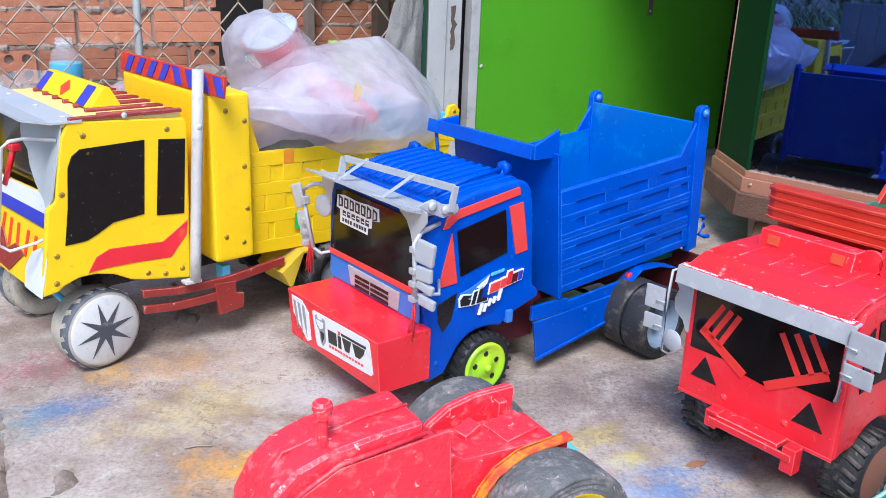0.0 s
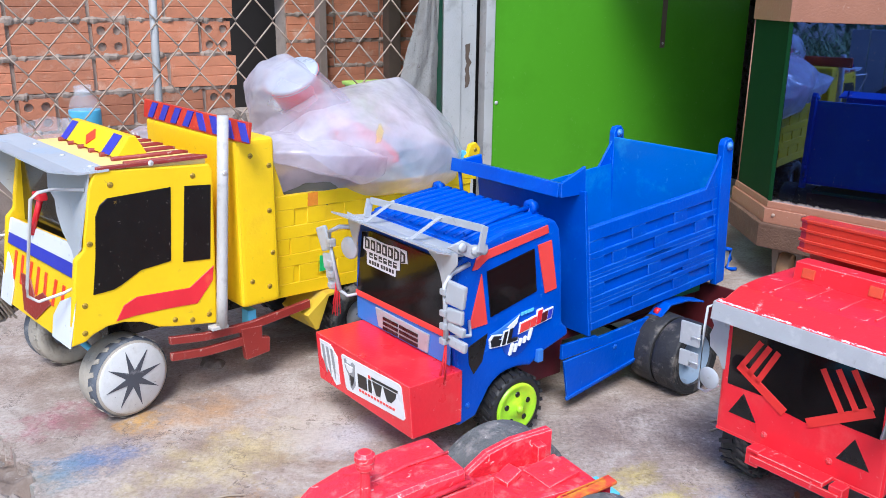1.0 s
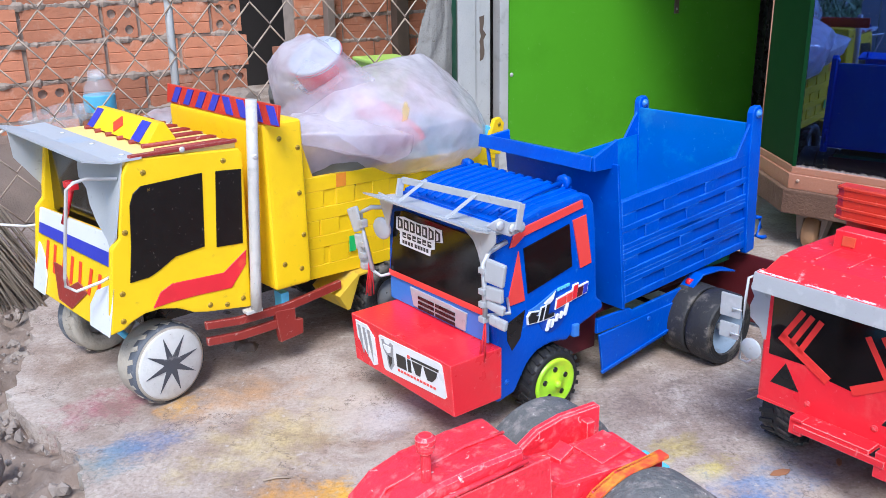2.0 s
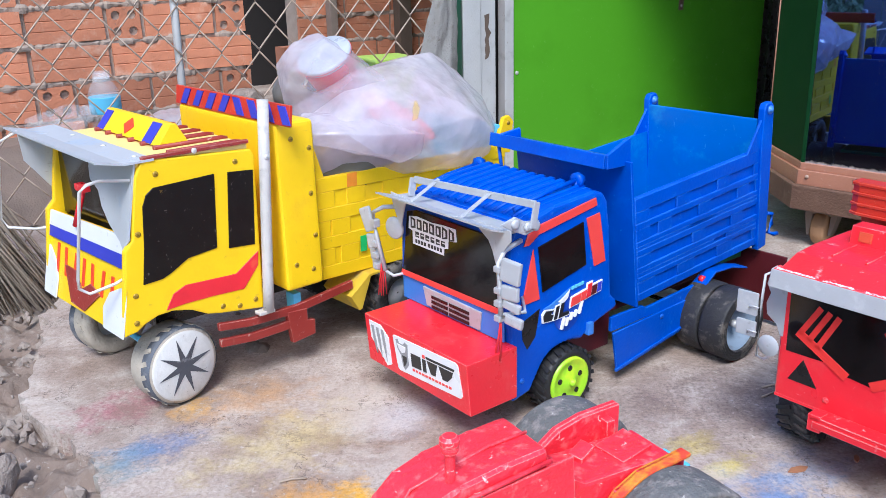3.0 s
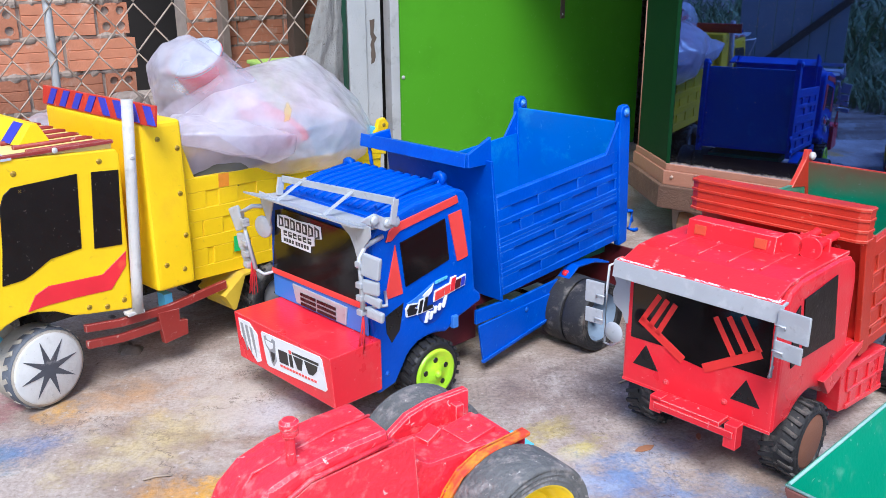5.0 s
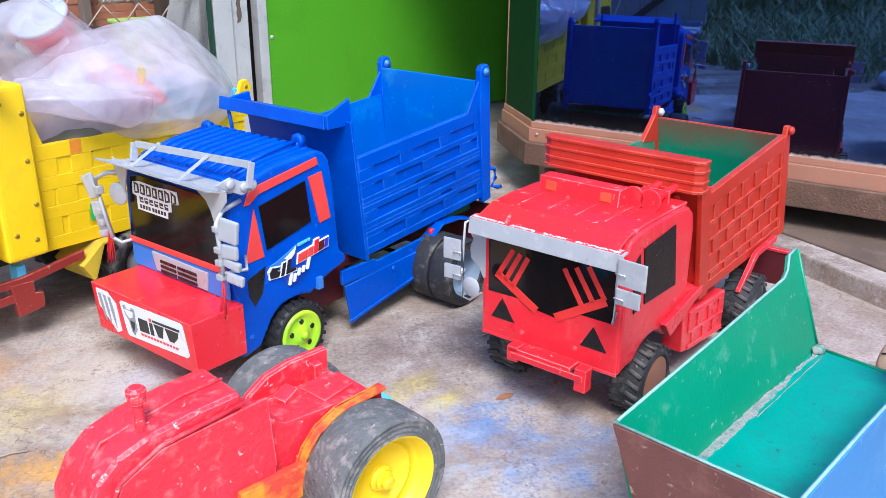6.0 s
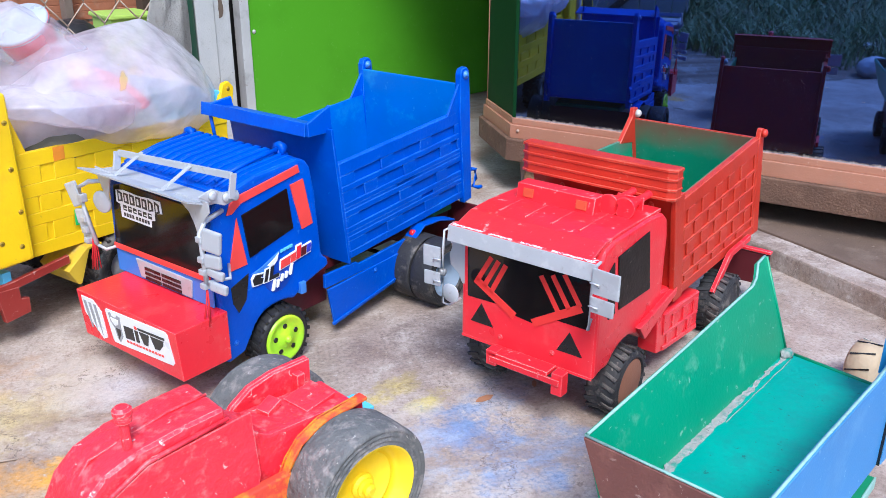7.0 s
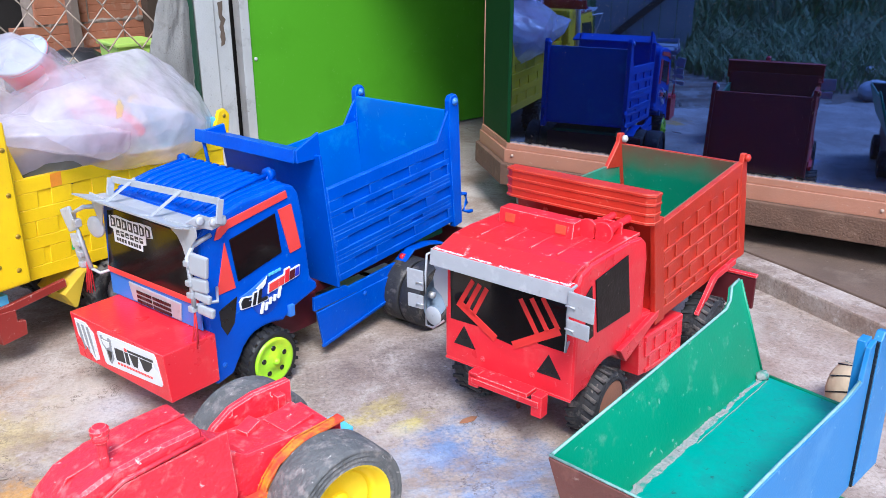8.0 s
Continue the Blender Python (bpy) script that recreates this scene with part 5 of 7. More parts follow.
    # five slanted blocks that run from red to dark blue
    for k, (w, h) in enumerate(((0.0135, 0.0095), (0.0075, 0.0095), (0.0062, 0.0145), (0.0078, 0.01), (0.0058, 0.0098))):
        x, z = 0.1435 + (0, 0.0146, 0.0232, 0.0302, 0.039)[k], 0.1175 + (0, 0.0024, 0.0038, 0.005, 0.0064)[k]
        pts = [(x, z), (x + w, z + w * 0.16), (x + w + h * 0.17, z + h + w * 0.16), (x + h * 0.17, z + h)]
        decal("mark", [(x - 0.0012, z - 0.0014), (x + w + 0.001, z + w * 0.16 - 0.0014), (x + w + h * 0.17 + 0.0014, z + h + w * 0.16 + 0.0012), (x + h * 0.17 - 0.0008, z + h + 0.0012)], M_STICKER, 3)
        decal("mark", pts, (M_STRIPRED, M_STRIPRED, M_SWOOSH, M_MAROON, M_BLUEMARK)[k], 4, "plain coloured block")
    # a row of thin white strokes below, and a short fine one above
    for k, (h, d) in enumerate(((0.012, 0.004), (0.0085, 0.0035), (0.0075, 0.0), (0.007, 0.0), (0.0125, 0.0))):
        x, z = 0.1295 + k * 0.0064, 0.1005 + k * 0.0016 - d
        decal("mark", [(x, z), (x + 0.0028, z + 0.0004), (x + 0.0028 + h * 0.3, z + h), (x + h * 0.3, z + h - 0.0004)], M_STICKER, 5, "plain white stroke")
    for k in range(4):
        x = 0.1455 + k * 0.0046
        decal("mark", [(x, 0.1358 + k * 0.0005), (x + 0.0034, 0.1362 + k * 0.0005), (x + 0.0042, 0.1392 + k * 0.0005), (x + 0.0008, 0.1388 + k * 0.0005)], M_SKYBLUE, 3, "plain pale blue bar")
    screw(cab, 0.078, sd, 0.055, M_BLUE)
    part("bracket", box(0.17, 0.178, sd - 0.004, sd + 0.004, 0.078, 0.092, 0.001), M_BLUELIGHT, cab)
    # ribbed roof, rods with knobs
    roof = part("roof", prism([(0.078, 0.219), (0.12, 0.2295), (0.178, 0.2348), (0.185, 0.232), (0.12, 0.2235), (0.08, 0.2145)], "y", near + 0.012, far - 0.004, 0.0008), M_BLUE, cab)
    for k in range(11):
        y = near + 0.02 + k * 0.0142
        part("rib", tube([(0.084, y, 0.2207), (0.12, y, 0.2298), (0.178, y, 0.2352), (0.183, y, 0.233)], 0.0024, n=6), M_BLUE, roof)
    for y, dz in ((0.014, -0.008), (-0.14, 0.0)):
        rod = part("roof_rod", tube([(0.088, y, 0.226 + dz), (0.13, y, 0.2355 + dz), (0.172, y, 0.2405 + dz)], 0.0026), M_BLUE, cab)
        part("knob", lathe([(0.003, -0.003), (0.0082, -0.003), (0.0082, 0.002), (0.0055, 0.0025), (0.0055, 0.0065), (0.001, 0.0065)], 8, "x", (0.176, y, 0.2405 + dz)), M_BLUE, rod)
        part("post", tube([(0.174, y, 0.228 + dz), (0.174, y, 0.24 + dz)], 0.003), M_BLUE, rod)
    # silver visor, rack and brackets
    vis = part("visor", prism([(0.078, 0.2165), (0.055, 0.2185), (0.03, 0.2262), (0.03, 0.2244), (0.055, 0.2165), (0.078, 0.2145)], "y", -0.172, 0.012), M_SILVER, t, "silver sheet visor with scalloped cheeks")
    part("cheek", prism([(-0.128, 0.2225), (-0.18, 0.2225), (-0.18, 0.212), (-0.172, 0.203), (-0.165, 0.191), (-0.159, 0.187), (-0.155, 0.198), (-0.149, 0.2075), (-0.139, 0.2135)], "x", 0.047, 0.0485, 0.0003), M_SILVER, vis)
    part("cheek", prism([(-0.017, 0.2205), (0.013, 0.2225), (0.009, 0.208), (-0.001, 0.189), (-0.004, 0.186), (-0.008, 0.2), (-0.012, 0.211)], "x", 0.05, 0.0515, 0.0003), M_SILVER, vis)
    rack = part("roof_rack", put(box(-0.0013, 0.0013, -0.0865, 0.0865, -0.0036, 0.0036, 0.0005), pose(0.0745, -0.0925, 0.2385, -1.6, 0, 3.5)), M_SILVER, t, "flat silver rack bar on stays")
    for y in (-0.042, -0.122):
        part("stay", put(box(-0.021, 0.021, -0.0028, 0.0028, -0.0007, 0.0007, 0.0003), pose(0.058, y + 0.006, 0.2305, 0, -31, -12)), M_SILVER, rack)
        part("stay_foot", put(box(-0.006, 0.006, -0.0035, 0.0035, -0.0007, 0.0007, 0.0003), pose(0.036, y + 0.012, 0.2245, 0, 10, -12)), M_SILVER, rack)
    part("bracket", put(box(-0.0036, 0.0036, -0.0012, 0.0012, -0.022, 0.003, 0.0006), pose(0.0798, -0.1795, 0.2405, 0, 12, 0)), M_SILVER, rack)
    part("bracket", put(box(-0.004, 0.004, -0.0015, 0.0015, -0.02, 0.0, 0.0005), pose(0.069, -0.004, 0.2375, 0, 12, 0)), M_SILVER, rack)
    for x, z in ((0.0723, 0.2206), (0.0824, 0.2195), (0.0562, 0.2262)):
        part("bolt", lathe([(0.0048, 0), (0.0048, -0.002), (0.0026, -0.003), (0.0005, -0.003)], 14, "y", (x, -0.1755, z)), M_SILVER, rack)
    part("side_arm", prism([(0.04, 0.2285), (0.058, 0.2325), (0.07, 0.226), (0.088, 0.2235), (0.088, 0.2155), (0.07, 0.2125), (0.052, 0.221)], "y", -0.1755, -0.1725, 0.0008), M_SILVER, rack)
    mirror_stack(t, [(0.075, -0.164, 0.204), (0.05, -0.168, 0.2), (0.042, -0.169, 0.19), (0.042, -0.171, 0.162), (0.042, -0.172, 0.137)],
                 [(0.044, -0.184, 0.185, 0.022, 0.023, 8, 0), (0.044, -0.183, 0.164, 0.019, 0.0145, 0, 0), (0.045, -0.184, 0.151, 0.02, 0.0095, 14, 0), (0.046, -0.186, 0.136, 0.02, 0.0105, 10, 0)], (0.042, -0.172, 0.138), "silver mirror arm with four mirrors")
    part("mirror_stay", tube([(0.042, -0.172, 0.14), (0.06, -0.186, 0.142), (0.076, -0.165, 0.146)], 0.0018), M_SILVER, t)
    mirror_stack(t, [(0.058, 0.004, 0.206), (0.045, 0.02, 0.205), (0.04, 0.034, 0.197), (0.042, 0.033, 0.172), (0.044, 0.021, 0.132)],
                 [(0.042, 0.048, 0.186, 0.016, 0.028, -22, 0), (0.044, 0.0445, 0.1605, 0.013, 0.018, -8, 0), (0.045, 0.041, 0.1475, 0.013, 0.015, -8, 0), (0.046, 0.037, 0.135, 0.015, 0.014, -8, 0), (0.05, 0.008, 0.183, 0.0125, 0.0125, 0, 1)], (0.044, 0.026, 0.152), "silver mirror arm with five mirrors")
    part("mirror_stay", tube([(0.044, 0.021, 0.132), (0.05, 0.014, 0.126), (0.06, 0.004, 0.13)], 0.0018), M_SILVER, t)
    # bed
    cor = ((0.2445, 0.2105), (0.259, 0.0905), (0.491, 0.108), (0.479, 0.2305))
    y0 = -0.157
    sp = part("bed_side", quad(cor, 0, 1, 0, 1, y0, y0 + 0.004), M_BLUE, t, "blue bed side with raised ribs and pockets")
    lattice(sp, cor, y0, [(0.0, 0.075), (0.185, 0.235), (0.275, 0.33), (0.44, 0.5), (0.535, 0.585), (0.7, 0.76), (0.87, 1.0)],
            [(0.075, 0.185, [0.0, 0.3, 0.62, 0.93], 0.13), (0.33, 0.44, [0.0, 0.42, 0.74], 0.1), (0.585, 0.7, [0.0, 0.16, 0.47, 0.79, 0.95], 0.1), (0.76, 0.87, [0.0, 0.3, 0.62, 0.93], 0.1), (0.235, 0.275, [0.0, 0.3, 0.7], 0.3), (0.5, 0.535, [0.0, 0.4], 0.6)], M_BLUE, 0.0028)
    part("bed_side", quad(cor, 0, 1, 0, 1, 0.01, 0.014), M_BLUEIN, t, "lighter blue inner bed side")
    ux = lambda z: 0.259 - (z - 0.0905) * 0.12
    part("bed_front", shear(box(-0.004, 0.0, y0 - 0.002, 0.016, 0.084, 0.252, 0.0008), ux), M_BLUE, t)
    part("bed_floor", prism([(0.262, 0.095), (0.488, 0.115), (0.488, 0.11), (0.262, 0.09)], "y", y0 + 0.004, 0.01), M_BLUE, t)
    part("canopy", prism([(0.246, 0.253), (0.209, 0.2625), (0.207, 0.2475), (0.2095, 0.2475), (0.2125, 0.2585), (0.246, 0.25)], "y", -0.1465, 0.031, 0.0005), M_BLUE, t, "forward canopy over the cab")
    part("wing", blade([(0.209, 0.2475), (0.2085, 0.2625), (0.244, 0.277), (0.2485, 0.205), (0.2445, 0.205), (0.241, 0.247)], 0.004, "y", y0 + 0.006), M_BLUE, t)
    part("wing", blade([(0.209, 0.2475), (0.2085, 0.2625), (0.24, 0.266), (0.2485, 0.205), (0.2445, 0.205), (0.241, 0.247)], 0.004, "y", 0.012), M_BLUE, t)
    part("strut", tube([(0.212, 0.02, 0.25), (0.214, 0.014, 0.205)], 0.0022), M_BLUE, t)
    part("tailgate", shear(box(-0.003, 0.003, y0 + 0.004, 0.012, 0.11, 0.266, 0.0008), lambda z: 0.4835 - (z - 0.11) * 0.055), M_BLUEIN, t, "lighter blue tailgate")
    for y, dz in ((y0 - 0.006, 0.0), (0.008, 0.006)):
        p = part("rear_post", prism([(0.484, 0.1), (0.501, 0.103), (0.493, 0.25), (0.4905, 0.281 - dz), (0.485, 0.287 - dz), (0.475, 0.2855 - dz), (0.4715, 0.279 - dz), (0.472, 0.23)], "y", y, y + 0.009, 0.0015), M_BLUE, t)
        part("gusset", blade([(0.447, 0.2265), (0.478, 0.229), (0.474, 0.27 - dz)], 0.003, "y", y + 0.003), M_BLUE, p)
        part("bolt", lathe([(0.0052, 0), (0.0052, -0.002), (0.0026, -0.0025), (0.0026, -0.004), (0.0005, -0.004)], 14, "y", (0.4815, y, 0.2775 - dz)), M_BLUELIGHT, p)
        part("hook", tube([(0.5, y + 0.002, 0.145), (0.508, y, 0.143), (0.51, y, 0.13), (0.503, y, 0.12), (0.512, y - 0.003, 0.1165), (0.518, y - 0.004, 0.1165)], 0.0028), M_BLUE, p)
    # side skirt, chassis, wheels
    sk = part("side_skirt", put(prism([(0.218, 0.064), (0.381, 0.0705), (0.386, 0.039), (0.227, 0.0145)], "y", -0.0015, 0.0015, 0.0005), pose(0, -0.1585, 0)), M_BLUE, t, "blue sheet side skirt")
    part("fold", put(prism([(0.222, 0.02), (0.386, 0.0455), (0.3855, 0.043), (0.223, 0.0165)], "y", -0.0035, -0.001, 0.0004), pose(0, -0.1585, 0)), M_BLUE, sk)
    part("hinge_plate", prism([(0.216, 0.066), (0.216, 0.083), (0.27, 0.082), (0.275, 0.078), (0.38, 0.084), (0.381, 0.069)], "y", -0.158, -0.154, 0.0005), M_BLUE, t)
    for x in (0.3, 0.365):
        screw(sk, x, -0.161, 0.062 + (x - 0.3) * 0.06, M_BLUE)
    ch = part("chassis", box(0.08, 0.5, -0.125, -0.02, 0.07, 0.085, 0.001), M_MAROON, t, "dark maroon chassis board")
    part("under_frame", box(0.29, 0.485, -0.14, -0.005, 0.086, 0.098, 0.001), M_GREENFRAME, t, "dark green sub frame")
    part("tail_board", box(0.497, 0.501, -0.195, -0.0, 0.006, 0.095, 0.001), M_MAROON, t, "dark maroon tail board")
    part("cap", lathe([(0.001, -0.006), (0.0045, -0.006), (0.0045, 0.0)], 12, "y", (0.375, -0.157, 0.088)), M_RED, t, "small red cap")
    part("rear_fender", prism([(0.362, 0.066), (0.367, 0.084), (0.387, 0.0975), (0.42, 0.096), (0.453, 0.0875), (0.453, 0.0855), (0.42, 0.094), (0.388, 0.0953), (0.369, 0.083), (0.364, 0.066)], "y", -0.17, -0.152, 0.0004), M_BLUE, t)
    part("axle", tube([(0.139, -0.15, 0.036), (0.139, 0.01, 0.036)], 0.003), M_BLACK, t)
    part("axle", tube([(0.38, -0.19, 0.043), (0.38, 0.06, 0.043)], 0.003), M_BLACK, t)
    for y, s in ((-0.156, -1), (0.012, 1)):
        w = part("wheel", put(tyre_mesh(0.0355, 0.03, 0.72), pose(0.139, y, 0.037)), M_RUBBERBLACK, t, "black lugged tyre with a lime disc")
        add_lugs(w, (0.139, y, 0.037), 0.0355, 0.03, 22, M_RUBBERBLACK)
        f = y + s * 0.0135
        d = bmesh.new()
        lathe([(0.0005, f + s * 0.004), (0.008, f + s * 0.004), (0.01, f + s * 0.002), (0.021, f + s * 0.001), (0.0245, f + s * 0.0035), (0.0272, f + s * 0.0025), (0.0272, f - s * 0.02)], 40, "y", (0.139, 0, 0.037), d)
        disc = part("disc", d, M_LIME, w, "lime green painted disc with holes")
        for k in range(5):
            a = radians(72 * k + 20)
            part("hole", lathe([(0.0005, f + s * 0.0022), (0.003, f + s * 0.0022), (0.003, f - s * 0.002)], 14, "y", (0.139 + 0.0155 * math.cos(a), 0, 0.037 + 0.0155 * math.sin(a))), M_BLACK, disc)
        part("hub_nut", lathe([(0.0045, f), (0.0045, f + s * 0.007), (0.002, f + s * 0.009), (0.0005, f + s * 0.009)], 6, "y", (0.139, 0, 0.037)), M_LIME, disc, "lime painted hub nut")
    for y in (-0.2, -0.166, 0.03, 0.062):
        w = part("wheel", put(groove_tyre(0.043, 0.031), pose(0.38, y, 0.0435) @ pose(0, 0, 0, 0, 0, 0 if y < 0 else 180)), M_TYRE, t, "dusty black tyre of a twin wheel")
        s = -1 if y < 0 else 1
        part("rim", lathe([(0.0315, y + s * 0.0135), (0.029, y + s * 0.0125), (0.026, y - s * 0.004), (0.0005, y - s * 0.004)], 32, "y", (0.38, 0, 0.0435), ends="open"), M_RIMBLUE, w, "dusty pale blue hollow rim")
        part("hub_nut", lathe([(0.005, y + s * 0.001), (0.005, y + s * 0.008), (0.0005, y + s * 0.009)], 8, "y", (0.38, 0, 0.0435)), M_SILVER, w)
    part("frame_plate", box(0.15, 0.24, -0.134, -0.13, 0.036, 0.078, 0.001), M_MAROON, t, "dark maroon frame plate")
    return t


blue_truck()

# ---------------------------------------------------------------- the red truck
M_REDMATT = mat("matt_red_tape", (0.74, 0.03, 0.025), 0.5, vary=0.1, bump=0.05)
M_BEDGREEN = mat("green_bed_paint", (0.008, 0.24, 0.13), 0.42, vary=0.2, scale=14, bump=0.15, second=(0.06, 0.32, 0.22), patch=0.5, patch_scale=9, edge=0.52, speck=0.4, chip=(0.3, 0.45, 0.4))
def oversprayed(m, z0, z1, colour, strength):
    """Red-brown overspray that fades down from the upper rim of a panel, with a blotchy border."""
    n, l = m.node_tree.nodes, m.node_tree.links
    b = n["Principled BSDF"]
    old = b.inputs["Base Color"].links[0].from_socket
    co, xyz, no, wave, fall, mx = n.new("ShaderNodeTexCoord"), n.new("ShaderNodeSeparateXYZ"), n.new("ShaderNodeTexNoise"), n.new("ShaderNodeMath"), n.new("ShaderNodeMapRange"), n.new("ShaderNodeMix")
    no.inputs["Scale"].default_value, no.inputs["Detail"].default_value = 22, 6
    wave.operation = "MULTIPLY_ADD"
    wave.inputs[1].default_value = 0.05
    l.new(co.outputs["Object"], xyz.inputs[0]), l.new(co.outputs["Object"], no.inputs["Vector"])
    l.new(no.outputs[0], wave.inputs[0]), l.new(xyz.outputs["Z"], wave.inputs[2])
    fall.inputs["From Min"].default_value, fall.inputs["From Max"].default_value, fall.inputs["To Max"].default_value = z0 + 0.025, z1 + 0.025, strength
    l.new(wave.outputs[0], fall.inputs[0])
    mx.data_type = "RGBA"
    mx.inputs[7].default_value = (*colour, 1)
    l.new(fall.outputs[0], mx.inputs[0]), l.new(old, mx.inputs[6]), l.new(mx.outputs[2], b.inputs["Base Color"])


oversprayed(M_BEDGREEN, 0.18, 0.225, (0.24, 0.07, 0.045), 0.9)
M_RUSTDISC = mat("rust_brown_disc", (0.28, 0.12, 0.07), 0.65, vary=0.2, bump=0.2)
M_LAMPORANGE = mat("faded_orange_lamp", (0.55, 0.07, 0.03), 0.4, vary=0.25, bump=0.1)
M_REDWORN = mat("worn_red_paint", (0.72, 0.018, 0.03), 0.33, vary=0.12, scale=22, bump=0.12, second=(0.78, 0.68, 0.66), patch=0.85, patch_scale=50, edge=0.62, speck=0.5, chip=(0.85, 0.6, 0.57), worn=0.8)


def red_truck():
    t = thing("toy_dump_truck", pose(0.2141, 0.7202, 0, 0, 0, 38.6), "bright red toy dump truck with black windscreen and silver visor", "toy truck", "toy dump trucks")
    near, far = -0.156, 0.0
    prof = [(0.02, 0.064), (0.034, 0.068)] + arc(0.086, 0.036, 0.048, 138, 42, 8) + [(0.15, 0.083), (0.192, 0.096), (0.192, 0.102), (0.166, 0.106), (0.165, 0.17), (0.16, 0.19), (0.148, 0.199), (0.12, 0.202), (0.045, 0.201), (0.026, 0.196), (0.02, 0.186)]
    cab = part("cab", prism(prof, "y", near, far, 0.005, seg=3), M_RED, t)
    part("roof_skin", prism([(0.004, 0.1935), (0.03, 0.2025), (0.06, 0.2045), (0.148, 0.2035), (0.148, 0.1995), (0.03, 0.199), (0.005, 0.1905)], "y", near + 0.003, far - 0.003, 0.0012), M_REDWORN, cab, "worn red roof with chipped edges")
    for k in range(4):
        part("roof_rib", tube([(0.04, -0.03 - k * 0.03, 0.2035), (0.14, -0.03 - k * 0.03, 0.203)], 0.0014, n=6), M_REDWORN, cab)
    X = 0.0202
    def flat(name, pts, material, lvl=1, label="", par=None):
        return part(name, blade(pts, -0.0006 * lvl, "x", X, bev=0.0001), material, par or cab, label)
    ws = flat("windscreen", [(-0.0075, 0.1745), (-0.1465, 0.1745), (-0.1475, 0.1165), (-0.108, 0.1165), (-0.088, 0.105), (-0.062, 0.1075), (-0.048, 0.1135), (-0.0085, 0.1125)], M_GLASSBLACK, 1, "black glossy windscreen")
    def bar(p, q, w, label=""):
        d = Vector((q[0] - p[0], q[1] - p[1])).normalized() * w / 2
        n = Vector((-d.y, d.x))
        flat("tape_bar", [(p[0] - n.x, p[1] - n.y), (q[0] - n.x, q[1] - n.y), (q[0] + n.x, q[1] + n.y), (p[0] + n.x, p[1] + n.y)], M_REDMATT, 2, "red tape bar", ws)
    bar((-0.018, 0.134), (-0.066, 0.1065), 0.0085)
    bar((-0.139, 0.137), (-0.087, 0.1055), 0.0085)
    for k in range(3):
        bar((-0.02 - k * 0.0085, 0.1325 - k * 0.0045), (-0.037 - k * 0.0085, 0.162 - k * 0.002), 0.0052)
        bar((-0.1375 + k * 0.0115, 0.138 - k * 0.006), (-0.119 + k * 0.0125, 0.166 - k * 0.004), 0.0052)
    for y in (-0.0262, -0.1286):
        flat("lamp_mark", [(y + 0.0005, 0.1085), (y + 0.0135, 0.0855), (y - 0.0145, 0.0855)], M_BLACK, 1, "black triangle")
    flat("lower_edge", [(-0.0015, 0.0645), (-0.1545, 0.0645), (-0.1545, 0.0675), (-0.0015, 0.0675)], M_RED, 1)
    for y, z in ((-0.05, 0.078), (-0.11, 0.08)):
        screw(cab, X - 0.0002, y, z, M_RED, -90)
    part("side_window", blade([(0.0515, 0.183), (0.1167, 0.189), (0.1306, 0.122), (0.0615, 0.1245)], -0.0012, "y", near), M_SPRAYBLACK, cab, "black side window")
    part("side_window", blade([(0.033, 0.172), (0.045, 0.18), (0.054, 0.124), (0.04, 0.122)], -0.0012, "y", near), M_SPRAYBLACK, cab, "narrow black window")
    part("sill", prism([(0.12, 0.07), (0.192, 0.0955), (0.192, 0.103), (0.14, 0.094), (0.105, 0.088)], "y", near - 0.006, near, 0.001), M_RED, cab)
    # visor, mirrors, roof fittings
    vis = part("visor", prism([(0.01, 0.1935), (0.001, 0.1925), (-0.001, 0.1765), (0.001, 0.1765), (0.003, 0.1905), (0.01, 0.1915)], "y", -0.161, 0.003, 0.0005), M_SILVER, t, "silver folded sheet visor")
    part("cheek", prism([(-0.004, 0.182), (0.014, 0.18), (0.0165, 0.17), (0.012, 0.162), (0.0155, 0.152), (0.014, 0.141), (0.004, 0.134), (-0.001, 0.124), (-0.004, 0.124)], "x", 0.02, 0.0212, 0.0003), M_SILVER, vis)
    for ya, sgn, rnd in ((-0.1585, -1, False), (0.007, 1, True)):
        wire = part("mirror_wire", tube([(0.012, ya - sgn * 0.006, 0.19), (0.0, ya, 0.186), (-0.002, ya, 0.165), (-0.002, ya, 0.13 if not rnd else 0.108), (0.004, ya - sgn * 0.004, 0.126 if not rnd else 0.104), (0.018, ya - sgn * 0.008, 0.13 if not rnd else 0.108)], 0.0013), M_SILVER, t, "bent silver wire with mirrors")
        sizes = ((0.0145, 0.179, 0.028, 0.0245), (0.0125, 0.1565, 0.024, 0.015)) if not rnd else ((0.0125, 0.157, 0.02, 0.022), (0.012, 0.133, 0.019, 0.015))
        for dy, z, w, h in sizes:
            part("mirror", put(box(-0.0012, 0.0012, -w / 2, w / 2, -h / 2, h / 2, 0.0011), pose(-0.004, ya + sgn * dy, z, 0, 0, sgn * 5)), M_SILVER, wire, "flat silver mirror plate")
            part("clip", tube([(-0.006, ya, z - 0.001), (-0.0065, ya + sgn * 0.009, z - 0.001), (-0.0065, ya + sgn * 0.009, z - 0.004)], 0.0008, n=6), M_SILVER, wire)
        if rnd:
            part("mirror", lathe([(0.0005, -0.0055), (0.0098, -0.0055), (0.0102, -0.005), (0.0098, -0.0042), (0.0005, -0.0042)], 28, "x", (0, ya - 0.012, 0.123)), M_SILVER, wire, "round silver mirror plate")
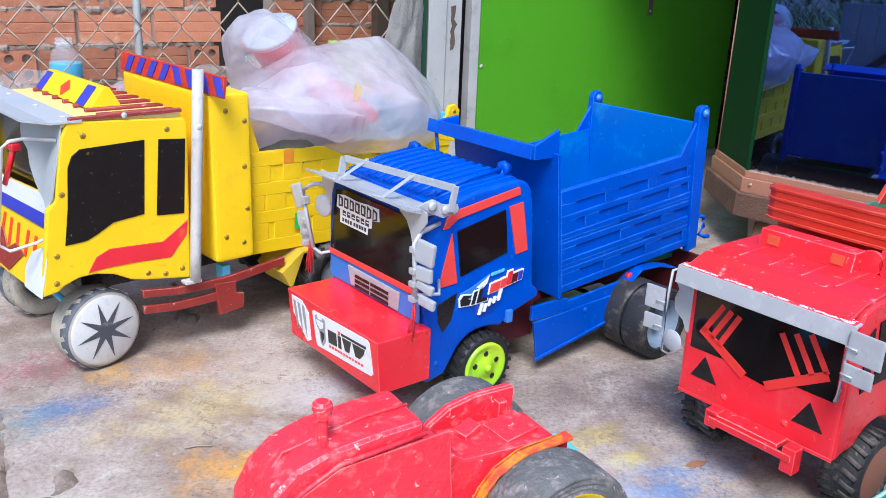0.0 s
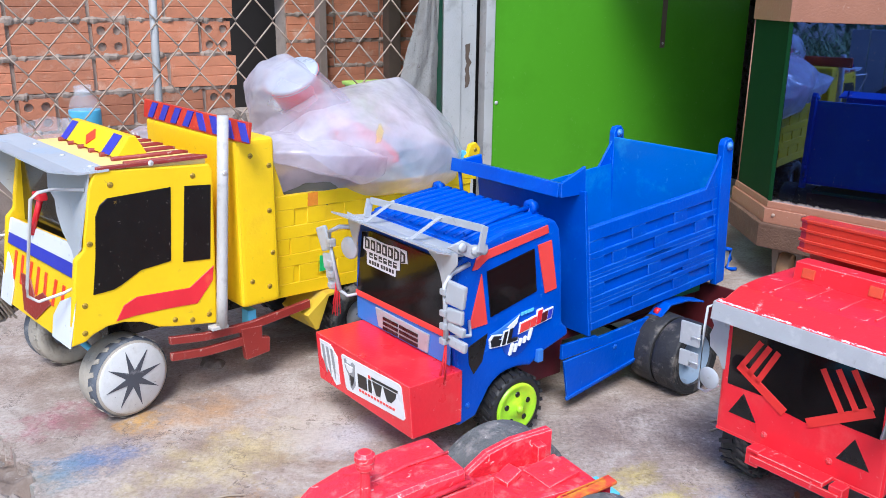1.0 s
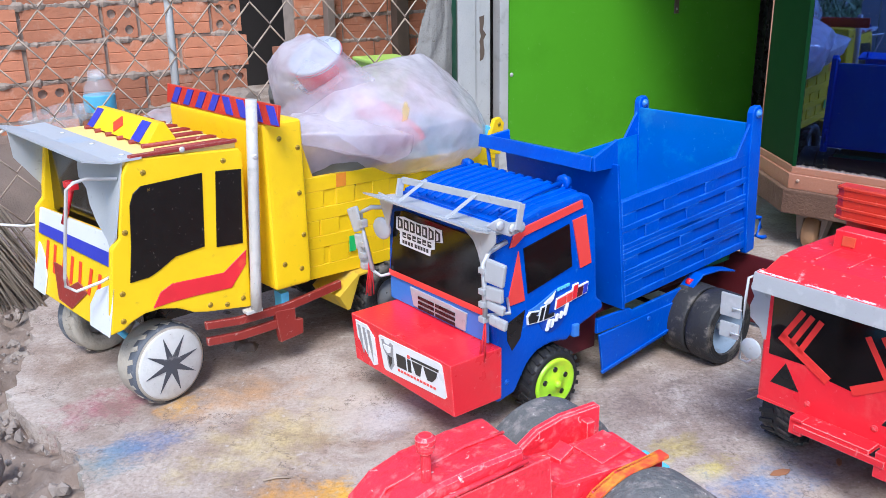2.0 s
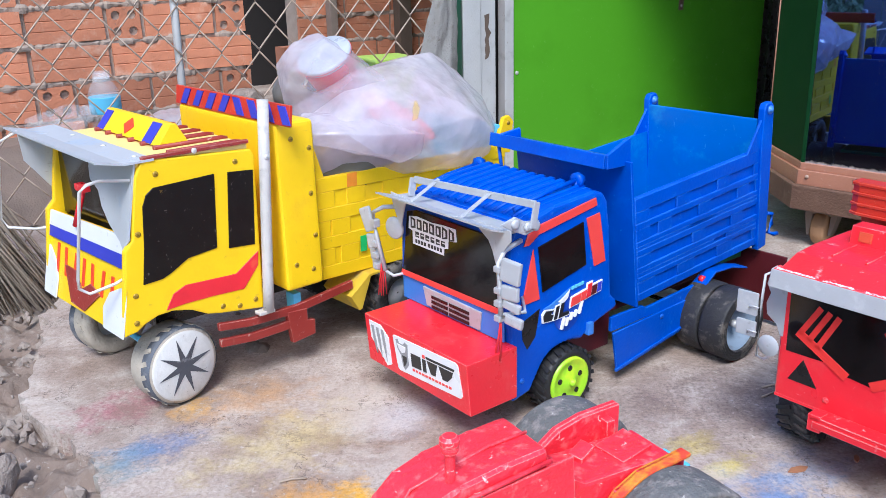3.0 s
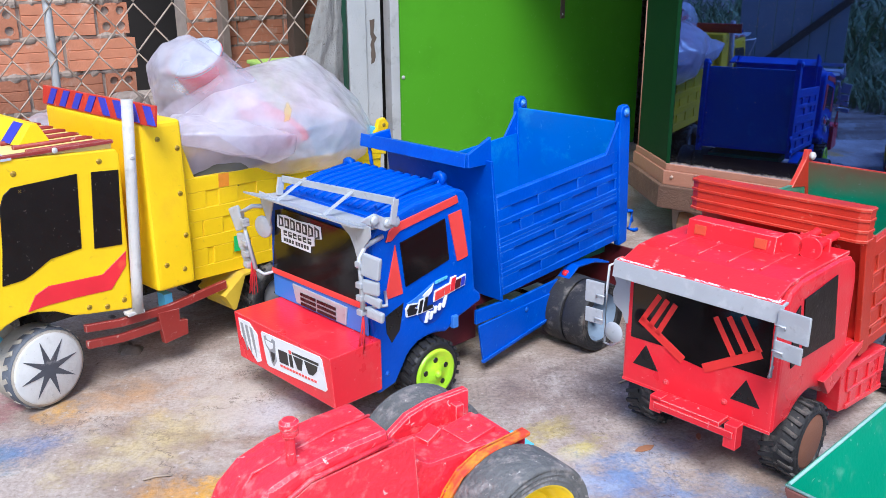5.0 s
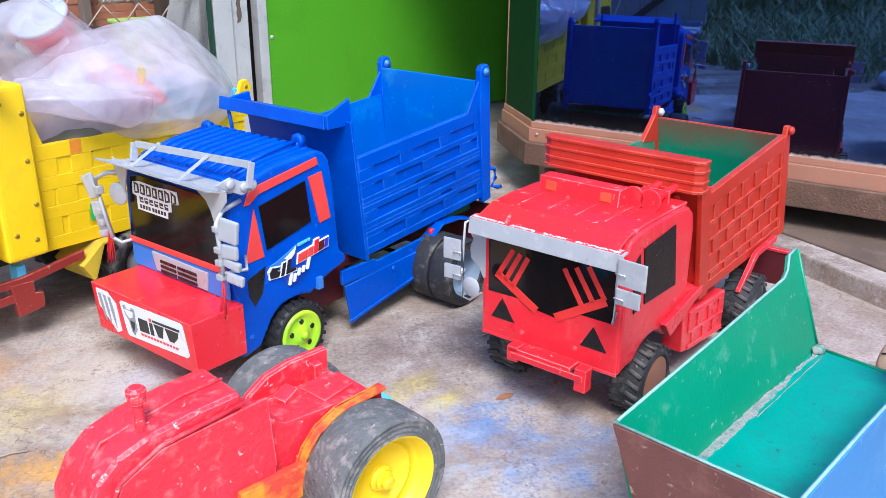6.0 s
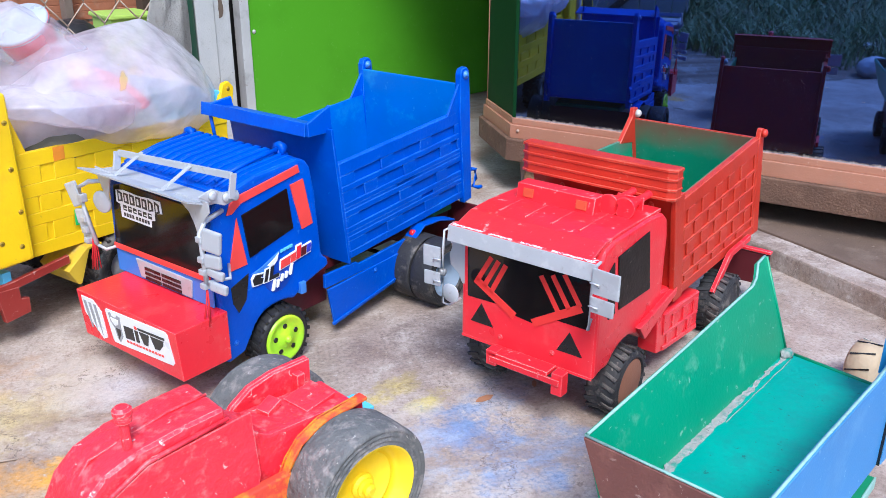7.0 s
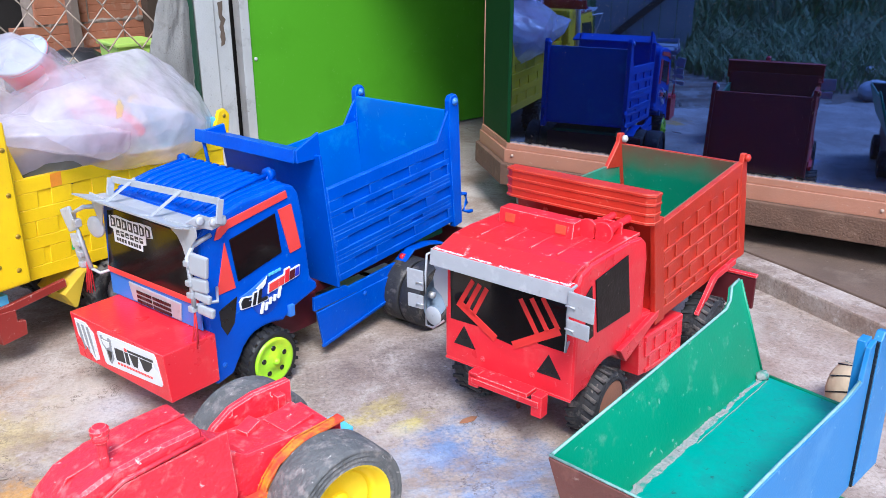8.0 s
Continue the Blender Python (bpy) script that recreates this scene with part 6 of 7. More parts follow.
    part("roof_lip", prism([(0.0018, 0.1927), (0.0105, 0.1937), (0.0105, 0.1942), (0.0018, 0.1932)], "y", -0.159, 0.001), M_RED, vis)
    edge_chips, rr = bmesh.new(), random.Random(8)
    for k in range(330):
        y = rr.uniform(-0.157, -0.001)
        if noise.noise((y * 60, 3, 1)) < -0.2:
            continue
        x = 0.0022 + min(0.0075, abs(rr.gauss(0, 0.0028)))
        z, q = 0.1932 + (x - 0.0018) * 0.115, rr.uniform(0.0003, 0.0011)
        put_flake = box(-q * 0.6, q * 0.6, -q * 1.6, q * 1.6, 0.0, 0.00025)
        put(put_flake, pose(x, y, z, 0, -6, rr.uniform(-40, 40)))
        join(edge_chips, put_flake)
    part("chipped_edge", edge_chips, M_WHITE, vis, "white chipped paint along the edge")
    lb = part("light_bar", prism([(0.083, 0.203), (0.086, 0.2205), (0.104, 0.2205), (0.109, 0.203)], "y", -0.111, -0.022, 0.001), M_REDWORN, t, "red roof light bar with faded lamps")
    for y in (-0.036, -0.097):
        part("lamp", put(box(-0.001, 0.001, -0.006, 0.006, -0.0045, 0.0045, 0.0005), pose(0.0843, y, 0.2118, 0, 10, 0)), M_LAMPORANGE, lb, "faded orange lamp")
    for y in (-0.119, -0.136):
        part("air_horn", lathe([(0.0105, 0.098), (0.011, 0.0985), (0.0095, 0.104), (0.006, 0.112), (0.0042, 0.125), (0.0036, 0.15), (0.0048, 0.152), (0.0048, 0.156), (0.0005, 0.156)], 24, "x", (0, y, 0.213)), M_RED, t, "red trumpet horn")
    part("horn_strap", box(0.128, 0.131, -0.142, -0.113, 0.203, 0.2165, 0.001), M_RED, t)
    # bumper step
    bp = part("bumper", box(0.002, 0.02, -0.116, -0.046, 0.064, 0.0685, 0.001), M_REDWORN, t, "worn red step bumper")
    for y in (-0.05, -0.126):
        part("hanger", box(0.002, 0.014, y - 0.007, y + 0.005, 0.047 if y < -0.1 else 0.054, 0.07, 0.0008), M_RED, bp)
    part("lip", box(0.0005, 0.003, -0.13, -0.05, 0.058, 0.0645, 0.0008), M_REDWORN, bp)
    # bed
    y0 = -0.158
    cor = ((0.176, 0.203), (0.198, 0.089), (0.447, 0.09), (0.412, 0.224))
    sp = part("bed_side", quad(cor, 0, 1, 0, 1, y0, y0 + 0.004), M_BRICKRED, t, "brick-red bed side with raised battens")
    lattice(sp, cor, y0, [(0, 0.1), (0.17, 0.2), (0.34, 0.37), (0.51, 0.54), (0.68, 0.71), (0.86, 1.0)],
            [(0.1, 0.17, [0.08, 0.24, 0.4, 0.56, 0.72], 0.1), (0.2, 0.34, [0.06, 0.18, 0.34, 0.5, 0.66, 0.82], 0.075), (0.37, 0.51, [0.1, 0.26, 0.42, 0.58, 0.74], 0.075), (0.54, 0.68, [0.06, 0.18, 0.34, 0.5, 0.66, 0.82], 0.075), (0.71, 0.86, [0.1, 0.26, 0.42, 0.58, 0.74], 0.075), (0.0, 1.0, [0.0, 0.93], 0.05)], M_BRICKRED, 0.0024)
    part("inner_side", quad(cor, 0.01, 0.99, 0.02, 0.995, y0 + 0.0042, y0 + 0.006), M_BEDGREEN, t)
    corf = ((0.176, 0.2), (0.198, 0.089), (0.447, 0.09), (0.41, 0.197))
    part("bed_side", quad(corf, 0, 1, 0, 1, 0.006, 0.01), M_BEDGREEN, t)
    part("bed_floor", box(0.2, 0.44, y0 + 0.006, 0.006, 0.1, 0.104), M_BEDGREEN, t)
    fx = lambda z: 0.198 - (z - 0.089) * 0.2
    part("bed_front", shear(box(-0.006, 0.0, y0 - 0.002, 0.011, 0.086, 0.222, 0.001), fx), M_BRICKRED, t)
    part("corner_post", shear(box(-0.01, 0.012, y0 - 0.003, y0 + 0.003, 0.086, 0.212, 0.001), fx), M_BRICKRED, t)
    part("wing", blade([(0.164, 0.205), (0.166, 0.218), (0.178, 0.216), (0.19, 0.2035)], 0.003, "y", y0), M_BRICKRED, t)
    for y in (-0.03, -0.075, -0.135):
        screw(t, 0.1635, y, 0.199, M_BRICKRED, -90)
    cpts = [(0.156, 0.016), (0.152, 0.008), (0.151, -0.075), (0.152, -0.155), (0.157, -0.163), (0.17, -0.163), (0.17, 0.016)]
    cn = part("canopy", prism(cpts, "z", 0.2095, 0.243, 0.001), M_BRICKRED, t, "brick-red canopy board with ridges")
    part("end_chip", box(0.1545, 0.164, 0.0162, 0.0172, 0.2385, 0.2436, 0.0003), M_BEDGREEN, cn, "bare green chip at the canopy end")
    for z in (0.2115, 0.221, 0.2315, 0.241):
        rib = [(p[0] - 0.0012 if p[0] < 0.16 else p[0], p[1] - (0.001 if p[1] < -0.15 else -0.001 if p[1] > 0.01 else 0)) for p in cpts]
        part("ridge", prism(rib, "z", z - 0.0014, z + 0.0014, 0.0004, seg=1), M_BRICKRED, cn)
    gx = lambda z: 0.449 - (z - 0.09) * 0.26
    tg = part("tailgate", shear(box(-0.006, -0.004, y0 + 0.004, 0.006, 0.092, 0.221), gx), M_BEDGREEN, t, "green inside of the tailgate")
    part("outer_skin", shear(box(-0.004, 0.0, y0, 0.01, 0.09, 0.222, 0.0006), gx), M_BRICKRED, tg)
    for y in (y0 - 0.003, 0.005):
        p = part("rear_post", shear(prism([(-0.014, 0.09), (0.004, 0.09), (0.006, 0.222), (0.004, 0.236), (-0.006, 0.237), (-0.012, 0.225), (-0.05, 0.195), (-0.014, 0.19)] if y > 0 else [(-0.014, 0.09), (0.004, 0.09), (0.006, 0.222), (0.004, 0.234), (-0.004, 0.234), (-0.012, 0.215)], "y", y, y + 0.006, 0.001), gx), M_BRICKRED, t)
        part("bolt", lathe([(0.005, 0), (0.005, -0.004), (0.0025, -0.006), (0.0005, -0.006)], 12, "y", (0.413, y, 0.2285)), M_PIPE if y > 0 else M_BRICKRED, p)
    # underneath
    sk = part("side_box", prism([(0.152, 0.081), (0.264, 0.073), (0.27, 0.022), (0.19, 0.03), (0.158, 0.036)], "y", y0 - 0.002, y0 + 0.02, 0.001), M_RED, t, "red side locker with raised battens")
    scor = ((0.166, 0.08), (0.172, 0.034), (0.266, 0.024), (0.262, 0.073))
    lattice(sk, scor, y0 - 0.002, [(0.86, 1.0), (0.42, 0.5), (0.0, 0.12)], [(0.12, 0.42, [0.1, 0.4, 0.7], 0.14), (0.5, 0.86, [0.0, 0.25, 0.55, 0.86], 0.14)], M_RED, 0.002)
    part("chassis", box(0.04, 0.42, -0.115, -0.04, 0.07, 0.09, 0.001), M_MAROON, t)
    part("rear_fender", prism([(0.292, 0.062), (0.334, 0.096), (0.345, 0.0985), (0.405, 0.1), (0.405, 0.092), (0.347, 0.091), (0.338, 0.086), (0.301, 0.056)], "y", -0.168, -0.163, 0.0006), M_REDWORN, t, "pale red fender strip")
    part("tail_board", box(0.425, 0.43, -0.189, 0.0, 0.028, 0.07, 0.001), M_MAROON, t, "dark maroon tail board")
    part("tail_rim", box(0.4235, 0.4315, -0.19, 0.0, 0.0715, 0.0755, 0.001), M_REDWORN, t, "pale red rim of the tail board")
    part("axle", tube([(0.083, -0.15, 0.036), (0.083, 0.0, 0.036)], 0.003), M_BLACK, t)
    part("axle", tube([(0.325, -0.17, 0.036), (0.325, 0.0, 0.036)], 0.003), M_BLACK, t)
    for x, ys in ((0.083, (-0.15, -0.006)), (0.325, (-0.162, 0.004))):
        for y in ys:
            s = -1 if y < -0.05 else 1
            w = part("wheel", put(tyre_mesh(0.0355, 0.034, 0.7), pose(x, y, 0.037)), M_TYRE, t, "dirty black lugged tyre with a rust-brown disc")
            add_lugs(w, (x, y, 0.037), 0.0355, 0.034, 20, M_TYRE, 0.0018)
            part("disc", lathe([(0.0005, y + s * 0.0165), (0.024, y + s * 0.0165), (0.0268, y + s * 0.0155), (0.0268, y)], 32, "y", (x, 0, 0.037)), M_RUSTDISC if x < 0.2 else M_TYRE, w, "rust-brown disc")
            part("bead", lathe([(0.0265, y + s * 0.0155), (0.0275, y + s * 0.0175), (0.0295, y + s * 0.0175), (0.0305, y + s * 0.016)], 32, "y", (x, 0, 0.037), ends="open"), M_TYRE, w)
    return t


red_truck()

# ---------------------------------------------------------------- the red tractor
M_ORANGEWEAR = mat("orange_and_red_wear", (0.75, 0.3, 0.02), 0.55, vary=0.2, scale=25, bump=0.3, second=(0.65, 0.03, 0.03), patch=0.9, patch_scale=26, edge=0.42)
M_RIMYELLOW = mat("yellow_rim_paint", (0.85, 0.58, 0.01), 0.35, vary=0.1, bump=0.15, second=(0.7, 0.4, 0.02), patch=0.4, patch_scale=30)
M_TRACTYRE = mat("paint_stained_tyre", (0.12, 0.118, 0.115), 0.75, speck=0.9, chip=(0.5, 0.46, 0.42), vary=0.45, scale=60, bump=0.9, second=(0.3, 0.26, 0.24), patch=0.7, patch_scale=70, edge=0.5)


def tractor():
    t = thing("toy_tractor", pose(0.056, 0.565, 0, 0, 0, 31), "worn red toy tractor with big yellow-rimmed rubber wheels", "toy tractor")
    prof = [(-0.2, 0.045), (-0.206, 0.085), (-0.203, 0.112), (-0.193, 0.131), (-0.178, 0.144), (-0.155, 0.1515), (-0.12, 0.1555), (-0.088, 0.157), (-0.085, 0.1), (-0.085, 0.045)]
    hood = part("hood", prism(prof, "y", -0.028, 0.024, 0.006, seg=3), M_TRACTOR, t)
    part("hood_seam", tube([(-0.205, -0.005, 0.09), (-0.2, -0.005, 0.118), (-0.178, -0.005, 0.1455), (-0.12, -0.005, 0.157), (-0.09, -0.005, 0.158)], 0.0012, n=6), M_TRACTOR, hood)
    part("side_sheet", blade([(-0.192, 0.05), (-0.19, 0.1), (-0.178, 0.126), (-0.15, 0.14), (-0.07, 0.146), (-0.066, 0.09), (-0.075, 0.052)], -0.002, "y", -0.0285), M_TRACTOR, hood)
    part("edge_bead", tube([(-0.193, -0.03, 0.1), (-0.179, -0.03, 0.128), (-0.15, -0.03, 0.1425), (-0.088, -0.03, 0.149)], 0.0018, n=6), M_TRACTOR, hood)
    for x, z in ((-0.203, 0.075), (-0.2, 0.06), (-0.195, 0.09)):
        part("paint_blob", lathe([(0.0045, 0), (0.0035, -0.001), (0.0005, -0.0015)], 12, "x", (x - 0.0045, -0.012 + (z - 0.06) * 0.6, z)), M_ORANGEWEAR, hood, "orange paint blob")
    st = part("exhaust", lathe([(0.0034, 0.148), (0.0033, 0.171), (0.0055, 0.1715), (0.006, 0.174), (0.0056, 0.176), (0.0065, 0.177), (0.0065, 0.1805), (0.0045, 0.1825), (0.0005, 0.183)], 20, "z", (-0.156, -0.017, 0), flat=True), M_TRACTOR, t, "red exhaust stack with a cap")
    part("transmission", prism([(-0.086, 0.05), (-0.086, 0.124), (-0.07, 0.126), (-0.05, 0.112), (0.03, 0.108), (0.036, 0.1), (0.036, 0.05)], "y", -0.02, 0.024, 0.003), M_TRACTOR, t)
    part("seat", put(box(-0.016, 0.016, -0.014, 0.014, -0.003, 0.003, 0.001), pose(0.005, 0.004, 0.1095, 3, -4, 8)), M_TRACTOR, t, "small red seat board")
    part("lever", put(box(-0.009, 0.009, -0.006, 0.006, -0.002, 0.004, 0.001), pose(-0.03, 0.01, 0.1135, 8, -10, 20)), M_TRACTOR, t)
    part("hitch", box(0.036, 0.06, -0.012, 0.016, 0.07, 0.085, 0.001), M_SKYBLUE, t, "blue painted tail block")
    part("axle_beam", box(-0.1, -0.035, -0.036, -0.028, 0.055, 0.082, 0.0015), M_ORANGEWEAR, t, "orange and red side beam")
    part("axle", tube([(0.006, -0.055, 0.057), (0.006, 0.08, 0.057)], 0.005), M_ORANGEWEAR, t)
    curve = [(-0.066, 0.075), (-0.058, 0.09), (-0.045, 0.106), (-0.028, 0.117), (-0.005, 0.122), (0.031, 0.1225), (0.031, 0.07), (0.0, 0.06), (-0.04, 0.06)]
    lf = part("fender", prism(curve, "y", 0.038, 0.042, 0.001), M_TRACTOR, t, "red sheet fender beside the wheel")
    part("flange", prism(curve[:6] + [(p[0], p[1] - 0.003) for p in curve[5::-1]], "y", 0.042, 0.0465, 0.0006), M_TRACTOR, lf)
    part("brace", box(0.012, 0.02, 0.03, 0.039, 0.075, 0.116, 0.001), M_TRACTOR, lf)
    rcurve = [(-0.05, 0.075), (-0.042, 0.09), (-0.03, 0.103), (-0.01, 0.112), (0.034, 0.1155)]
    rf = part("fender", prism(rcurve + [(p[0], p[1] - 0.003) for p in rcurve[::-1]], "y", -0.035, -0.025, 0.0008), M_ORANGEWEAR, t, "orange-edged red sheet fender")
    part("web", prism(rcurve + [(0.034, 0.07), (-0.04, 0.06)], "y", -0.029, -0.026, 0.0006), M_TRACTOR, rf)
    for y, s in ((-0.054, 1), (0.07, -1)):
        m = pose(0.006, y, 0.057) if s > 0 else pose(0.006, y, 0.057, 0, 0, 180)
        w = part("wheel", put(groove_tyre(0.056, 0.042), m), M_TRACTYRE, t, "grey wound rubber tyre with paint stains")
        part("rim", put(lathe([(0.0415, -0.0215), (0.039, -0.021), (0.0375, -0.008), (0.03, -0.0055), (0.0295, -0.0065), (0.0285, -0.0065), (0.028, -0.005), (0.001, -0.004)], 48, ends="open"), m), M_RIMYELLOW, w, "yellow dished rim")
        part("hub", put(lathe([(0.0105, -0.003), (0.0105, -0.007), (0.008, -0.009), (0.008, -0.011), (0.0055, -0.012), (0.0055, -0.016), (0.003, -0.018), (0.0005, -0.018)], 20, flat=True), m), M_RIMYELLOW, w, "yellow stepped hub")
    part("front_axle", tube([(-0.185, -0.05, 0.032), (-0.185, 0.06, 0.032)], 0.004), M_TRACTOR, t)
    for y, s in ((-0.052, 1), (0.062, -1)):
        m = pose(-0.185, y, 0.034) if s > 0 else pose(-0.185, y, 0.034, 0, 0, 180)
        w = part("wheel", put(groove_tyre(0.033, 0.026), m), M_ORANGEWEAR if s < 0 else M_TRACTYRE, t, "small front tyre covered in orange paint")
        part("rim", put(lathe([(0.0235, -0.013), (0.02, -0.006), (0.001, -0.006)], 32, ends="open"), m), M_RIMYELLOW, w)
    return t


tractor()

# ---------------------------------------------------------------- the green and blue tipper bed of another truck
M_TEAL = mat("teal_floor_paint", (0.005, 0.325, 0.25), 0.36, vary=0.3, scale=14, bump=0.3, fine=180, second=(0.01, 0.27, 0.22), patch=0.7, patch_scale=40, edge=0.5, speck=0.8, chip=(0.02, 0.09, 0.08))
M_WALLGREEN = mat("green_wall_paint", (0.006, 0.26, 0.13), 0.4, vary=0.2, scale=9, bump=0.12, second=(0.2, 0.42, 0.3), patch=0.6, patch_scale=18, edge=0.6, speck=0.5, chip=(0.35, 0.5, 0.4), worn=0.6)
M_OUTBLUE = mat("pale_blue_gloss", (0.02, 0.2, 0.48), 0.45, speck=0.5, chip=(0.3, 0.45, 0.6), vary=0.18, scale=8, bump=0.12, second=(0.1, 0.3, 0.55), patch=0.4, patch_scale=20, worn=0.7)
M_BROWNEND = mat("red_brown_board", (0.15, 0.055, 0.045), 0.5, speck=0.7, chip=(0.4, 0.28, 0.24), vary=0.35, scale=25, bump=0.3, second=(0.3, 0.13, 0.1), patch=0.5, patch_scale=30)
M_EDGEWHITE = mat("chipped_pale_edge", (0.24, 0.42, 0.37), 0.6, vary=0.3, scale=120, bump=0.4)
M_WELD = mat("grey_filler", (0.29, 0.3, 0.275), 0.8, speck=0.8, chip=(0.12, 0.13, 0.12), vary=0.35, scale=80, bump=1.0, second=(0.03, 0.25, 0.19), patch=0.85, patch_scale=75, edge=0.5)


def tipper():
    t = thing("toy_tipper_truck", pose(0.227, 0.401, 0, 0, 0, 35) @ Matrix.Diagonal((0.98, 1, 1, 1)), "toy tipper with an empty green bed and glossy blue side", "toy truck")
    far = part("bed_wall", bmesh.new(), M_WALLGREEN, t, "green inner bed wall with a chipped edge")
    def sheet(pts, thick):
        bm = bmesh.new()
        vs = [bm.verts.new(p) for p in pts]
        f = bm.faces.new(vs)
        bm.normal_update()
        ex = bmesh.ops.extrude_face_region(bm, geom=[f])
        n = f.normal.copy()
        for g in ex["geom"]:
            if isinstance(g, bmesh.types.BMVert):
                g.co -= n * thick
        bmesh.ops.recalc_face_normals(bm, faces=bm.faces)
        return bm
    slope = lambda z: -0.021 * (0.165 - z) / 0.065
    P = lambda x, z: (x, slope(z), z)
    b = sheet([P(0.0, 0.1), P(0.0, 0.161), P(0.14, 0.167), P(0.277, 0.174), P(0.287, 0.178), P(0.295, 0.189), P(0.313, 0.191), P(0.318, 0.183), P(0.322, 0.1)], 0.003)
    b.to_mesh(far.data), b.free()
    edge = part("edge", tube([P(0.0, 0.1615), P(0.14, 0.1675), P(0.277, 0.1745), P(0.288, 0.179), P(0.296, 0.1895), P(0.312, 0.1915)], 0.0012, n=6), M_EDGEWHITE, far)
    part("edge", tube([P(0.3155, 0.19), P(0.3225, 0.1)], 0.0016, n=6), M_WALLGREEN, far)
    part("bed_floor", sheet([(0.0, -0.019, 0.1), (0.322, -0.019, 0.1), (0.3, -0.119, 0.106), (0.0, -0.119, 0.106)], 0.004), M_TEAL, t, "teal bed floor with scuffs")
    part("floor_edge", tube([(0.323, -0.02, 0.1), (0.3, -0.119, 0.106)], 0.0018, n=6), M_WALLGREEN, t)
    weld, ring = bmesh.new(), []
    for k in range(120):
        x = 0.006 + k * 0.00262
        r = (0.0032 if x < 0.235 else 0.002) + 0.0022 * noise.noise((x * 60, 1, 0)) + 0.0016 * noise.noise((x * 190, 4, 0)) + (0.0012 if 28 < k < 72 else 0)
        yc = -0.0245 + 0.0022 * noise.noise((x * 45, 8, 0))
        ring.append([weld.verts.new((x, yc + r * 0.85 * c, 0.1 + max(0, r * 0.3 * s * (1 + 0.4 * noise.noise((x * 240, c * 3, 2)))))) for c, s in ((-1, -0.1), (-0.75, 0.45), (-0.3, 0.8), (0.25, 0.9), (0.7, 0.75), (1.1, 1.0), (1.3, 1.6))])
    for p0, p1 in zip(ring, ring[1:]):
        for i in range(6):
            weld.faces.new((p0[i], p1[i], p1[i + 1], p0[i + 1]))
    part("filler_seam", weld, M_WELD, t, "rough grey filler along the seam", smooth=True)
    for dy, dz in ((0.0045, 0.0012), (-0.0055, 0.0008)):
        part("seam_line", tube([(0.17 + 0.0145 * k, -0.0245 + dy + 0.0012 * noise.noise((k * 1.7, dy * 900, 0)), 0.1 + dz) for k in range(11)], 0.0005, n=5), M_WELD, t, "rough filler line")
    part("filler_knob", lump((0.314, -0.024, 0.103), (0.0065, 0.0045, 0.0035), 0.0025, 40, 3, 160), M_WELD, t, "grey filler lump", smooth=True)
    part("end_board", prism([(0.0, 0.16), (-0.12, 0.1585), (-0.1, 0.05), (-0.05, 0.05), (-0.021, 0.108)], "x", -0.004, 0.0, 0.0006), M_BROWNEND, t, "red-brown painted end board")
    part("end_edge", tube([(-0.002, 0.0, 0.161), (-0.002, -0.12, 0.1595)], 0.001, n=6), M_EDGEWHITE, t)
    nw = part("bed_wall", prism([(-0.03, 0.1705), (0.09, 0.165), (0.215, 0.156), (0.252, 0.158), (0.258, 0.186), (0.272, 0.188), (0.272, 0.05), (-0.02, 0.075)], "y", -0.1235, -0.1195, 0.0006), M_OUTBLUE, t, "glossy pale blue outer bed wall")
    part("edge", tube([(-0.03, -0.1215, 0.171), (0.09, -0.1215, 0.1655), (0.215, -0.1215, 0.1565), (0.252, -0.1215, 0.1585)], 0.0012, n=6), M_EDGEWHITE, nw)
    p = part("rear_post", prism([(0.275, 0.05), (0.342, 0.04), (0.337, 0.14), (0.294, 0.19), (0.282, 0.193), (0.2755, 0.186)], "y", -0.1265, -0.1195, 0.001), M_OUTBLUE, t, "pale blue rear post with a dark joint")
    part("joint", box(0.2725, 0.2755, -0.1255, -0.1195, 0.05, 0.186), M_BLACK, p)
    part("post_cap", box(0.259, 0.273, -0.1195, -0.112, 0.14, 0.19, 0.001), M_OUTBLUE, p)
    part("sub_frame", box(0.02, 0.27, -0.125, -0.03, 0.03, 0.04, 0.001), M_GREENFRAME, t, "dark green base board")
    part("frame_edge", box(0.02, 0.27, -0.1265, -0.125, 0.0295, 0.0405, 0.0005), M_EDGEWHITE, t)
    part("support", box(0.05, 0.25, -0.1, -0.03, 0.04, 0.098), M_BROWNEND, t)
    part("crate_edge", lump((0.15, -0.115, 0.044), (0.02, 0.012, 0.008), 0.004, 60, 3, 60), M_WELD, t, "grey filler lump", smooth=True)
    for x in (0.07, 0.23):
        for y in (-0.03, -0.1):
            part("wheel", put(tyre_mesh(0.028, 0.026, 0.3), pose(x, y, 0.029)), M_TYRE, t)
    return t


tipper()

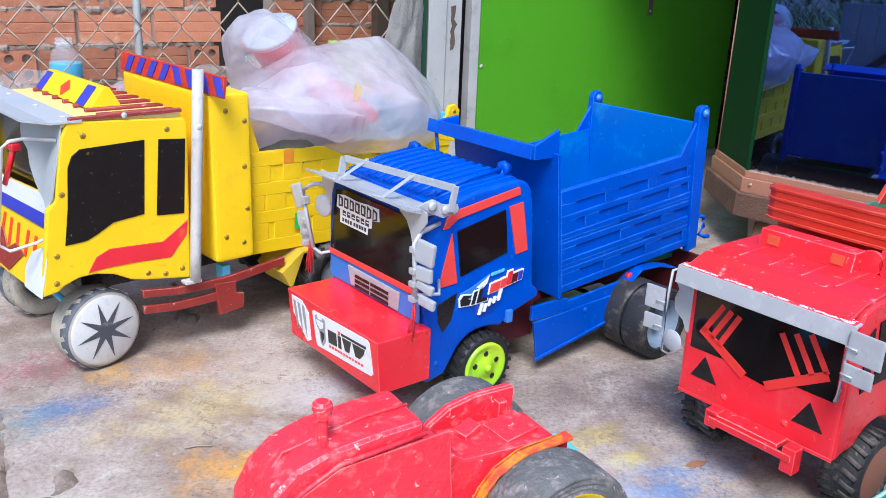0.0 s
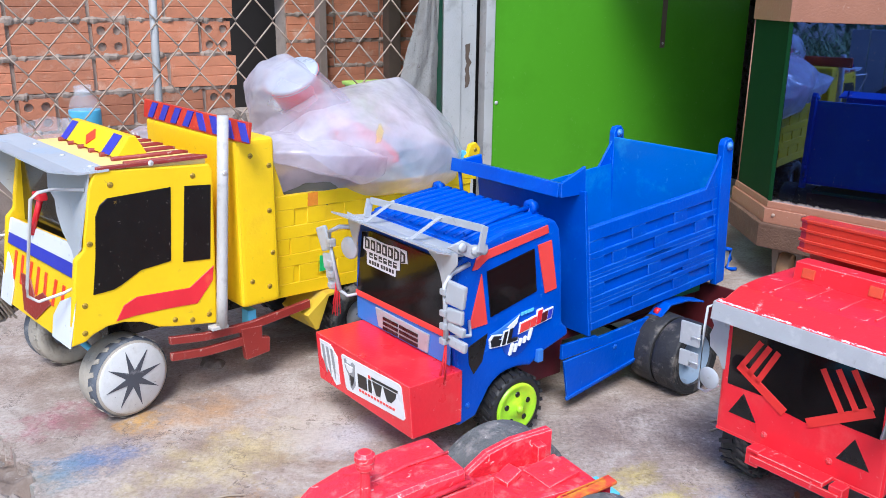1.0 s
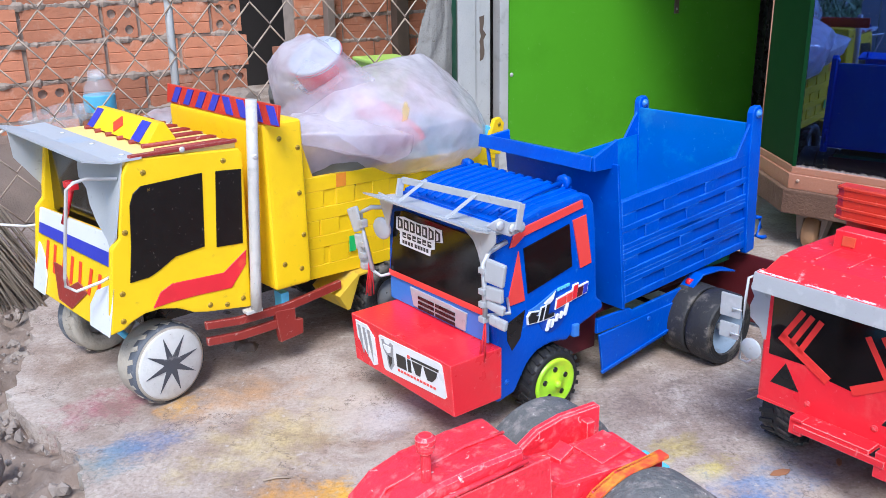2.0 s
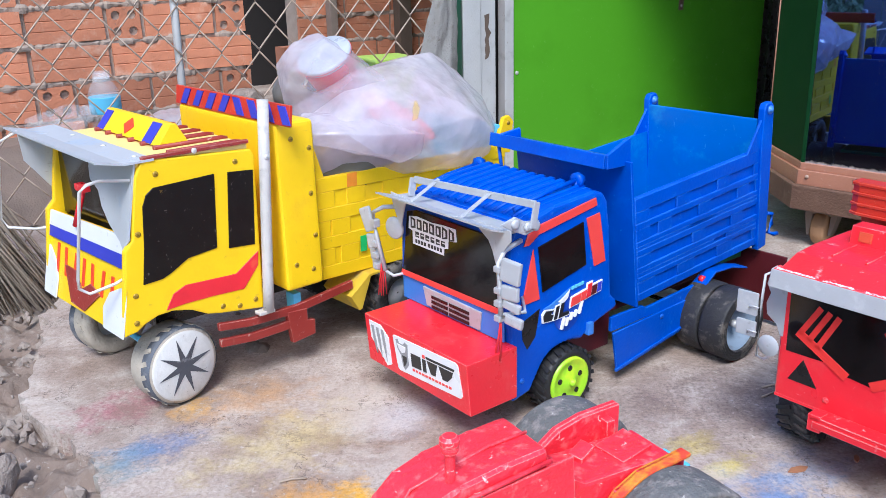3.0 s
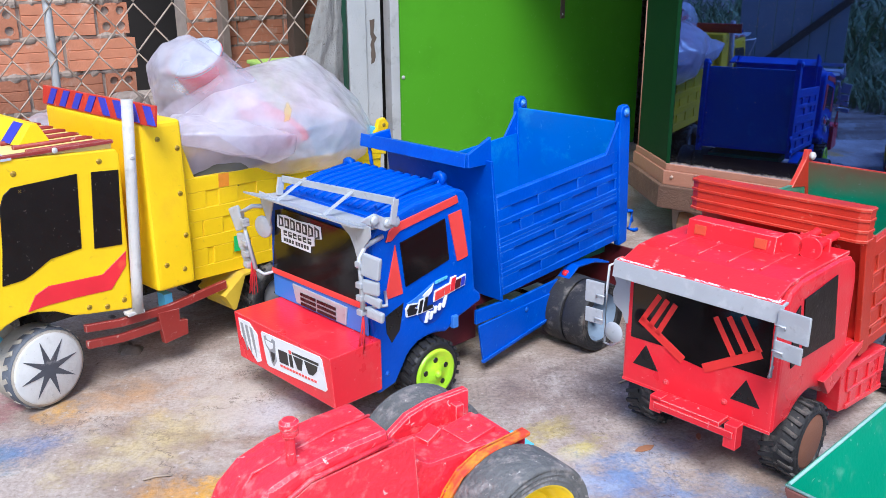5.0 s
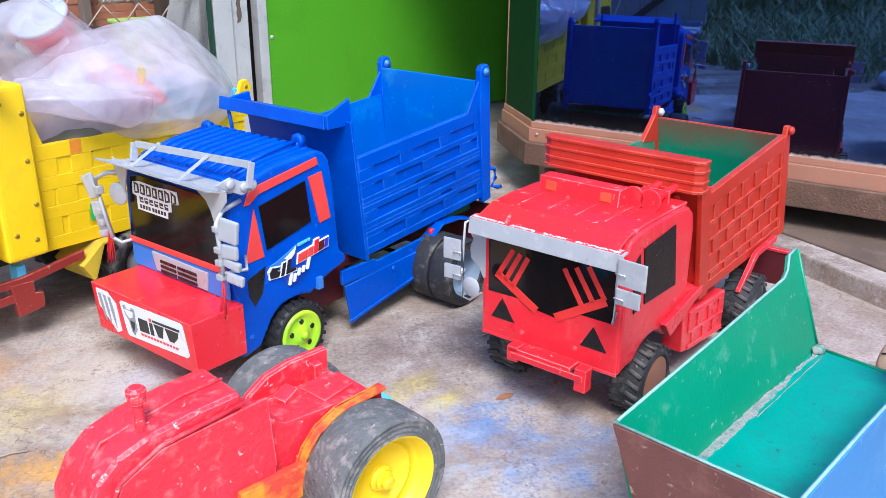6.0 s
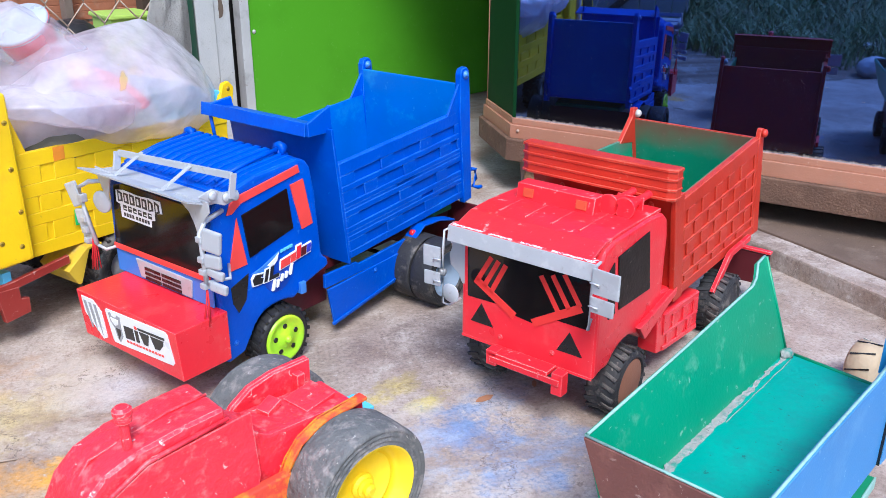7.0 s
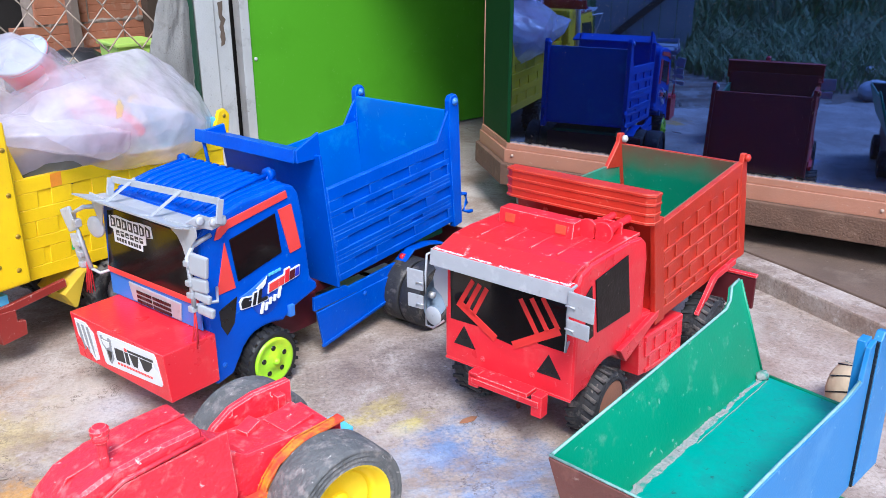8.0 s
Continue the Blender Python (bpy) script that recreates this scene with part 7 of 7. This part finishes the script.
# a loose toy wheel behind the tipper
M_TANWHEEL = mat("dusty_tan_wood", (0.42, 0.32, 0.21), 0.85, vary=0.3, scale=30, bump=0.4, second=(0.3, 0.22, 0.14), patch=0.5, patch_scale=30)
lw = thing("roller_toy", pose(0.655, 0.635, 0.0265, 0, 0, 30), "dusty tan loose toy wheel with carved tread, standing upright", "roller toy")
part("tyre", lathe([(0.001, -0.014), (0.018, -0.016), (0.025, -0.012), (0.0265, 0.0), (0.025, 0.012), (0.018, 0.016), (0.001, 0.014)], 36), M_TANWHEEL, lw)
for k in range(9):
    part("tread_groove", put(box(-0.0008, 0.0008, -0.0125, 0.0125, -0.0006, 0.0006), pose(0, 0, 0, 0, 40 * k, 0) @ pose(0, 0, 0.0262, 0, 0, 20)), M_BLACK, lw)

# ---------------------------------------------------------------- behind the trucks: bottles, box, broom, sheet
M_CLEAR = mat("clear_plastic", (0.8, 0.86, 0.9), 0.08, vary=0.03, bump=0.1)
for nd in M_CLEAR.node_tree.nodes:
    if nd.type == "BSDF_PRINCIPLED":
        nd.inputs["Transmission Weight"].default_value, nd.inputs["IOR"].default_value, nd.inputs["Alpha"].default_value = 0.0, 1.45, 0.16
M_LABELBLUE = mat("blue_bottle_label", (0.1, 0.42, 0.62), 0.4, vary=0.15, bump=0.05)
WALL = pose(-0.044, 1.78, 0, 0, 0, 36)
M_LEDGE = mat("rubble_ledge", (0.2, 0.15, 0.12), 0.95, vary=0.4, scale=18, bump=1.0)
ledge = bmesh.new()
bmesh.ops.create_grid(ledge, x_segments=90, y_segments=14, size=1)
for v in ledge.verts:
    x, y = -0.72 + v.co.x * 0.5, 0.42 + v.co.y * 0.125
    v.co = (x, y, 0.13 - max(0, -v.co.y) ** 2 * 0.13 + 0.012 * noise.noise((x * 20, y * 20, 0)) + 0.008 * noise.noise((x * 60, y * 60, 2)))
put(ledge, WALL)
tagged(part("rubble_bank", ledge, M_LEDGE, None, "bank of dark earth and rubble along the brick wall", smooth=True), "", "earth bank", "", "structure")


def bottle(m, label):
    b = thing("water_bottle", m, label, "bottle", "plastic bottles")
    prof = [(0.001, 0.001), (0.027, 0.0), (0.031, 0.006), (0.031, 0.03), (0.029, 0.034), (0.031, 0.038), (0.031, 0.085), (0.028, 0.098), (0.02, 0.112), (0.0175, 0.116), (0.0175, 0.132), (0.0165, 0.132), (0.016, 0.114)]
    part("body", lathe(prof, 32, "z"), M_CLEAR, b)
    part("label", lathe([(0.0313, 0.048), (0.0318, 0.05), (0.0318, 0.08), (0.0313, 0.082)], 32, "z"), M_LABELBLUE, b, "pale blue paper label")
    part("neck_ring", lathe([(0.0178, 0.118), (0.0195, 0.119), (0.0195, 0.121), (0.0178, 0.122)], 24, "z"), M_CLEAR, b)
    return b


bottle(WALL @ pose(-0.595, 0.44, 0.128), "open clear plastic bottle with a pale blue label")
lying = copy_thing(bpy.data.objects["water_bottle"], WALL @ pose(-0.75, 0.4, 0.158, 0, 80, 15))
for o in lying.children:
    if o.name.startswith("label"):
        bpy.data.objects.remove(o)
tagged(lying, "crushed clear plastic bottle lying on its side")
film = lump((0, 0, 0), (0.07, 0.03, 0.03), 0.014, 71, 4, 14)
tagged(part("plastic_scrap", film, M_FILM, None, "crumpled scrap of clear plastic on the rubble", smooth=True, m=WALL @ pose(-0.46, 0.42, 0.135)), "", "plastic scrap")
stone_big = lump((0, 0, 0), (0.05, 0.04, 0.035), 0.012, 77, 3, 20)
tagged(part("rock", stone_big, M_STONE, None, "brown rough lump of old masonry by the wall end", m=WALL @ pose(-0.27, 0.5, 0.15)), "", "rock")

lime_box = thing("plastic_crate", HOUSE, "pale lime plastic crate standing in the dark room", "crate")
M_PALELIME = mat("pale_lime_plastic", (0.42, 0.62, 0.12), 0.5, vary=0.15, bump=0.1)
part("body", box(0.03, 0.14, 0.5, 0.62, 0.1, 0.215, 0.004), M_PALELIME, lime_box)
part("rim", box(0.024, 0.146, 0.494, 0.626, 0.213, 0.223, 0.003), M_PALELIME, lime_box)
for k in range(4):
    part("drip", box(0.05 + k * 0.02, 0.053 + k * 0.02, 0.4985, 0.5, 0.165, 0.2 - 0.01 * (k % 2)), M_TIMBER, lime_box)
stand = part("crate_stand", put(box(-0.1, 0.3, 0.48, 0.8, 0, 0.1, 0.004), HOUSE), M_TIMBER, None, "low dark timber stand under the crate")
tagged(stand, "", "stand")
for x, y, z, r, s, cc in ((-0.06, 0.55, 0.15, 0.06, 81, (0.03, 0.03, 0.035)), (0.22, 0.56, 0.14, 0.055, 85, (0.05, 0.05, 0.055)), (-0.13, 0.62, 0.14, 0.06, 88, (0.16, 0.14, 0.12))):
    sk = lump((0, 0, 0), (r * 1.3, r, r), 0.014, s, 4, 11)
    tagged(part("sack", sk, mat("sack_plastic", cc, 0.35, vary=0.2, bump=0.3), None, "dark crumpled plastic sack in the dark room", smooth=True, m=HOUSE @ pose(x, y, z)), "", "sack", "sacks")

# torn white sheet tied to the pole
sheet_bm = bmesh.new()
NU, NV = 26, 30
grid_v = []
for j in range(NV):
    v = j / (NV - 1)
    row = []
    for i in range(NU):
        u = i / (NU - 1)
        wide = 0.035 + 0.115 * v ** 1.3
        x = -0.016 - wide * (1 - u)
        fold = -0.02 * math.sin(u * math.pi) * (0.3 + v) + 0.0035 * math.sin(u * 11 + v * 5) + 0.008 * noise.noise((u * 5, v * 6, 4)) + 0.004 * noise.noise((u * 16, v * 19, 2))
        row.append(sheet_bm.verts.new((x, -0.012 + fold, 0.47 - 0.36 * v + 0.01 * noise.noise((u * 5, v * 4, 9)))))
    grid_v.append(row)
for j in range(NV - 1):
    for i in range(NU - 1):
        sheet_bm.faces.new((grid_v[j][i], grid_v[j][i + 1], grid_v[j + 1][i + 1], grid_v[j + 1][i])).smooth = True
bmesh.ops.solidify(sheet_bm, geom=sheet_bm.faces[:], thickness=0.0012)
sh = thing("plastic_sheet", HOUSE, "grey-white torn plastic sheet hanging beside the green pole", "plastic sheet")
part("sheet", sheet_bm, mat("grey_white_sheet", (0.4, 0.385, 0.36), 0.75, speck=0.7, chip=(0.2, 0.17, 0.14), vary=0.2, scale=40, bump=0.9, second=(0.27, 0.25, 0.22), patch=0.6, patch_scale=40), sh, smooth=True)
part("tie", tube([(-0.06, -0.01, 0.47), (-0.02, -0.014, 0.475), (0.008, -0.012, 0.473), (0.014, 0.004, 0.472)], 0.004), M_WIRE, sh)

# twig broom leaning at the fence
broom = thing("twig_broom", pose(0, 0, 0), "bundle of dry brown twigs leaning beside the fence", "broom")
M_TWIG = mat("dry_twig", (0.36, 0.29, 0.225), 0.8, vary=0.35, scale=40, bump=0.3)
rnd = random.Random(4)
for k in range(260):
    u = rnd.random()
    bx, by = -0.64 - 0.27 * u + rnd.uniform(-0.03, 0.03), 1.17 + rnd.uniform(-0.05, 0.06)
    top = (-0.9 - 0.14 * u + rnd.uniform(-0.03, 0.03), 1.2 + rnd.uniform(-0.05, 0.03), 0.36 + rnd.uniform(-0.04, 0.05))
    mid_ = ((bx + top[0]) / 2 + rnd.uniform(-0.012, 0.012), (by + top[1]) / 2, top[2] * 0.5 + rnd.uniform(0.0, 0.03))
    part("twig", tube([(bx, by, -0.005), mid_, top], [0.0016, 0.0022, 0.0025], n=5), M_TWIG, broom)
part("binding", tube([(-0.9, 1.15, 0.31), (-0.88, 1.22, 0.3), (-1.0, 1.24, 0.3), (-1.0, 1.16, 0.31), (-0.9, 1.15, 0.31)], 0.006), M_TIMBER, broom)

# odds on the slab
leaf_m = mat("dry_leaf", (0.36, 0.16, 0.08), 0.7, vary=0.3, bump=0.3)
for x, y, a, s in ((0.2487, 0.704, 20, 1.0), (0.31, 0.72, 70, 0.6), (0.02, 0.62, 10, 0.5)):
    tagged(part("dry_leaf", prism([(-0.011 * s, 0), (-0.004 * s, 0.004 * s), (0.006 * s, 0.0038 * s), (0.012 * s, 0), (0.005 * s, -0.0042 * s), (-0.005 * s, -0.0035 * s)], "z", 0.0004, 0.0016), leaf_m, None, "small dry brown leaf lying on the concrete", m=pose(x, y, 0.0, 0, 0, a)), "", "leaf", "dry leaves")
twig_m = M_TWIG
for k, (x, y, a) in enumerate(((0.3, 0.87, 10), (0.29, 0.855, 25), (-0.05, 0.72, 150), (-0.22, 0.7, 15))):
    s = 1.0 if k < 2 else 0.4
    tagged(part("twig", tube([(-0.03 * s, 0, 0.0015), (0.0, 0.003 * s, 0.002), (0.035 * s, -0.002 * s, 0.0015)], 0.0011, n=5), twig_m, None, "thin dry twig lying on the concrete", m=pose(x, y, 0.0, 0, 0, a)), "", "twig", "fallen twigs")

# weeds and bushes at the side of the yard
M_WEED = mat("weed_green", (0.14, 0.22, 0.07), 0.6, vary=0.5, scale=4, bump=0.0, second=(0.22, 0.22, 0.09), patch=0.7, patch_scale=3, edge=0.5)
wv, wf = [], []
rng = random.Random(9)
for k in range(40000):
    close = k > 9000
    x, y = (rng.uniform(-2.6, -0.5), rng.uniform(-2.4, 0.16)) if close else (rng.uniform(-4.6, -1.35), rng.uniform(-2.6, 2.4))
    if x > -1.9 and rng.random() < (0.5 if not close else 0.15 + 0.7 * (noise.noise((x * 4, y * 4, 0)) > 0.12) + max(0, 0.6 * (x + 1.1))):
        continue
    h, a, w = rng.uniform(0.06, 0.3) * (0.35 if close else 0.5 if x > -2 else 1.2), rng.uniform(0, 6.283), rng.uniform(0.003, 0.008) * (0.45 if close else 1)
    lean_, i = rng.uniform(0.4, 1.5) * h, len(wv)
    ca, sa = math.cos(a), math.sin(a)
    for q, ww in ((0, 1), (0.55, 0.8), (1, 0.05)):
        bend = lean_ * q * q
        wv += [(x + ca * bend - sa * w * ww, y + sa * bend + ca * w * ww, -0.02 + h * q), (x + ca * bend + sa * w * ww, y + sa * bend - ca * w * ww, -0.02 + h * q)]
    wf += [(i, i + 1, i + 3, i + 2), (i + 2, i + 3, i + 5, i + 4)]
wme = bpy.data.meshes.new("weeds")
wme.from_pydata(wv, [], wf)
wme.materials.append(M_WEED)
tagged(new("weeds", wme), "rank green weeds and grass at the yard's edge", "weeds", "", "stuff")
bv, bf = [], []
for k in range(16000):
    c = rng.choice(((-5.2, -2.2, 1.1), (-5.6, -0.6, 1.3), (-5.3, 0.9, 1.0), (-5.8, 2.3, 1.4), (-4.9, -3.6, 1.2)))
    th_, ph_, rr = rng.uniform(0, 6.283), math.acos(rng.uniform(-1, 1)), 1.1 * rng.random() ** 0.4
    x, y, z = c[0] + rr * math.sin(ph_) * math.cos(th_), c[1] + 1.2 * rr * math.sin(ph_) * math.sin(th_), max(0.05, c[2] + 1.15 * rr * math.cos(ph_))
    d1 = Vector((rng.uniform(-1, 1), rng.uniform(-1, 1), rng.uniform(-1, 1))).normalized() * 0.06
    d2 = d1.cross(Vector((rng.uniform(-1, 1), rng.uniform(-1, 1), 1))).normalized() * 0.03
    i, p0 = len(bv), Vector((x, y, z))
    bv += [tuple(p0 - d1), tuple(p0 + d2), tuple(p0 + d1), tuple(p0 - d2)]
    bf.append((i, i + 1, i + 2, i + 3))
bme = bpy.data.meshes.new("bushes")
bme.from_pydata(bv, [], bf)
bme.materials.append(M_WEED)
tagged(new("bushes", bme), "dense green bushes beyond the weeds", "bushes", "", "stuff")

panel = thing("plank_panel", pose(-1.45, 0.14, -0.02, 0, 0, 120), "pale grey plank panel standing at the edge of the weeds", "plank panel")
M_PALEPLANK = mat("pale_grey_boards", (0.4, 0.4, 0.39), 0.8, vary=0.25, scale=9, bump=0.3)
for k in range(6):
    part("board", box(-0.2 + k * 0.066, -0.137 + k * 0.066, 0, 0.015, 0, 0.36, 0.002), M_PALEPLANK, panel)
part("brace", put(box(-0.27, 0.27, -0.02, -0.001, -0.014, 0.014, 0.002), pose(0, 0, 0.18, 0, 40, 0)), M_TIMBER, panel, "dark slanting timber brace")

# white litter at the edge of the weeds
M_LITTER = mat("white_litter", (0.66, 0.66, 0.66), 0.5, vary=0.2, scale=30, bump=0.4)
for x, y, rz, sx, q in ((-0.4, -0.16, 20, 0.075, 91), (-0.66, 0.14, 70, 0.035, 93), (-0.47, 0.3, 10, 0.02, 95), (-0.85, -0.5, 40, 0.03, 97)):
    tagged(part("plastic_scrap", lump((0, 0, 0), (sx, sx * 0.6, sx * 0.42), sx * 0.16, q, 4, 0.9 / sx), M_LITTER, None, "crumpled white plastic litter lying in the weeds", smooth=True, m=pose(x, y, sx * 0.2 - 0.015, 0, 0, rz)), "", "plastic scrap", "litter")

# ---------------------------------------------------------------- chain link fence
fence = thing("chain_link_fence", pose(-0.044, 1.78, 0, 0, 0, 31.5), "rusty chain link fence stretched between slim posts", "fence")
M_FENCEWIRE = mat("dull_rusty_wire", (0.4, 0.31, 0.24), 0.6, metal=0.15, vary=0.3, scale=60, bump=0.2, second=(0.24, 0.13, 0.08), patch=0.6, patch_scale=30)
W2, H2, rows = 0.034, 0.042, 20
strand = []
for side in (0, 1):
    pts = []
    for j in range(rows + 1):
        s = (j + side) % 2
        y = 0.0016 if s else -0.0016
        pts += [(W2 * s, y, 0.02 + j * H2 - 0.002), (W2 * s, -y, 0.02 + j * H2 + 0.002)] if 0 < j < rows else [(W2 * s, y, 0.02 + j * H2)]
    strand.append(pts)
first = [None, None]
for k in range(34):
    m = pose(-0.014 - W2 * (k + 1), 0, 0)
    side = k % 2
    if first[side] is None:
        first[side] = part("wire", tube(strand[side], 0.0015, n=6), M_FENCEWIRE, fence, m=m)
    else:
        again("wire", first[side], fence, m)
part("fence_post", tube([(-0.567, 0.008, 0), (-0.561, 0.008, 0.35), (-0.549, 0.008, 0.9)], 0.0068, n=10), M_ALU, fence, "slim grey metal post")
part("fence_post", tube([(-1.18, 0.008, 0), (-1.18, 0.008, 0.9)], 0.0068, n=10), M_ALU, fence, "slim grey metal post")
part("top_wire", tube([(-1.18, 0, 0.86), (0, 0, 0.86)], 0.002, n=6), M_FENCEWIRE, fence)

# ---------------------------------------------------------------- brick walls
M_BRICK = mat("clay_brick", (0.48, 0.185, 0.1), 0.85, vary=0.22, scale=30, bump=0.7, fine=200, speck=0.6, chip=(0.2, 0.13, 0.1), second=(0.56, 0.36, 0.26), patch=0.65, patch_scale=16, tint_random=0.26)
M_MORTAR = mat("sandy_mortar", (0.33, 0.26, 0.21), 0.95, vary=0.25, scale=40, bump=1.0, fine=150)
BL_, BH_, MJ = 0.155, 0.069, 0.009


def stretcher():
    """A hollow brick seen from its side, with two shallow grooves along it."""
    h, g = BH_ / 2, 0.0016
    prof = [(0, -h), (0.06, -h), (0.06, h), (0, h), (0, 0.012), (g, 0.0105), (0, 0.009), (0, -0.009), (g, -0.0105), (0, -0.012)]
    return prism(prof, "x", -BL_ / 2, BL_ / 2)


def header():
    """A hollow brick seen from its end: four round holes run into it."""
    bm = bmesh.new()
    h, n = BH_ / 2, 12
    for cx in (-1, 1):
        for cz in (-1, 1):
            c = Vector((cx * h / 2, 0, cz * h / 2))
            sq, ci, de = [], [], []
            for k in range(n):
                a = 2 * math.pi * (k + 0.5) / n
                d = Vector((math.cos(a), 0, math.sin(a)))
                s = (h / 2) / max(abs(d.x), abs(d.z))
                sq.append(bm.verts.new(c + d * s)), ci.append(bm.verts.new(c + d * h * 0.29)), de.append(bm.verts.new(c + d * h * 0.27 + Vector((0, 0.05, 0))))
            for k in range(n):
                j = (k + 1) % n
                bm.faces.new((sq[k], sq[j], ci[j], ci[k])), bm.faces.new((ci[k], ci[j], de[j], de[k]))
            bm.faces.new(de)
            for k in range(n):
                j = (k + 1) % n
                if abs(sq[k].co.x - sq[j].co.x) > 1e-4 and abs(sq[k].co.z - sq[j].co.z) > 1e-4:
                    q = Vector((c.x + math.copysign(h / 2, (sq[k].co + sq[j].co).x / 2 - c.x), 0, c.z + math.copysign(h / 2, (sq[k].co + sq[j].co).z / 2 - c.z)))
                    bm.faces.new((sq[k], bm.verts.new(q), sq[j]))
    one = bmesh.new()
    v = [one.verts.new(p) for p in ((-h, 0, -h), (h, 0, -h), (h, 0, h), (-h, 0, h), (-h, 0.06, -h), (h, 0.06, -h), (h, 0.06, h), (-h, 0.06, h))]
    for f in ((0, 1, 5, 4), (1, 2, 6, 5), (2, 3, 7, 6), (3, 0, 4, 7), (4, 5, 6, 7)):
        one.faces.new([v[i] for i in f])
    join(bm, one)
    bmesh.ops.remove_doubles(bm, verts=bm.verts, dist=1e-5)
    bmesh.ops.recalc_face_normals(bm, faces=bm.faces)
    return bm


def brick_wall(name, m, x0, x1, z0, courses, headers, seed, label, thick=0.075, ragged=True):
    wall = part(name, put(box(x0, x1 - 0.02, 0.007, thick, 0, z0 + courses * (BH_ + MJ)), Matrix()), M_MORTAR, None, label, m=m)
    tagged(wall, label, "wall", "", "structure")
    r = random.Random(seed)
    for j in range(courses):
        bed, zj, row = bmesh.new(), z0 - MJ / 2 + j * (BH_ + MJ), []
        for i in range(int((x1 - 0.02 - x0) / 0.006)):
            x = x0 + i * 0.006
            out = 0.0005 - 0.009 * max(-0.3, noise.noise((x * 34, j * 5.3, seed)) + 0.6 * noise.noise((x * 110, j * 3.1, seed)))
            hh = 0.0068 + 0.006 * noise.noise((x * 48, j * 7.7, seed + 3))
            row.append([bed.verts.new((x, y, zj + dz)) for y, dz in ((0.012, -hh), (out + 0.002, -hh), (out, -hh * 0.4), (out - 0.0008, hh * 0.3), (out + 0.002, hh), (0.012, hh))])
        for a, b in zip(row, row[1:]):
            for k in range(5):
                bed.faces.new((a[k], b[k], b[k + 1], a[k + 1]))
        bmesh.ops.recalc_face_normals(bed, faces=bed.faces)
        part("mortar_bed", bed, M_MORTAR, wall)
    for j in range(courses):
        z = z0 + BH_ / 2 + j * (BH_ + MJ)
        x = x1 - r.uniform(0, 0.015) if ragged else x1
        k = 0
        while x > x0 + 0.06:
            head = (j, k) in headers
            ln = BH_ if head else BL_ * (1 if r.random() > 0.15 else 0.62)
            mm = pose(x - ln / 2, r.uniform(-0.003, 0.003), z + r.uniform(-0.002, 0.002), r.uniform(-1, 1), r.uniform(-1, 1), r.uniform(-1.2, 1.2))
            key = "head" if head else "side"
            if key not in BRICKS:
                BRICKS[key] = part("brick", header() if head else stretcher(), M_BRICK, wall, m=mm)
                o = BRICKS[key]
            else:
                o = again("brick", BRICKS[key], wall, mm)
            if not head and ln < BL_:
                o.scale.x = 0.62
            x -= ln + MJ
            k += 1
    return wall


BRICKS = {}
brick_wall("wall_brick", pose(-0.044, 1.78, 0, 0, 0, 36) @ pose(0, 0.55, 0), -1.5, -0.212, 0.0, 10, {(4, 0), (4, 2), (2, 3), (1, 2), (3, 4), (5, 3), (6, 1), (2, 0), (5, 6), (3, 8)}, 11, "wall of orange hollow clay bricks with rough mortar")
brick_wall("wall_inner_brick", pose(-0.044, 1.78, 0, 0, 0, 36) @ pose(0, 0.98, 0), 0.12, 0.72, 0.0, 10, set(), 12, "shaded brick wall inside the dark room")
struct("timber_post", put(box(0.455, 0.5, -0.04, -0.004, 0, 1.2, 0.002), pose(-0.044, 1.78, 0, 0, 0, 36) @ pose(0, 0.98, 0)), M_TIMBER, "dark old timber post against the inner wall", "post")
struct("steel_post", put(box(0.205, 0.23, -0.05, -0.02, 0, 1.2, 0.002), pose(-0.044, 1.78, 0, 0, 0, 36) @ pose(0, 0.98, 0)), M_CASTIRON, "dull grey steel post inside the dark room", "post")
